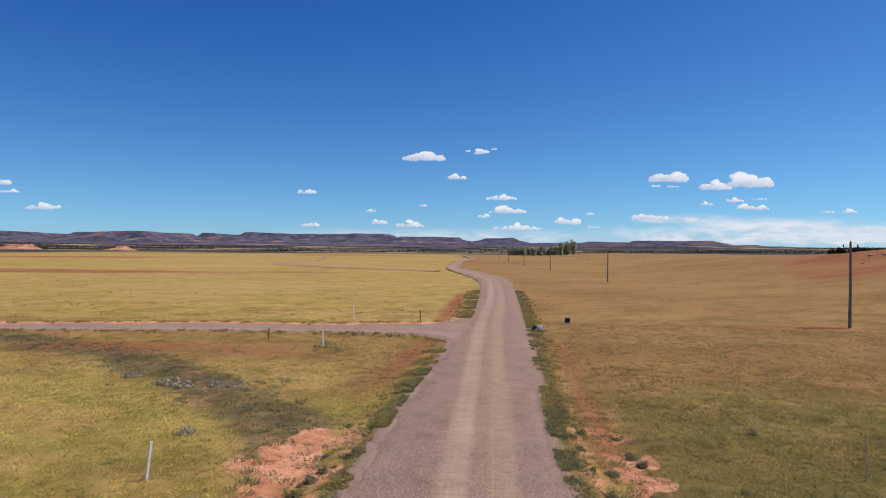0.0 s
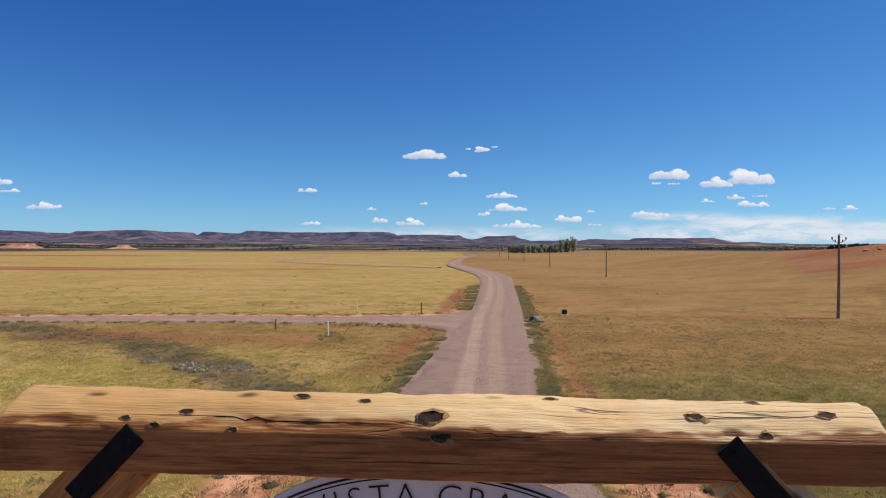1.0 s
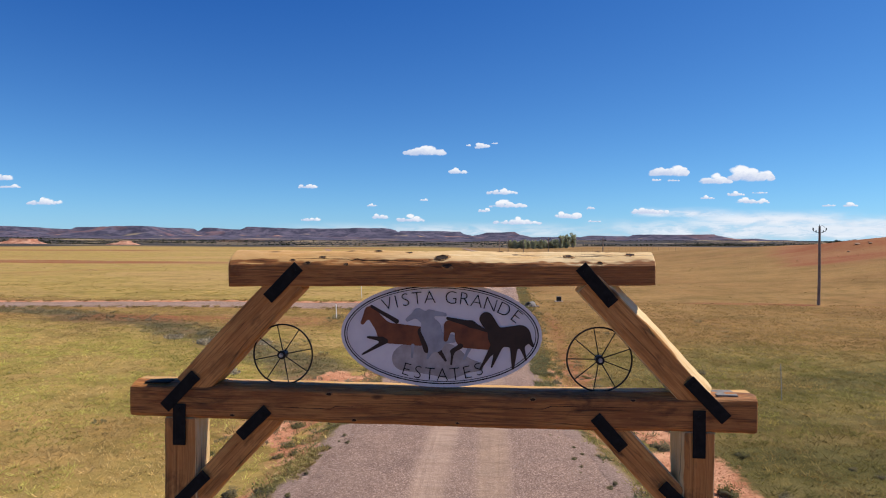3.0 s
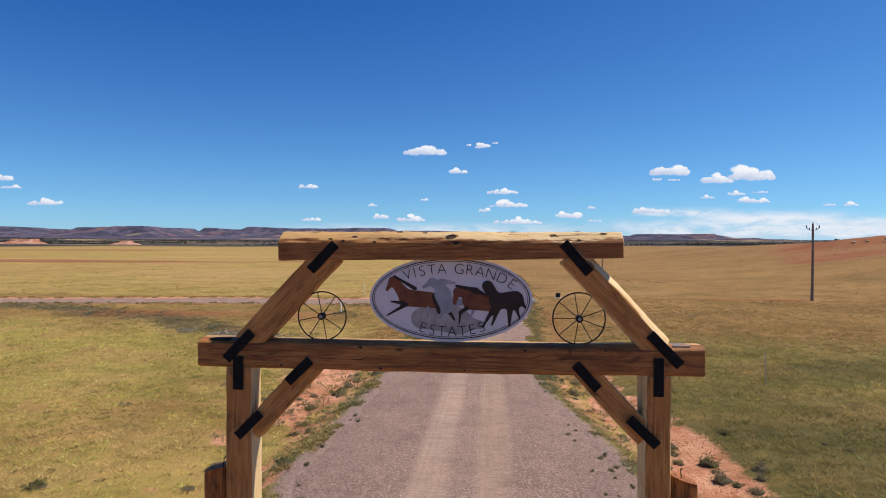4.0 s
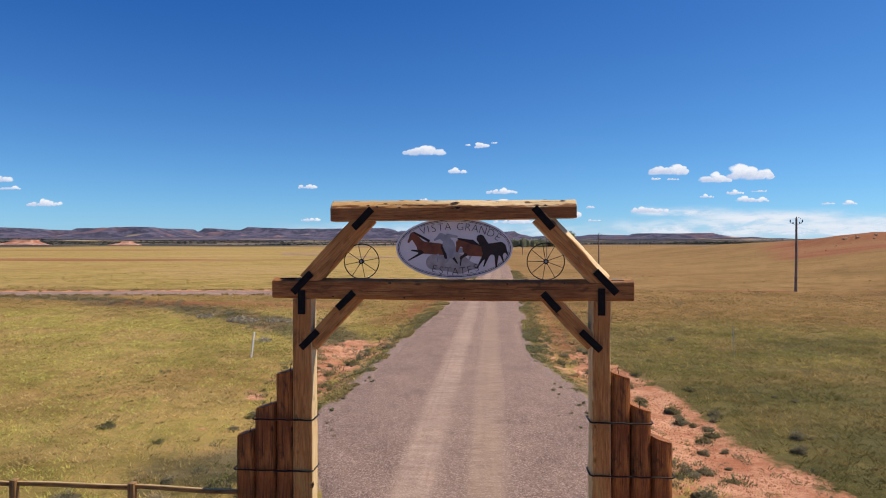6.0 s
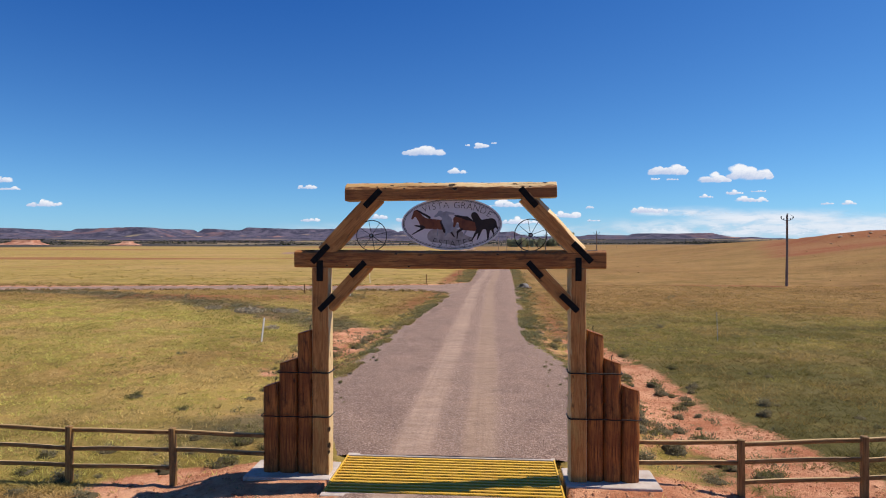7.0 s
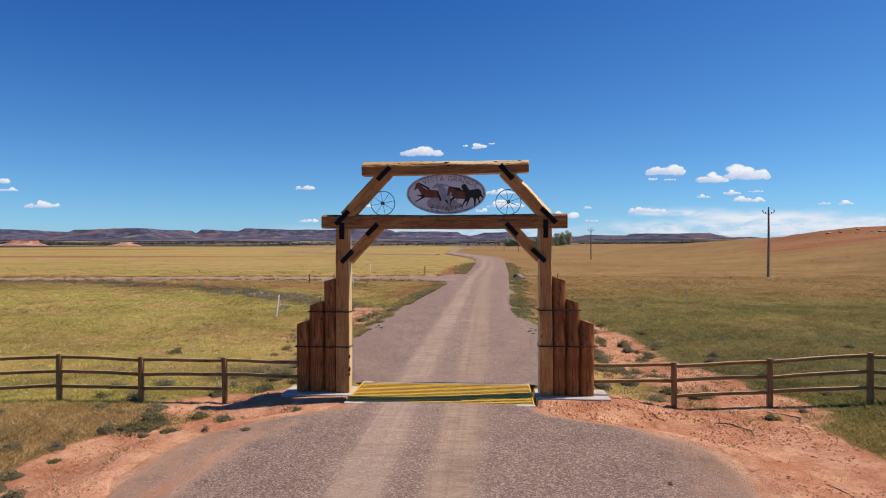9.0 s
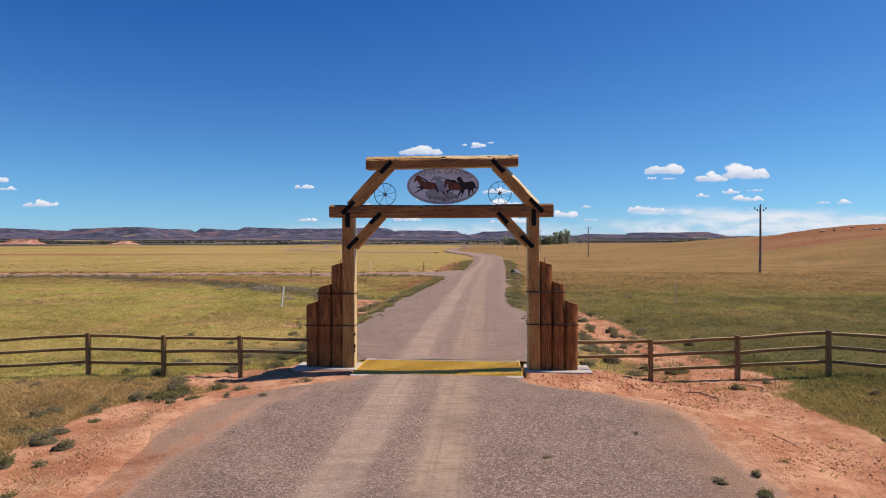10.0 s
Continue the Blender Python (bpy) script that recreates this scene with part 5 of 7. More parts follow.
# plain rounded shapes in chestnut, grey and dark brown, each a little in front of the last
SHAPES = (
    (BAY, ((-0.58, 0.01, 0.115, -0.22, -0.02, 0.105), (-0.62, 0.05, 0.085, -0.77, 0.24, 0.06), (-0.79, 0.24, 0.045, -0.86, 0.12, 0.022))),
    (DARK, ((-0.76, 0.30, 0.016, -0.48, 0.14, 0.026), (-0.64, -0.06, 0.028, -0.80, -0.04, 0.012), (-0.60, -0.08, 0.026, -0.86, -0.23, 0.010))),
    (DARK, ((-0.20, 0.03, 0.05, -0.14, -0.16, 0.045), (-0.02, -0.16, 0.028, 0.06, -0.28, 0.012))),
    (GREY, ((-0.10, 0.06, 0.115, -0.05, -0.10, 0.09), (-0.14, 0.16, 0.07, -0.24, 0.23, 0.055), (-0.25, 0.23, 0.04, -0.36, 0.16, 0.022), (-0.12, 0.24, 0.035, 0.05, 0.22, 0.02), (0.02, -0.04, 0.06, 0.14, -0.04, 0.045), (-0.08, -0.13, 0.035, -0.14, -0.26, 0.012), (-0.30, -0.12, 0.018, -0.31, -0.25, 0.012), (0.32, -0.14, 0.022, 0.26, -0.26, 0.012))),
    (BAY, ((0.28, -0.02, 0.12, 0.58, -0.06, 0.10), (0.24, 0.09, 0.08, 0.11, 0.10, 0.06), (0.09, 0.10, 0.045, 0.06, -0.05, 0.024))),
    (DARK, ((0.08, 0.18, 0.016, 0.34, 0.12, 0.036), (0.34, 0.12, 0.034, 0.50, 0.05, 0.014), (0.22, -0.12, 0.03, 0.13, -0.18, 0.018), (0.14, -0.17, 0.014, 0.12, -0.32, 0.010))),
    (DARK, ((0.62, -0.02, 0.10, 0.86, 0.0, 0.12), (0.58, 0.06, 0.07, 0.50, 0.18, 0.075), (0.91, 0.04, 0.03, 1.00, -0.10, 0.018),
            (0.58, -0.12, 0.036, 0.44, -0.36, 0.010), (0.64, -0.12, 0.036, 0.56, -0.34, 0.010), (0.80, -0.10, 0.045, 0.79, -0.35, 0.012), (0.88, -0.10, 0.03, 0.93, -0.26, 0.008))),
)
for k, (mt, strokes) in enumerate(SHAPES):
    part("painted_shape", soft_shape(strokes, -0.004 - 0.0012 * k), mt, sign)


def letter(ch, x, z, size, turn):
    cu = bpy.data.curves.new("letter", "FONT")
    cu.body, cu.size, cu.align_x, cu.align_y, cu.extrude = ch, size, "CENTER", "BOTTOM_BASELINE", 0.001
    cu.offset = -0.004
    cu.materials.append(SIGN_BLACK)
    ob = new("letter", cu)
    ob.parent = sign
    ob.matrix_basis = pose(x, -0.012, z) @ pose(0, 0, 0, 90, 0, 0) @ pose(0, 0, 0, 0, 0, turn)


def letters_on_arc(text, a, b, t0, t1, size, below=False):
    """Letters along an oval from angle t0 to t1 (degrees)."""
    width = {"I": 0.5, " ": 0.62, "N": 1.1, "G": 1.1, "D": 1.08, "A": 1.05}
    ws = [width.get(ch, 0.95) for ch in text]
    # even steps of arc
    ts = np.linspace(t0, t1, 400)
    px, pz = a * np.cos(np.radians(ts)), b * np.sin(np.radians(ts))
    arc = np.concatenate([[0], np.cumsum(np.hypot(np.diff(px), np.diff(pz)))])
    pos = (np.cumsum(ws) - np.array(ws) / 2) / sum(ws) * arc[-1]
    for ch, s_ in zip(text, pos):
        if ch != " ":
            t = np.interp(s_, arc, ts)
            x, z = a * math.cos(radians(t)), b * math.sin(radians(t))
            dx, dz = np.interp(s_ + 0.01, arc, px) - np.interp(s_ - 0.01, arc, px), np.interp(s_ + 0.01, arc, pz) - np.interp(s_ - 0.01, arc, pz)
            letter(ch, x, z, size, math.degrees(math.atan2(dz, dx)))


letters_on_arc("VISTA GRANDE", 0.88, 0.342, 135, 19.5, 0.205)
letters_on_arc("ESTATES", 0.86, 0.503, 238, 306, 0.205)


# ---- cattle guard ----
guard = thing("cattle_guard", "yellow painted steel cattle guard across the road between the gate posts", "cattle guard")
rail_bm = box_bm(GUARD[0] + 0.03, GUARD[1] - 0.03, -0.046, 0.046, -0.09, 0.0, 0.012, 2)
rail_me = bpy.data.meshes.new("rail")
rail_bm.to_mesh(rail_me)
rail_bm.free()
rail_me.materials.append(YELLOW)
for k in range(13):
    part("rail", rail_me, None, guard, "", pose(0, GUARD[2] + 0.175 + k * 0.1665, 0.012, 0, 0, 0))
for y0, y1 in ((GUARD[2] - 0.14, GUARD[2] + 0.05), (GUARD[3] - 0.05, GUARD[3] + 0.12)):
    part("sill", box_bm(GUARD[0] - 0.02, GUARD[1] + 0.02, y0, y1, -0.5, 0.012, 0.012), CONCRETE, guard, "pale concrete sill")
for x in (GUARD[0] + 0.015, GUARD[1] - 0.015):
    part("side_bar", box_bm(x - 0.02, x + 0.02, GUARD[2] + 0.05, GUARD[3] - 0.05, -0.3, 0.02, 0.005), YELLOW, guard)
for x in (-1.5, -0.15, 1.2):
    part("cross_beam", box_bm(x - 0.06, x + 0.06, GUARD[2] + 0.05, GUARD[3] - 0.05, -0.3, -0.085, 0.005), BLACK_STEEL, guard)


# ---- rail fences ----
def fence(label, stations, first_x):
    """Posts at stations (x, y, base, top); three rails a bay, two in the bay that meets the gate."""
    f = thing("rail_fence", label, "fence", "rail fences")
    rng = random.Random(int(abs(first_x) * 100))
    for k, (x, y, z0, z1) in enumerate(stations):
        me = log_mesh(z1 - z0 + 0.25, 0.135, 0.135, 80 + k + int(abs(first_x)), radii=(0.02, 0.02, 0.02, 0.02), bow=0.004, rough=0.005, step=0.08, arc=3, flat=3)
        part("post", me, WOOD_FENCE, f, "", Matrix.Translation((x, y, (z0 + z1 - 0.25) / 2)) @ pose(0, 0, 0, rng.uniform(-1, 1), -90 + rng.uniform(-1.2, 1.2), 0))
    chain = [(first_x, stations[0][1], stations[0][3] - 0.03)] + [(x, y, z1) for x, y, z0, z1 in stations]
    for k in range(len(chain) - 1):
        for j, drop in enumerate((0.085, 0.50, 0.92)):
            if k == 0 and j == 2:
                continue
            a = Vector(chain[k]) - Vector((0, -0.02, drop + rng.uniform(-0.02, 0.02)))
            b = Vector(chain[k + 1]) - Vector((0, -0.02, drop + rng.uniform(-0.02, 0.02)))
            d = b - a
            me = log_mesh(d.length + 0.08, 0.07, 0.10, 100 + 7 * k + j + int(abs(first_x)), radii=(0.03, 0.03, 0.03, 0.03), bow=0.012, rough=0.005, step=0.1, arc=3, flat=2)
            # upward faces of the rails take the pale tone as painted sunlight
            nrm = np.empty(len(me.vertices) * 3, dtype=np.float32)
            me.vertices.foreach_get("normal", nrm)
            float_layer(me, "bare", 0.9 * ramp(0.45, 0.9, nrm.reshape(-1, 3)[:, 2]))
            ex = d.normalized()
            ey = Vector((0, 0, 1)).cross(ex).normalized()
            mm = Matrix((ex, ey, ex.cross(ey))).transposed().to_4x4()
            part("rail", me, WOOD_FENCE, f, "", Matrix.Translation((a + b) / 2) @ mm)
    return f


fence("brown weathered wooden rail fence of square posts and three rails", ((-6.31, 0.0, -0.3, 0.95), (-8.77, 0.0, -0.38, 0.94), (-11.23, 0.0, -0.36, 0.99), (-14.7, 0.5, -0.6, 0.72), (-17.4, 0.9, -0.7, 0.6)), -4.25)
fence("brown weathered wooden rail fence running over a dirt bank", ((6.18, 0.3, -0.45, 0.91), (8.70, 0.3, -0.42, 1.04), (11.29, 0.3, -0.3, 1.23), (14.0, 0.3, -0.42, 1.05), (16.6, 0.3, -0.5, 0.9)), 4.0)


# ---- poles and small things in the fields ----
def ground_z(x, y):
    return float(land(np.array([x]), np.array([y]))[0])


def utility_pole(x, y, high, detail=True, lean=0.0):
    z = ground_z(x, y)
    p = thing("utility_pole", "grey-brown wooden utility pole with small insulators at its top", "utility pole", "pole line across the field", m=pose(x, y, z, 0, lean, 0))
    me = log_mesh(high + 0.6, 0.30, 0.30, 200 + int(y), bow=0.02, rough=0.006, step=0.3, arc=4, flat=1)
    co = np.empty(len(me.vertices) * 3, dtype=np.float32)
    me.vertices.foreach_get("co", co)
    co = co.reshape(-1, 3)
    k = 1.12 - 0.42 * (co[:, 0] / high + 0.5)
    co[:, 1] *= k
    co[:, 2] *= k
    me.vertices.foreach_set("co", co.ravel())
    part("pole", me, WOOD_POLE, p, "", pose(0, 0, high / 2 - 0.3, 0, -90, 0))
    for sx in (-1, 1):
        v, f = tube([(0, 0, high - 0.75), (sx * 0.25, 0, high - 0.72), (sx * 0.62, 0, high - 0.55), (sx * 0.7, 0, high - 0.42)], 0.03, 6)
        b = part("bracket", mesh_of("bracket", v, f, True), BLACK_IRON, p)
        part("insulator", cyl_bm((sx * 0.7, 0, high - 0.45), (sx * 0.7, 0, high - 0.18), 0.075, 0.05, 10), BLACK_IRON, b)
        part("insulator", cyl_bm((sx * 0.38, 0, high - 0.68), (sx * 0.38, 0, high - 0.45), 0.06, 0.045, 10), BLACK_IRON, b)
    part("insulator", cyl_bm((0, 0, high - 0.05), (0, 0, high + 0.18), 0.05, 0.035, 10), BLACK_IRON, p)
    v, f = tube([(0.05, 0, high + 0.12), (0.35, 0, high + 0.05), (0.6, 0, high - 0.2)], 0.012, 5)
    part("wire_tail", mesh_of("wire_tail", v, f, True), BLACK_IRON, p)


for x, y, hh in ((36.57, 66.5, 8.75), (27.4, 151.7, 8.0), (20.4, 225, 8.4), (14.2, 286, 8.4), (8.5, 342, 8.4), (4.2, 395, 8.4)):
    utility_pole(x, y, hh)


def marker_post(x, y, high, r, material, label, lean=0.0, name="marker_post"):
    z = ground_z(x, y)
    ob = part(name, box_bm(-r * 0.4, r * 0.4, -r, r, -0.2, high, r * 0.15), material, None, "", pose(x, y, z, 0, lean, 0) @ pose(0, 0, 0, 0, 0, -34))
    return tagged(ob, label, "marker post", "marker posts")


marker_post(-11.5, 19.3, 1.32, 0.048, WHITE_PLASTIC, "thin white plastic marker post leaning in the grass", 7)
marker_post(-13.2, 47.9, 1.25, 0.05, WHITE_PLASTIC, "thin white marker post near the side road", -2)
marker_post(-15.0, 67.2, 1.5, 0.035, WHITE_PLASTIC, "thin pale marker post beyond the side road", -3)
marker_post(13.0, 21.6, 1.6, 0.03, GALVANISED, "thin grey steel post standing in green grass", -2)
for x, y, hh in ((-7.4, 64.6, 1.25), (-18.8, 51.2, 0.95)):
    z = ground_z(x, y)
    ob = part("wooden_stake", log_mesh(hh + 0.2, 0.13, 0.13, int(-x), step=0.1, arc=3, flat=1), WOOD_FENCE, None, "", pose(x, y, z + hh / 2 - 0.1, 0, -90, 0))
    tagged(ob, "short dark wooden stake beside the gravel road", "stake", "stakes by the side road")

for k in range(22):
    x, y = 50 + 3.3 * k, 404 - 0.5 * k
    z = ground_z(x, y)
    ob = part("fence_post", log_mesh(1.7, 0.16, 0.16, 300 + k, step=0.4, arc=3, flat=1), WOOD_POLE, None, "", pose(x, y, z + 0.65, 0, -90, 0))
    tagged(ob, "thin dark wooden fence post far out in the field", "fence post", "far field fence")

box_z = ground_z(8.0, 66.2)
pedestal = thing("utility_pedestal", "dark green metal utility cabinet on a pale pad", "utility box", m=pose(8.0, 66.2, box_z))
part("cabinet", box_bm(-0.26, 0.26, -0.22, 0.22, 0.05, 0.5, 0.03, 2), GREEN_BOX, pedestal)
part("lid", box_bm(-0.29, 0.29, -0.25, 0.25, 0.5, 0.57, 0.02), GREEN_BOX, pedestal)
part("pad", box_bm(-0.45, 0.45, -0.4, 0.4, -0.1, 0.06, 0.02), CONCRETE, pedestal, "pale concrete pad")

cz = ground_z(4.3, 59.4)
culvert = thing("culvert_end", "pale corrugated culvert end with rocks beside the road", "culvert", m=pose(4.4, 59.4, cz))
cv, cf = [], []
for i, (q, r) in enumerate(((0, 0.32), (0, 0.38), (1, 0.38), (1, 0.32))):
    for k in range(20):
        t = 2 * math.pi * k / 20
        cv.append((-0.5 + q * 1.0, r * math.cos(t), 0.15 + r * math.sin(t)))
for i in range(4):
    j = (i + 1) % 4
    for k in range(20):
        cf.append((i * 20 + k, i * 20 + (k + 1) % 20, j * 20 + (k + 1) % 20, j * 20 + k))
part("pipe", mesh_of("pipe", cv, cf, True), CAP_SHEET, culvert, "", pose(0, 0, 0, 0, 0, 60))


def rock_mesh(r, seed):
    bm = bmesh.new()
    bmesh.ops.create_icosphere(bm, subdivisions=2, radius=r)
    for v in bm.verts:
        v.co *= 1 + 0.35 * noise.noise(v.co / r * 1.3 + Vector((seed, 0, 0)))
        v.co.z *= 0.6
    return bm


for k, (dx, dy, r) in enumerate(((-0.7, -0.2, 0.2), (-0.2, -0.5, 0.22), (0.35, -0.45, 0.26), (0.7, 0.0, 0.2), (0.1, 0.55, 0.22))):
    part("rock", rock_mesh(r, k), ROCK, culvert, "brownish field rock", pose(dx, dy, 0.08))

# ---- clouds ----
def cloud(px, py, pz, wide, high, seed, n, label="small white fair-weather cloud with a flat base"):
    """A far bank of puffs, bulging forward where it is thick, thinning out to ragged edges."""
    rgen = np.random.RandomState(seed)
    u, w = np.linspace(-0.75, 0.75, 84), np.linspace(-0.35, 1.35, 36)
    a, b = np.meshgrid(u, w)
    x, z = a * wide, b * high
    thick = np.full(a.shape, -1.0)
    for k in range(n):
        c = rgen.uniform(-0.5, 0.5)
        env = math.sqrt(max(0.05, 1 - (2 * c) ** 2)) * (0.5 + 0.5 * math.sin(5.0 * c + seed) ** 2)
        r = high * (0.16 + 0.34 * env * rgen.uniform(0.5, 1))
        top = high * env * rgen.uniform(0.1, 0.75)
        e = ((x - c * wide) / (r * rgen.uniform(1.1, 1.9))) ** 2 + ((z - top) / r) ** 2
        thick = np.maximum(thick, 0.95 * (1 - e))
    thick = np.maximum(thick, 0.8 * (1 - (a / 0.52) ** 2 - ((b - 0.12) / 0.26) ** 2))
    thick = thick + 0.5 * (fbm(x, z * 1.3, high * 0.5, seed, 3) - 0.5)
    thick = np.clip(thick, -1, 1) * ramp(-0.33, 0.02, b) - 0.6 * ramp(0.60, 0.75, np.abs(a)) - 0.6 * ramp(1.15, 1.35, b) - 0.6 * ramp(-0.15, -0.35, b)
    y = -np.clip(thick, 0, 1) * high * 0.5
    i = np.arange(35 * 84).reshape(35, 84)[:, :-1].ravel()
    me = quick_mesh("cloud", np.stack([x, y, z], -1).reshape(-1, 3), np.stack([i, i + 1, i + 85, i + 84], -1).ravel(), 4, True)
    float_layer(me, "thick", thick)
    float_layer(me, "lit", np.clip(0.1 + 1.0 * b + 0.25 * a, 0, 1))
    return tagged(part("cloud", me, CLOUD, None, "", Matrix.Translation((px, py, pz))), label, "cloud", "fair-weather clouds", "structure")


CLOUD_Y = 4200.0
F = 1120.0
TURN = radians(4.5)


def cloud_at(cx, base, wide, high, seed, n, **kw):
    """Across, height, width and tallness in parts of F, on a far plane square to a line 4.5 degrees west of north."""
    s = CLOUD_Y / F
    cloud((cx * math.cos(TURN) - F * math.sin(TURN)) * s, (F * math.cos(TURN) + cx * math.sin(TURN)) * s, base * s, wide * s, high * s, seed, n, **kw)


CLOUDS = (((-35, 152), 76, 20, 34), ((67, 164), 26, 11, 12), ((43, 167), 11, 5, 4), ((90, 171), 13, 5, 4), ((24, 119), 40, 10, 14), ((-241, 92), 36, 9, 12), ((101, 83), 60, 11, 18),
          ((113, 60), 68, 13, 18), ((399, 118), 70, 20, 32), ((478, 104), 60, 17, 24), ((538, 110), 84, 25, 36), ((376, 107), 20, 6, 6), ((407, 107), 22, 6, 6), ((-706, 61), 68, 14, 20),
          ((-778, 104), 26, 14, 12), ((-768, 90), 38, 9, 10), ((514, 82), 36, 9, 12), ((544, 69), 62, 11, 16), ((560, 86), 30, 5, 8), ((464, 76), 28, 7, 8), ((220, 41), 54, 13, 16), ((72, 51), 22, 8, 8),
          ((260, 57), 13, 8, 5), ((363, 50), 70, 14, 20), ((681, 64), 24, 6, 8), ((717, 64), 28, 8, 10), ((-236, 34), 38, 8, 12), ((-112, 39), 32, 10, 12), ((-60, 34), 56, 13, 16), ((-126, 60), 21, 6, 6),
          ((-36, 70), 17, 5, 5), ((128, 30), 92, 13, 20), ((266, 34), 24, 6, 6))
for k, ((cx, base), wide, high, n) in enumerate(CLOUDS):
    cloud_at(cx, base + 4, 0.92 * wide, 0.95 * high, 300 + k, n)


def cloud_bank(x0, x1, z0, z1, seed, thick, label):
    """Thin bank far behind everything, thinning out to its edges."""
    s = 4700.0 / F
    u, w = np.linspace(-1, 1, 60), np.linspace(-1, 1, 20)
    a, b = np.meshgrid(u, w)
    x, z = (x0 + (x1 - x0) * (a + 1) / 2) * s, (z0 + (z1 - z0) * (b + 1) / 2) * s
    y = 4700.0 + 120 * (1 - b ** 2) + 60 * (fbm(x, z * 4, 300, seed, 3) - 0.5)
    i = np.arange(19 * 60).reshape(19, 60)[:, :-1].ravel()
    me = quick_mesh("cloud_bank", np.stack([x, y, z], -1).reshape(-1, 3), np.stack([i, i + 1, i + 61, i + 60], -1).ravel(), 4, True)
    float_layer(me, "thick", thick * (1 - np.abs(a) ** 2.5) * np.where(b < -0.2, ramp(-1, -0.35, b), ramp(1, -0.2, b)))
    return tagged(part("cloud_bank", me, BANK), label, "cloud", "thin cloud banks", "structure")


for k, (x0, x1, z0, z1, th) in enumerate(((150, 900, 2, 52, 1.0), (330, 640, 30, 62, 0.9), (-420, 260, 6, 40, 0.62), (240, 420, 44, 66, 0.8), (560, 980, 22, 56, 0.8))):
    cloud_bank(x0, x1, z0, z1, 400 + k, th, "thin pale cloud bank low over the horizon")


# ---- trees ----
def tree(x, y, high, wide, seed, leaf=None, label="tall green cottonwood tree in a distant windbreak", group="distant windbreak"):
    rng = random.Random(seed)
    z = ground_z(x, y) - 0.1
    t = thing("tree", label, "tree", group, m=pose(x, y, z))
    part("trunk", cyl_bm((0, 0, -0.2), (rng.uniform(-0.4, 0.4), 0, high * 0.6), high * 0.03, high * 0.012, 8), WOOD_POLE, t)
    for k in range(5):
        a = rng.uniform(0, 6.28)
        part("limb", cyl_bm((0, 0, high * rng.uniform(0.2, 0.45)), (math.cos(a) * wide * 0.35, math.sin(a) * wide * 0.35, high * rng.uniform(0.55, 0.8)), high * 0.012, high * 0.005, 6), WOOD_POLE, t)
    rg = np.random.RandomState(seed)
    n = 1500
    lobes = [(rg.uniform(-0.3, 0.3) * wide, rg.uniform(-0.3, 0.3) * wide, high * rg.uniform(0.10, 0.86), wide * rg.uniform(0.2, 0.36)) for _ in range(14)]
    verts = []
    for k in range(n):
        lx, ly, lz, lr = lobes[rg.randint(len(lobes))]
        d = rg.normal(size=3)
        d /= np.linalg.norm(d)
        p = np.array([lx, ly, lz]) + d * lr * rg.uniform(0.6, 1.05) * np.array([1, 1, 1.15])
        q = rg.normal(size=(3, 3)) * 0.38
        verts += list(p + q)
    me = quick_mesh("crown", np.array(verts), np.arange(n * 3), 3)
    part("crown", me, leaf or TREE_LEAF, t)


rng = random.Random(5)
for k in range(30):
    u = k / 29
    x, y = 17 + 63 * u + rng.uniform(-1, 1), 640 - 10 * u + rng.uniform(-8, 8)
    if u > 0.76:
        tree(x, y, rng.uniform(13, 16.5), rng.uniform(4.5, 6), 500 + k)
    else:
        tree(x, y, rng.uniform(7.0, 9.0) + 2.0 * u, rng.uniform(3.2, 4.6), 500 + k)


for k in range(13):
    x = 312 + 42 * k / 12 + rng.uniform(-1.5, 1.5)
    tree(x, 600 + rng.uniform(-10, 10), 8.6 - ground_z(x, 600) + rng.uniform(-0.8, 1.0), rng.uniform(5, 8), 560 + k, JUNIPER, "dark bushy tree on the ridge behind the hill", "dark trees on the ridge")


# ---- outcrop on the hill ----
for k in range(26):
    x, y = rng.uniform(84, 125), rng.uniform(150, 160)
    ob = part("boulder", rock_mesh(rng.uniform(0.15, 0.5), 900 + k), OUTCROP, None, "", pose(x, y, ground_z(x, y) + 0.1, 0, 0, rng.uniform(0, 360)) @ Matrix.Diagonal((1.6, 1.0, 0.8, 1)))
    tagged(ob, "pale reddish boulder in the outcrop on the hill", "boulder", "hill outcrop")


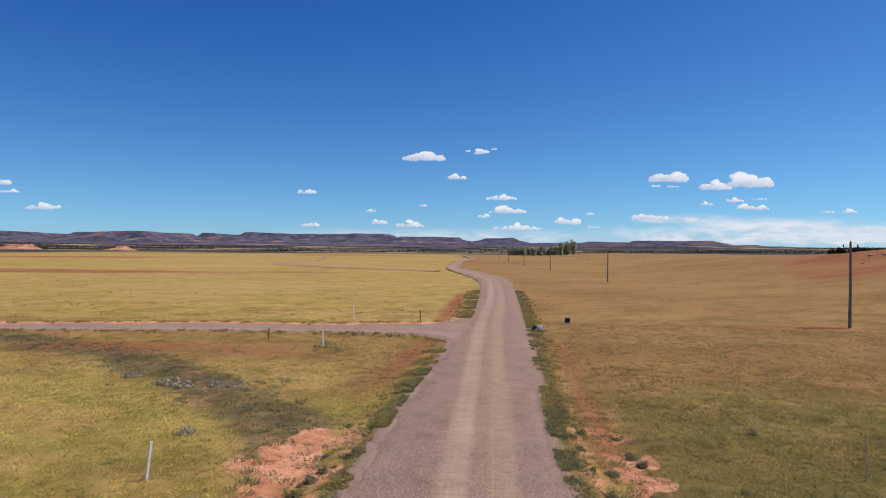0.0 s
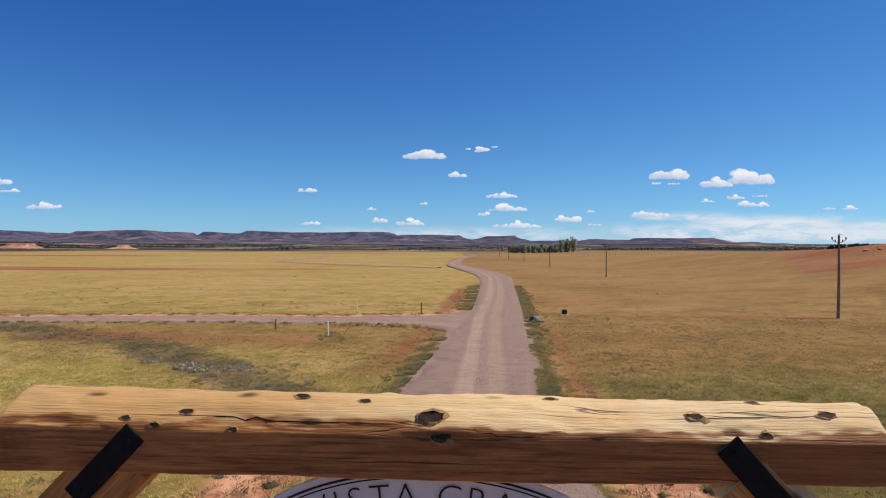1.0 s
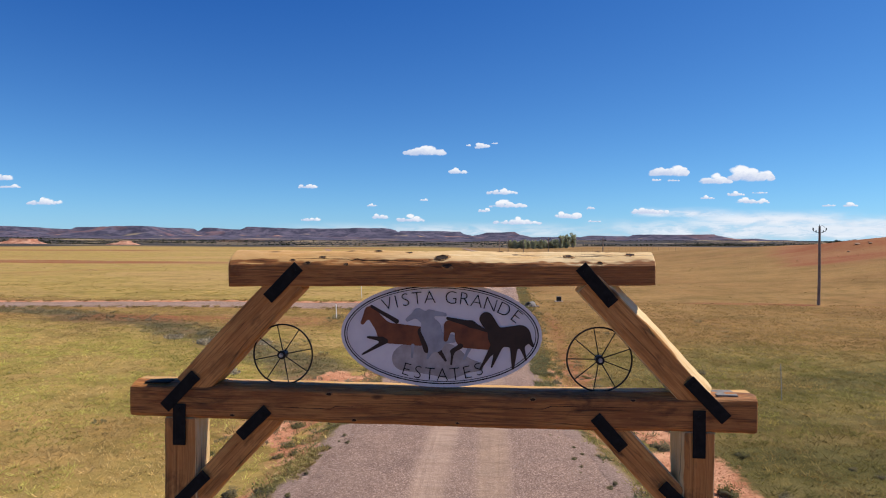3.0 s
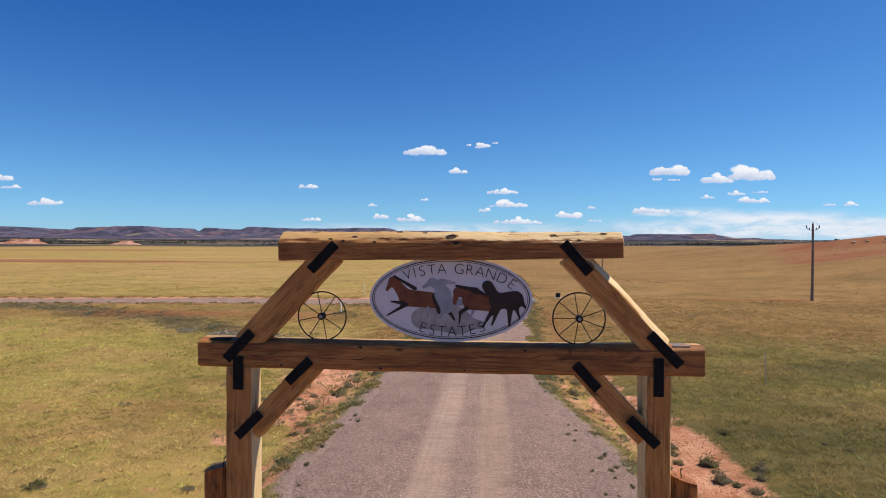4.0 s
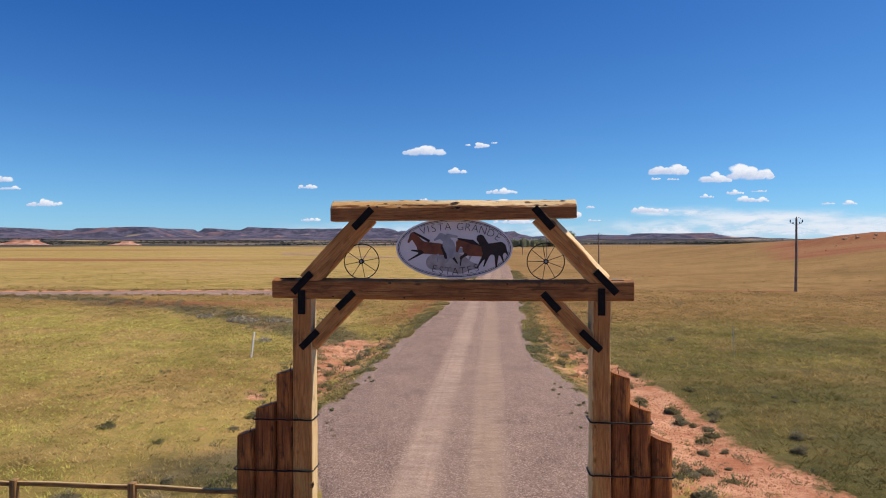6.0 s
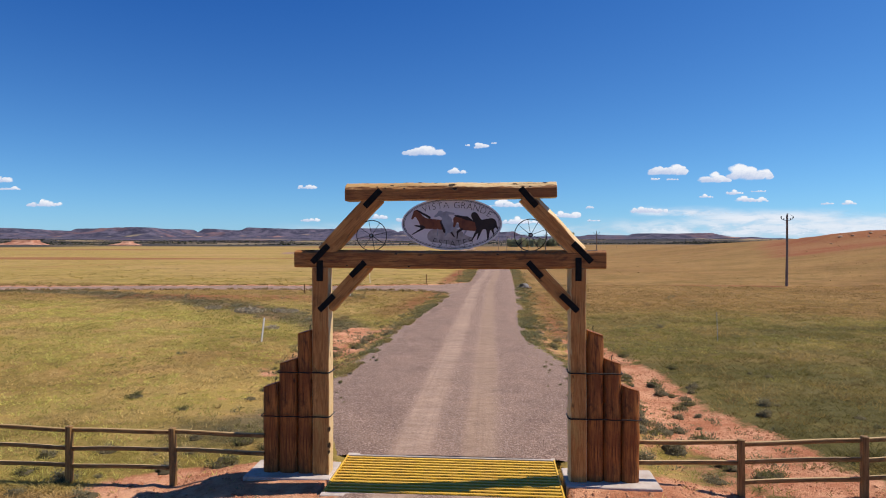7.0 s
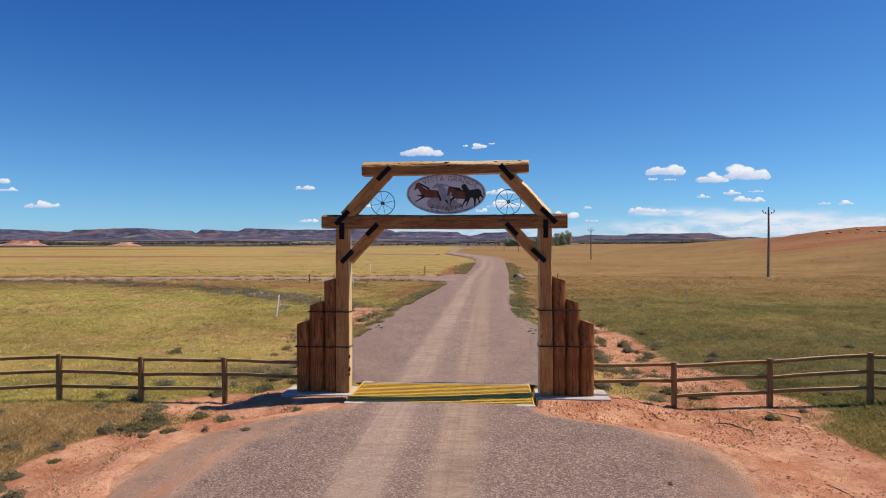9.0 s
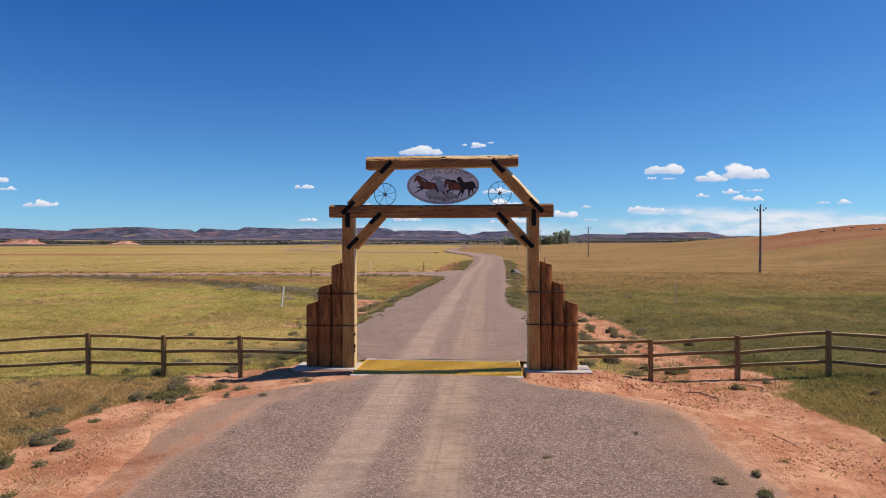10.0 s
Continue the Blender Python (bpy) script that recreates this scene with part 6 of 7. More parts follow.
# ---- shrubs ----
def bush_mesh(seed, n=520, leaf=0.042, tall=0.75):
    rg = np.random.RandomState(seed)
    verts = []
    stems = rg.normal(size=(9, 3))
    stems[:, 2] = np.abs(stems[:, 2]) + 0.4
    stems /= np.linalg.norm(stems, axis=1)[:, None]
    for k in range(n):
        s_ = stems[rg.randint(9)]
        p = s_ * rg.uniform(0.3, 0.95) + rg.normal(size=3) * 0.20
        p[2] = abs(p[2]) * tall
        a = rg.normal(size=3)
        a[2] = abs(a[2]) + 0.6
        a /= np.linalg.norm(a)
        b = np.cross(a, rg.normal(size=3))
        b /= np.linalg.norm(b)
        verts += [p - b * leaf, p + b * leaf, p + a * leaf * 2.6]
    faces = list(np.arange(n * 3))
    # a twiggy core that holds the leaves together
    k0, rings, seg = n * 3, 4, 9
    for i in range(rings):
        for k in range(seg):
            t, e = 2 * math.pi * k / seg, (math.pi / 2) * i / rings
            q = 0.62 * (1 + 0.35 * rg.uniform(-1, 1))
            verts.append(np.array([q * math.cos(e) * math.cos(t), q * math.cos(e) * math.sin(t), 0.95 * tall * q * math.sin(e) - (0.05 if i == 0 else 0)]))
    for i in range(rings - 1):
        for k in range(seg):
            a_, b_, c_, d_ = (k0 + i * seg + k, k0 + i * seg + (k + 1) % seg, k0 + (i + 1) * seg + (k + 1) % seg, k0 + (i + 1) * seg + k)
            faces += [a_, b_, c_, a_, c_, d_]
    return quick_mesh("bush", np.array(verts), np.array(faces), 3)


bush_me = []
for s_ in range(5):
    me = bush_mesh(s_)
    me.materials.append(SAGE if s_ % 2 == 0 else WEED)
    me.materials.append(TWIGS)
    me.polygons.foreach_set("material_index", [0] * 520 + [1] * (len(me.polygons) - 520))
    bush_me.append(me)

spots = []
rg = np.random.RandomState(8)
while len(spots) < 224:
    y = -13 + 40 * rg.rand() ** 1.2
    side = rg.rand() < 0.5
    if y < -1.5:
        x = road_left(y) - rg.gamma(2.0, 1.9) - 0.9 if rg.rand() < 0.78 else 9.0 + rg.gamma(1.6, 1.4)
    elif y < 2.4:
        x = -5.2 - rg.uniform(0, 10) if side else 6.5 + rg.uniform(0, 9)
    else:
        x = road_left(y) - 0.35 - rg.gamma(1.5, 1.1) if side else road_right(y) + 0.5 + rg.gamma(2.0, 1.25)
    if abs(y - 0.2) < 0.8 and abs(x) < 5:
        continue
    spots.append((float(x), float(y), float(rg.uniform(0.10, 0.34))))
spots += [(2.4, -7.7, 0.12), (5.1, -8.6, 0.13), (5.6, -9.0, 0.14), (5.8, -8.2, 0.1), (-5.2, -2.6, 0.13), (-5.2, -3.6, 0.1), (-4.25, -3.6, 0.12), (-3.7, -1.7, 0.13), (4.3, -6.2, 0.07), (6.6, -7.4, 0.1),
          (5.6, 3.2, 0.4), (4.9, 4.4, 0.35), (6.6, 2.2, 0.35), (5.2, 6.2, 0.4), (7.4, 1.6, 0.3), (4.6, 2.4, 0.35), (6.0, 1.2, 0.28), (-5.6, 1.2, 0.4), (-6.9, 0.9, 0.35), (-5.9, 3.0, 0.35)]
for k in range(46):
    y = float(rg.uniform(3, 15))
    x = float(road_right(y)) - float(rg.gamma(1.4, 0.5)) - 0.1 if k % 4 else float(road_left(y)) + float(rg.gamma(1.2, 0.25))
    spots.append((x, y, float(rg.uniform(0.035, 0.10))))
for k, (x, y, r) in enumerate(spots):
    ob = part("sagebrush", bush_me[k % 5], None, None, "", pose(x, y, ground_z(x, y) - 0.02 + 0.05 * (float(road_left(y)) < x < float(road_right(y))), 0, 0, rg.uniform(0, 360)) @ Matrix.Diagonal((r * 1.25, r * 1.25, r * rg.uniform(0.8, 1.2), 1)))
    tagged(ob, "grey-green low sagebrush on bare red soil" if k % 2 == 0 else "low green weedy shrub at the road verge", "shrub", "roadside shrubs")


# ---- grass ----
def tint_of(x, y, rgen):
    d, g, o = zones(x, y)
    n = rgen.rand(len(x))[:, None]
    straw = np.array([0.74, 0.54, 0.225]) * (0.75 + 0.5 * n)
    lime = np.array([0.64, 0.58, 0.165]) * (0.75 + 0.5 * n)
    gold_ = np.array([0.48, 0.32, 0.125]) * (0.75 + 0.5 * n)
    deep = np.where((fbm(x, y, 1.7, 92, 3) > 0.52)[:, None], np.array([0.34, 0.25, 0.09]), np.array([0.215, 0.19, 0.065])) * (0.7 + 0.7 * n)
    mixv = (fbm(x, y, 2.5, 91, 3) > 0.56)[:, None]
    c = np.where(mixv, straw, lime)
    c = c * (1 - o[:, None]) + gold_ * o[:, None]
    c = c * (1 - g[:, None]) + deep * g[:, None]
    c = c * (1 - 0.30 * ramp(0.46, 0.62, fbm(x, y, 4.5, 94, 4)))[:, None]
    rus = (ramp(0.5, -1.5, y) * (x < 0) * (0.5 + 0.5 * (fbm(x, y, 1.8, 93, 3) > 0.42)))[:, None]
    c = c * (1 - rus) + np.array([0.62, 0.43, 0.19]) * (0.7 + 0.5 * n) * rus
    sw = swale(x, y)[:, None]
    c = c * (1 - sw) + np.array([0.19, 0.165, 0.08]) * (0.6 + 0.8 * n) * sw
    return c, d, g


def grass(name, label, count, x0, x1, y0, y1, seed, blades=7, size=1.0):
    rgen = np.random.RandomState(seed)
    y = y0 + (y1 - y0) * rgen.rand(count) ** 1.25
    x = x0 + (x1 - x0) * rgen.rand(count)
    keep = np.abs(x - 0.5) < 0.78 * (y + 22) + 4
    out = np.maximum(road_left(y) - x, x - road_right(y))
    keep &= out > 0.25
    keep &= ~((y > side_near(x) - 0.3) & (y < side_far(x) + 0.3) & (x < -1))
    keep &= ~((np.abs(y - 0.3) < 0.8) & (np.abs(x) < 4.9))
    x, y = x[keep], y[keep]
    c, d, g = tint_of(x, y, rgen)
    keep = (rgen.rand(len(x)) < 1 - 0.75 * ramp(26, 64, y)) & (rgen.rand(len(x)) > np.clip(d * 1.7 - 0.15, 0, 0.97))
    x, y, c, g = x[keep], y[keep], c[keep], g[keep]
    z = land(x, y)
    n = len(x)
    far = 1 + 0.02 * np.clip(y, 0, 60)
    hgt = size * rgen.uniform(0.05, 0.12, n) * (1 + 0.4 * g) * (0.6 + 0.8 * fbm(x, y, 3.5, 95, 2))
    verts, cols = [], []
    for b in range(blades):
        a = rgen.uniform(0, 2 * np.pi, n)
        off = rgen.uniform(0, 0.10, n) * far
        bx, by = x + off * np.cos(a), y + off * np.sin(a)
        w = rgen.uniform(0.010, 0.022, n) * far
        t = rgen.uniform(0, np.pi, n)
        dx, dy = w * np.cos(t), w * np.sin(t)
        lean = rgen.uniform(0.8, 2.4, n) * hgt
        hh = hgt * rgen.uniform(0.6, 1.1, n)
        v = np.stack([np.stack([bx - dx, by - dy, z - 0.03], -1), np.stack([bx + dx, by + dy, z - 0.03], -1),
                      np.stack([bx + lean * np.cos(a), by + lean * np.sin(a), z + hh], -1)], 1)
        verts.append(v.reshape(-1, 3))
        k = np.repeat(c * rgen.uniform(0.8, 1.2, n)[:, None], 3, 0)
        cols.append(np.concatenate([k, np.ones((len(k), 1))], 1))
    verts, cols = np.concatenate(verts), np.concatenate(cols)
    me = quick_mesh(name, verts, np.arange(len(verts)), 3)
    colour_layer(me, "tint", cols)
    ob = part(name, me, GRASS)
    return tagged(ob, label, "grass", kind="stuff")


grass("grass", "yellow-green prairie grass in loose tufts", 75000, -62, 0, -14, 66, 11)
grass("grass", "dark green and golden prairie grass in loose tufts", 75000, 0, 62, -14, 66, 12)


grass("grass", "russet and straw-coloured dry grass in front of the fence", 30000, -24, -4.5, -13, 0.5, 13)
grass("grass", "dark green and brown grass in front of the fence", 16000, 7, 22, -11, 3, 14)


# ---- loose stones on the gravel ----
def stones(count, seed):
    rgen = np.random.RandomState(seed)
    y = rgen.uniform(-14, 26, count)
    u = rgen.uniform(0.0, 1.0, count)
    x = road_left(y) + 0.35 + (road_right(y) - road_left(y) - 0.7) * u
    keep = ~((y > GUARD[2] - 0.2) & (y < GUARD[3] + 0.2))
    onrut = np.minimum(np.abs(x + 1.12), np.abs(x - 0.55)) < 0.5
    keep &= ~(onrut & (rgen.rand(count) < 0.9))
    x, y, u = x[keep], y[keep], u[keep]
    n = len(x)
    r = 0.007 + 0.013 * rgen.rand(n) ** 2
    uu = 2 * u - 1
    z = road_level(y) + 0.03 + 0.035 * (1 - uu ** 2) + r * 0.2
    base = np.array([[1, 0, 0], [-0.5, 0.87, 0], [-0.5, -0.87, 0], [0, 0, 0.8]])
    j = rgen.uniform(0.6, 1.4, (n, 4, 3))
    v = base[None] * j * r[:, None, None] + np.stack([x, y, z], -1)[:, None, :]
    f = np.array([[0, 1, 3], [1, 2, 3], [2, 0, 3]])
    idx = (np.arange(n) * 4)[:, None, None] + f[None]
    me = quick_mesh("loose_stones", v.reshape(-1, 3), idx.ravel(), 3)
    nmat = Nodes("stone", 0.9)
    isl = nmat.t.nodes.new("ShaderNodeNewGeometry").outputs["Random Per Island"]
    nmat.colour(nmat.mix(isl, (0.16, 0.115, 0.10), (0.44, 0.35, 0.31)))
    return tagged(part("loose_stones", me, nmat.mat), "small grey and pinkish loose stones on the gravel road", "gravel", kind="stuff")


stones(76000, 21)


def clods(count, seed):
    """Crumbs and lumps of red soil on the bare ground."""
    rgen = np.random.RandomState(seed)
    x, y = rgen.uniform(-12, 14, count), rgen.uniform(-13, 26, count)
    d, g, o = zones(x, y)
    out = np.maximum(road_left(y) - x, x - road_right(y))
    keep = (d > 0.55) & (out > 0.0) & ~((np.abs(y - 0.3) < 0.7) & (np.abs(x) < 4.8)) & (fbm(x, y, 1.2, 105, 4) > 0.50 - 0.08 * (y > -4.5) * (x > 0))
    x, y = x[keep], y[keep]
    n = len(x)
    r = 0.009 + (0.035 + 0.022 * np.exp(-(((x - 5.0) / 2.6) ** 2 + ((y + 1.0) / 1.3) ** 2))) * rgen.rand(n) ** 4
    ang = np.arange(5) * 2 * np.pi / 5
    base = np.concatenate([np.stack([np.cos(ang), np.sin(ang), 0 * ang - 0.2], -1), np.stack([0.6 * np.cos(ang + 0.5), 0.6 * np.sin(ang + 0.5), 0 * ang + 0.55], -1)])
    v = base[None] * r[:, None, None] * rgen.uniform(0.6, 1.4, (n, 10, 3)) + np.stack([x, y, land(x, y)], -1)[:, None, :]
    f = []
    for k in range(5):
        k2 = (k + 1) % 5
        f += [[k, k2, 5 + k2], [k, 5 + k2, 5 + k]]
    f += [[5, 6, 7], [5, 7, 8], [5, 8, 9]]
    idx = (np.arange(n) * 10)[:, None, None] + np.array(f)[None]
    me = quick_mesh("soil_clods", v.reshape(-1, 3), idx.ravel(), 3)
    nmat = Nodes("red_clod", 0.95)
    isl = nmat.t.nodes.new("ShaderNodeNewGeometry").outputs["Random Per Island"]
    nmat.colour(nmat.mix(isl, (0.34, 0.13, 0.065), (0.56, 0.29, 0.165)))
    return tagged(part("soil_clods", me, nmat.mat), "crumbly lumps of bare red soil", "soil", kind="stuff")


clods(190000, 23)


# ---- leafy verge weeds ----
def verge(count, seed):
    rgen = np.random.RandomState(seed)
    y = 4 + 110 * rgen.rand(count) ** 1.7
    left = rgen.rand(count) < 0.64
    d = rgen.gamma(1.7, 0.27, count) + 0.02
    d = d * (1 + 0.4 * ramp(40, 75, y) * left)
    x = np.where(left, road_left(y) - d, road_right(y) + d * 1.15)
    keep = (fbm(x, y, 1.6, 97, 3) > 0.50 - 0.1 * ramp(55, 72, y)) & ~(left & (y > 49) & (y < 69)) & ~((y < 20) & (rgen.rand(count) < 0.72))
    x, y = x[keep], y[keep]
    z, n = land(x, y), int(keep.sum())
    shade = rgen.rand(n)[:, None]
    c = np.array([0.23, 0.225, 0.11]) * (0.7 + 0.9 * shade) + np.array([0.12, 0.06, 0.0]) * (fbm(x, y, 4.0, 99, 2) > 0.58)[:, None]
    c = np.where((rgen.rand(n) < 0.25 + 0.25 * ramp(45, 70, y))[:, None], np.array([0.44, 0.32, 0.14]) * (0.7 + 0.5 * shade), c)
    verts, cols = [], []
    hgt = rgen.uniform(0.05, 0.17, n) * (0.65 + 0.35 * ramp(10, 30, y))
    for b in range(12):
        a = rgen.uniform(0, 2 * np.pi, n)
        off = rgen.uniform(0, 0.12, n)
        bx, by, bz = x + off * np.cos(a), y + off * np.sin(a), z + hgt * rgen.uniform(0, 0.6, n) - 0.02
        w = rgen.uniform(0.010, 0.026, n) * (1 + 0.02 * np.clip(y - 20, 0, 90))
        t = rgen.uniform(0, np.pi, n)
        lean = rgen.uniform(0.4, 1.1, n) * hgt
        v = np.stack([np.stack([bx - w * np.cos(t), by - w * np.sin(t), bz], -1), np.stack([bx + w * np.cos(t), by + w * np.sin(t), bz], -1),
                      np.stack([bx + lean * np.cos(a), by + lean * np.sin(a), bz + hgt * 0.7], -1)], 1)
        verts.append(v.reshape(-1, 3))
        k = np.repeat(c * rgen.uniform(0.8, 1.2, n)[:, None], 3, 0)
        cols.append(np.concatenate([k, np.ones((len(k), 1))], 1))
    verts, cols = np.concatenate(verts), np.concatenate(cols)
    me = quick_mesh("verge_weeds", verts, np.arange(len(verts)), 3)
    colour_layer(me, "tint", cols)
    tagged(part("verge_weeds", me, GRASS), "dark green leafy weeds along both edges of the road", "weeds", kind="stuff")


verge(32000, 31)


# ---- dark clumps in the ditches and the swale ----
def clumps(count, seed):
    rgen = np.random.RandomState(seed)
    y = -13 + 68 * rgen.rand(count) ** 1.1
    x = rgen.uniform(-48, 24, count)
    out = np.maximum(road_left(y) - x, x - road_right(y))
    d, g, o = zones(x, y)
    sw = swale(x, y)
    want = 0.5 * np.maximum(ramp(0.12, 0.4, d) * (y > 2) * (np.abs(x) < 14), 0.34 * ramp(0.1, 0.5, sw)) * ramp(0.36, 0.56, fbm(x, y, 2.6, 121, 3)) + 0.018 * (y < 2) * (x < 0) + 0.03 * (y > -1) * (y < 9) * (x > 5) + 0.003
    keep = (out > 0.3) & (rgen.rand(count) < want) & ~((np.abs(y - 0.3) < 0.9) & (np.abs(x) < 5)) & ~((y > side_near(x) - 0.3) & (x < -1))
    x, y, sw = x[keep], y[keep], sw[keep]
    n, z = len(x), land(x, y)
    r = (0.06 + 0.22 * rgen.rand(n) ** 3) * (1 + 0.012 * np.clip(y, 0, 60))
    tone = rgen.rand(n)[:, None]
    c = np.array([0.22, 0.215, 0.105]) * (1 - tone) + np.array([0.36, 0.33, 0.19]) * tone
    c = c * (1 - 0.6 * sw[:, None]) + np.array([0.33, 0.29, 0.19]) * 0.6 * sw[:, None]
    c = np.where(rgen.rand(n)[:, None] < 0.22, np.array([0.40, 0.28, 0.13]), c)
    verts, cols = [], []
    for b in range(46):
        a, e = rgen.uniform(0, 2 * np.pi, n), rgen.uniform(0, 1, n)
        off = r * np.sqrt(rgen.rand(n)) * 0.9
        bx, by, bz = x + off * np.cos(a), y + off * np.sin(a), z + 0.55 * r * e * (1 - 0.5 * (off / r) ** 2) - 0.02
        w, t = r * rgen.uniform(0.035, 0.09, n), rgen.uniform(0, np.pi, n)
        tip = r * rgen.uniform(0.15, 0.42, n)
        v = np.stack([np.stack([bx - w * np.cos(t), by - w * np.sin(t), bz], -1), np.stack([bx + w * np.cos(t), by + w * np.sin(t), bz], -1),
                      np.stack([bx + 0.6 * tip * np.cos(a), by + 0.6 * tip * np.sin(a), bz + tip], -1)], 1)
        verts.append(v.reshape(-1, 3))
        # blades lower in the clump get darker colour, painting its inner shade
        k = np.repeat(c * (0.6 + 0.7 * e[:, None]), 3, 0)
        cols.append(np.concatenate([k, np.ones((len(k), 1))], 1))
    verts, cols = np.concatenate(verts), np.concatenate(cols)
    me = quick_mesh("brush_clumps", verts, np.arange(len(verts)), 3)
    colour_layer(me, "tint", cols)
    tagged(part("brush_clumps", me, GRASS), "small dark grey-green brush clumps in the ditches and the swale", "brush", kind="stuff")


clumps(60000, 61)


# ---- junipers on the far slopes ----
def junipers(count, seed):
    rgen = np.random.RandomState(seed)
    y = 860 + 1900 * rgen.rand(count)
    x = y * rgen.uniform(-0.85, 0.75, count)
    keep = fbm(x, y, 240, 101, 3) > 0.47
    x, y = x[keep], y[keep]
    n = len(x)
    z = land(x, y)
    r = rgen.uniform(0.8, 1.9, n)
    ang = np.arange(6) * np.pi / 3
    rows = [np.stack([np.cos(ang), np.sin(ang), 0 * ang], -1) * 0.9, np.stack([np.cos(ang + 0.4), np.sin(ang + 0.4), 0 * ang + 0.8], -1) * 0.8, np.array([[0, 0, 1.25]])]
    base = np.concatenate(rows)
    v = base[None] * r[:, None, None] * rgen.uniform(0.75, 1.25, (n, 13, 3)) + np.stack([x, y, z - 0.3], -1)[:, None, :]
    f = []
    for k in range(6):
        k2 = (k + 1) % 6
        f += [[k, k2, 6 + k2], [k, 6 + k2, 6 + k], [6 + k, 6 + k2, 12]]
    idx = (np.arange(n) * 13)[:, None, None] + np.array(f)[None]
    me = quick_mesh("junipers", v.reshape(-1, 3), idx.ravel(), 3)
    tagged(part("junipers", me, JUNIPER), "dark juniper bushes scattered over the far slopes", "juniper", kind="stuff")


junipers(15000, 41)


# ---- low weeds scattered through the fields ----
def field_weeds(count, seed):
    rgen = np.random.RandomState(seed)
    y = 6 + 150 * rgen.rand(count) ** 1.5
    x = rgen.uniform(-0.85, 0.85, count) * (y + 24)
    out = np.maximum(road_left(y) - x, x - road_right(y))
    n0 = fbm(x, y, 11.0, 111, 3)
    band = np.exp(-((y - 74 - 6 * (vnoise(x, x * 0, 25.0, 113) - 0.5)) / 9.0) ** 2) * (x < -6)
    edge = np.exp(-((y - side_far(x) - 1.0) / 0.9) ** 2) * (x < -4) + np.exp(-((y - side_near(x) + 0.4) / 1.1) ** 2) * (x < -4)
    keep = (out > 1.0) & (rgen.rand(count) < np.clip((n0 - 0.5) * 0.5, 0.004, 0.05) + 0.22 * band + 0.5 * edge)
    keep &= ~((y > side_near(x) + 0.9) & (y < side_far(x) - 0.3) & (x < -1))
    x, y, band = x[keep], y[keep], band[keep]
    n = len(x)
    z = land(x, y)
    r = rgen.uniform(0.05, 0.15, n) * (1 + 0.005 * y) * (1 + 1.2 * (edge[keep] > 0.4))
    tone = rgen.rand(n)[:, None]
    c = np.array([0.24, 0.18, 0.075]) * (1 - tone) + np.array([0.36, 0.25, 0.10]) * tone
    c = c * (1 - 0.7 * band[:, None]) + np.array([0.44, 0.33, 0.06]) * 0.7 * band[:, None]
    verts, cols = [], []
    for b in range(20):
        a = rgen.uniform(0, 2 * np.pi, n)
        off = np.sqrt(rgen.uniform(0.0, 0.8, n)) * r
        bx, by, bz = x + off * np.cos(a), y + off * np.sin(a), z + rgen.uniform(0, 0.35, n) * r - 0.02
        w, t = rgen.uniform(0.10, 0.22, n) * r, rgen.uniform(0, np.pi, n)
        v = np.stack([np.stack([bx - w * np.cos(t), by - w * np.sin(t), bz], -1), np.stack([bx + w * np.cos(t), by + w * np.sin(t), bz], -1),
                      np.stack([bx + 0.6 * r * np.cos(a), by + 0.6 * r * np.sin(a), bz + r * rgen.uniform(0.2, 0.5, n)], -1)], 1)
        verts.append(v.reshape(-1, 3))
        k = np.repeat(c * rgen.uniform(0.75, 1.25, n)[:, None], 3, 0)
        cols.append(np.concatenate([k, np.ones((len(k), 1))], 1))
    verts, cols = np.concatenate(verts), np.concatenate(cols)
    me = quick_mesh("field_weeds", verts, np.arange(len(verts)), 3)
    colour_layer(me, "tint", cols)
    tagged(part("field_weeds", me, GRASS), "brownish and yellow low weeds scattered over the prairie", "weeds", kind="stuff")


field_weeds(60000, 51)

DRY = leaf_material("dry_brush_twigs", (0.40, 0.34, 0.23), (0.58, 0.50, 0.36))
dry_me = bush_mesh(70, 170, 0.09, 0.4)
dry_me.materials.append(DRY)
for x, y, r in ((-18.2, 33.6, 0.8), (-17.2, 33.0, 0.7), (-15.2, 33.4, 0.6), (-14.4, 33.6, 0.5), (-12.8, 24.8, 0.5), (-21.5, 35.5, 0.6)):
    ob = part("dry_brush", dry_me, None, None, "", pose(x, y, ground_z(x, y) - 0.02, 0, 0, x * 50) @ Matrix.Diagonal((r * 1.3, r, r, 1)))
    tagged(ob, "pale heap of dry dead brush in the swale", "brush", "heaps of dry brush")


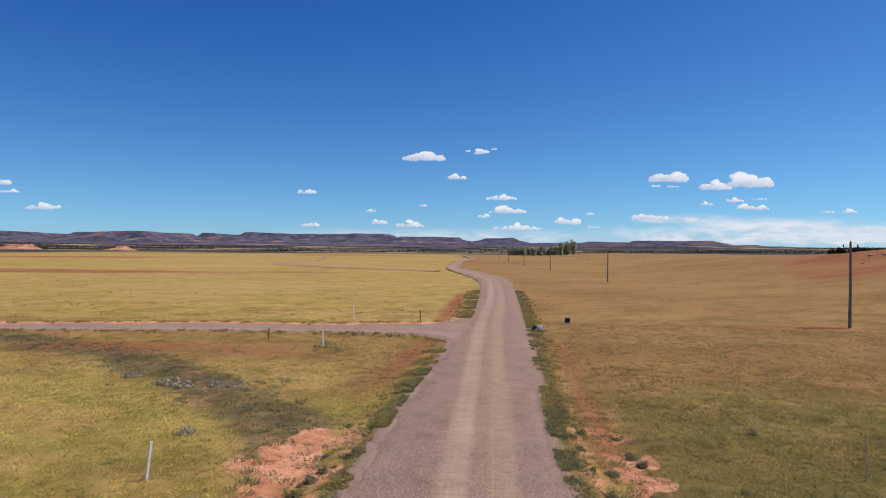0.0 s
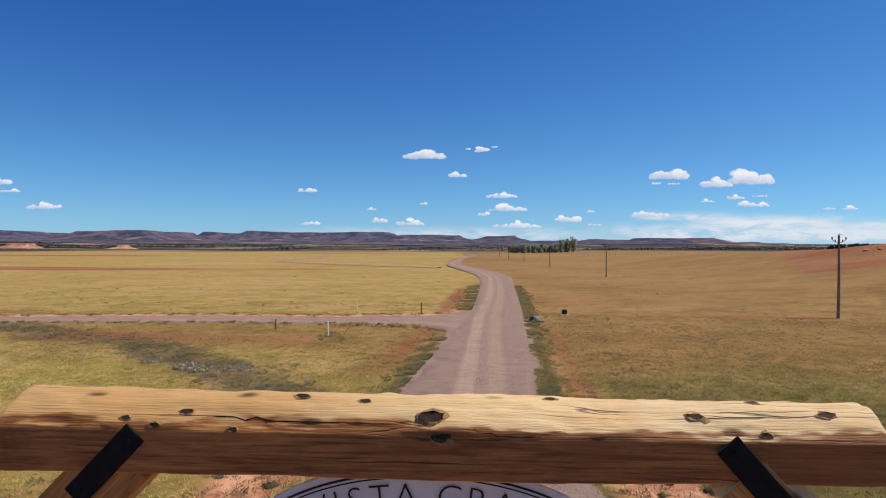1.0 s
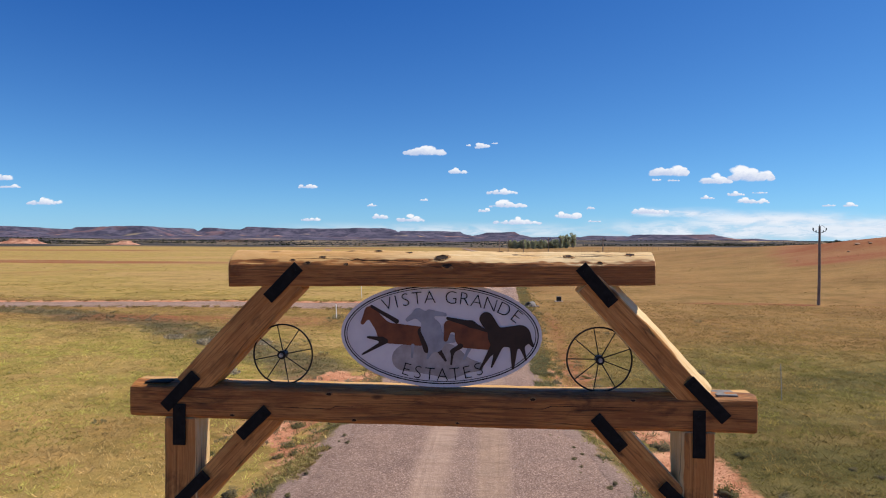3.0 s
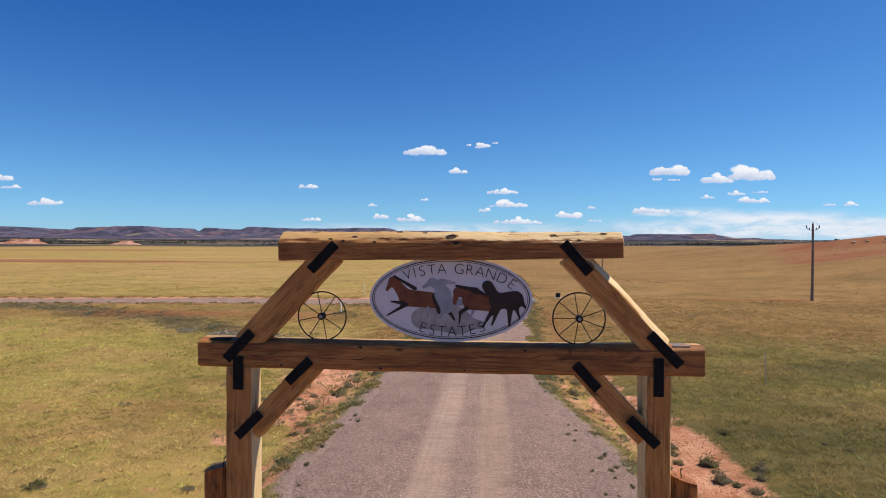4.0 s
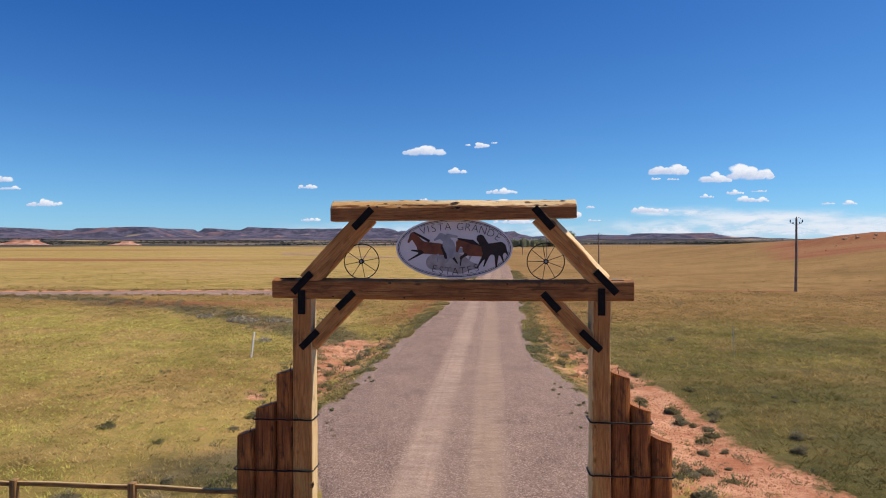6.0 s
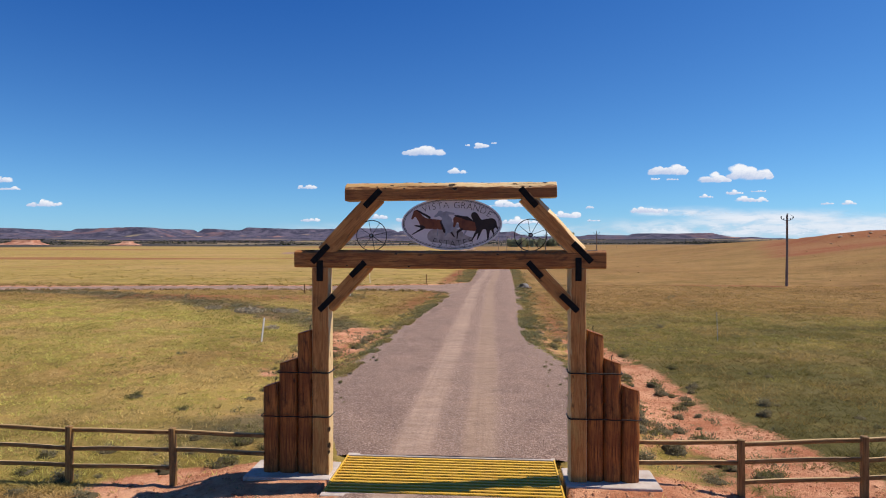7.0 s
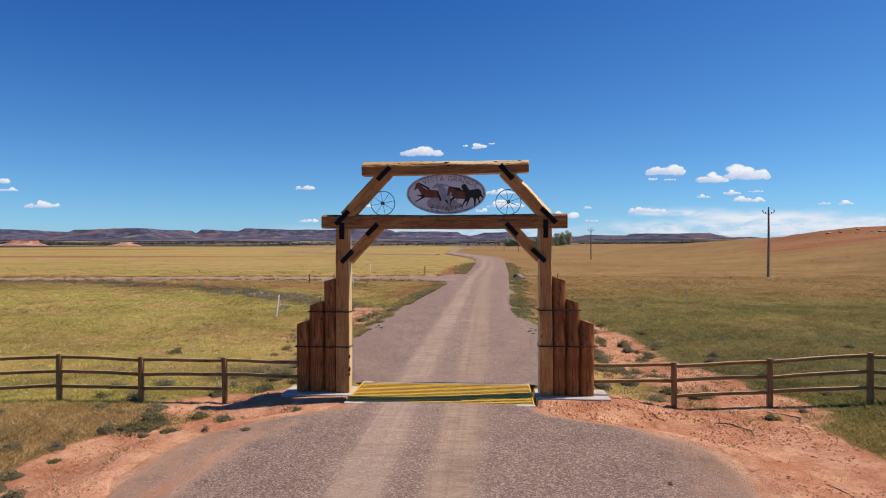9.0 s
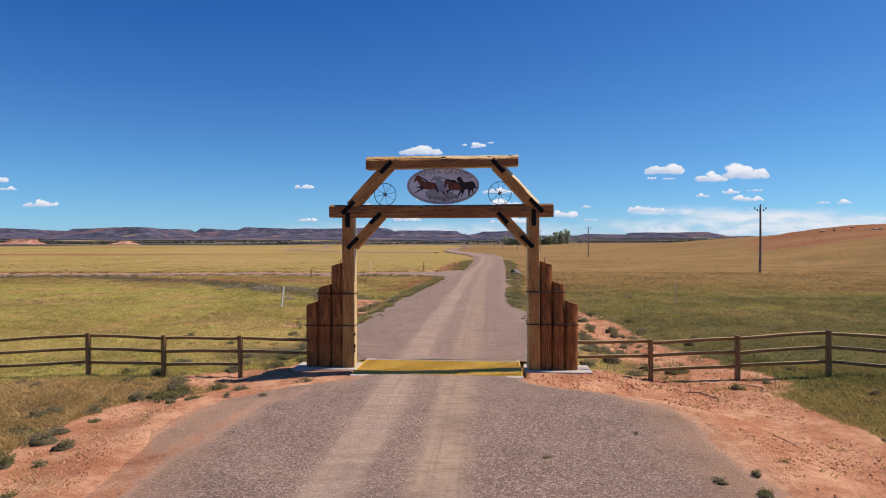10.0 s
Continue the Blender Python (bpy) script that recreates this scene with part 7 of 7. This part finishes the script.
# ---- crumbling edges of small erosion cracks ----
SOIL = Nodes("cracked_soil", 0.95)
SOIL.colour(SOIL.mix(SOIL.fit(SOIL.noise(7.0, 7.0, 0.8), 0.42, 0.6), (0.56, 0.31, 0.19), (0.34, 0.14, 0.075)))
SOIL.bump(SOIL.noise(9.0, 6.0, 0.7), 0.9, 0.05)


def soil_lip(points, high, seed):
    """A ragged step in the soil: upright on the side away from the sun, easing off on the other."""
    p = np.array(points, float)
    d = np.concatenate([[0], np.cumsum(np.hypot(np.diff(p[:, 0]), np.diff(p[:, 1])))])
    s_ = np.arange(0, d[-1], 0.05)
    x = np.interp(s_, d, p[:, 0]) + 0.22 * (fbm(s_, s_ * 0 + seed, 0.35, seed, 3) - 0.5)
    y = np.interp(s_, d, p[:, 1]) + 0.08 * (fbm(s_, s_ * 0 + seed, 0.2, seed + 4, 2) - 0.5)
    h = high * np.sin(np.pi * np.clip(s_ / d[-1], 0.02, 0.98)) ** 0.5 * (0.35 + 1.3 * fbm(s_, s_ * 0, 0.25, seed + 7, 3))
    rows = [np.stack([x + o, y, land(x + o, y) + q * h + e], -1) for o, q, e in ((0.05, 0.0, -0.04), (0.0, 0.75, 0.0), (0.05, 1.0, 0.0), (0.16, 0.7, 0.0), (0.42, 0.0, -0.03))]
    n, f = len(x), []
    for r in range(4):
        for i in range(n - 1):
            f += [r * n + i, (r + 1) * n + i, (r + 1) * n + i + 1, r * n + i + 1]
    me = quick_mesh("soil_edge", np.concatenate(rows), np.array(f), 4, False)
    tagged(part("soil_edge", me, SOIL.mat), "crumbling edge of a small erosion crack in red soil", "soil", "erosion cracks")


soil_lip(((6.5, -0.9), (7.0, -1.3), (7.3, -1.8), (7.3, -2.3)), 0.028, 3)
soil_lip(((7.2, -5.5), (7.4, -5.8), (7.4, -6.1)), 0.02, 5)
soil_lip(((8.4, -0.2), (8.9, -0.8), (8.7, -1.4)), 0.03, 7)
soil_lip(((9.0, -7.0), (9.3, -7.3)), 0.03, 9)
soil_lip(((-6.6, -4.8), (-6.3, -5.4)), 0.03, 11)
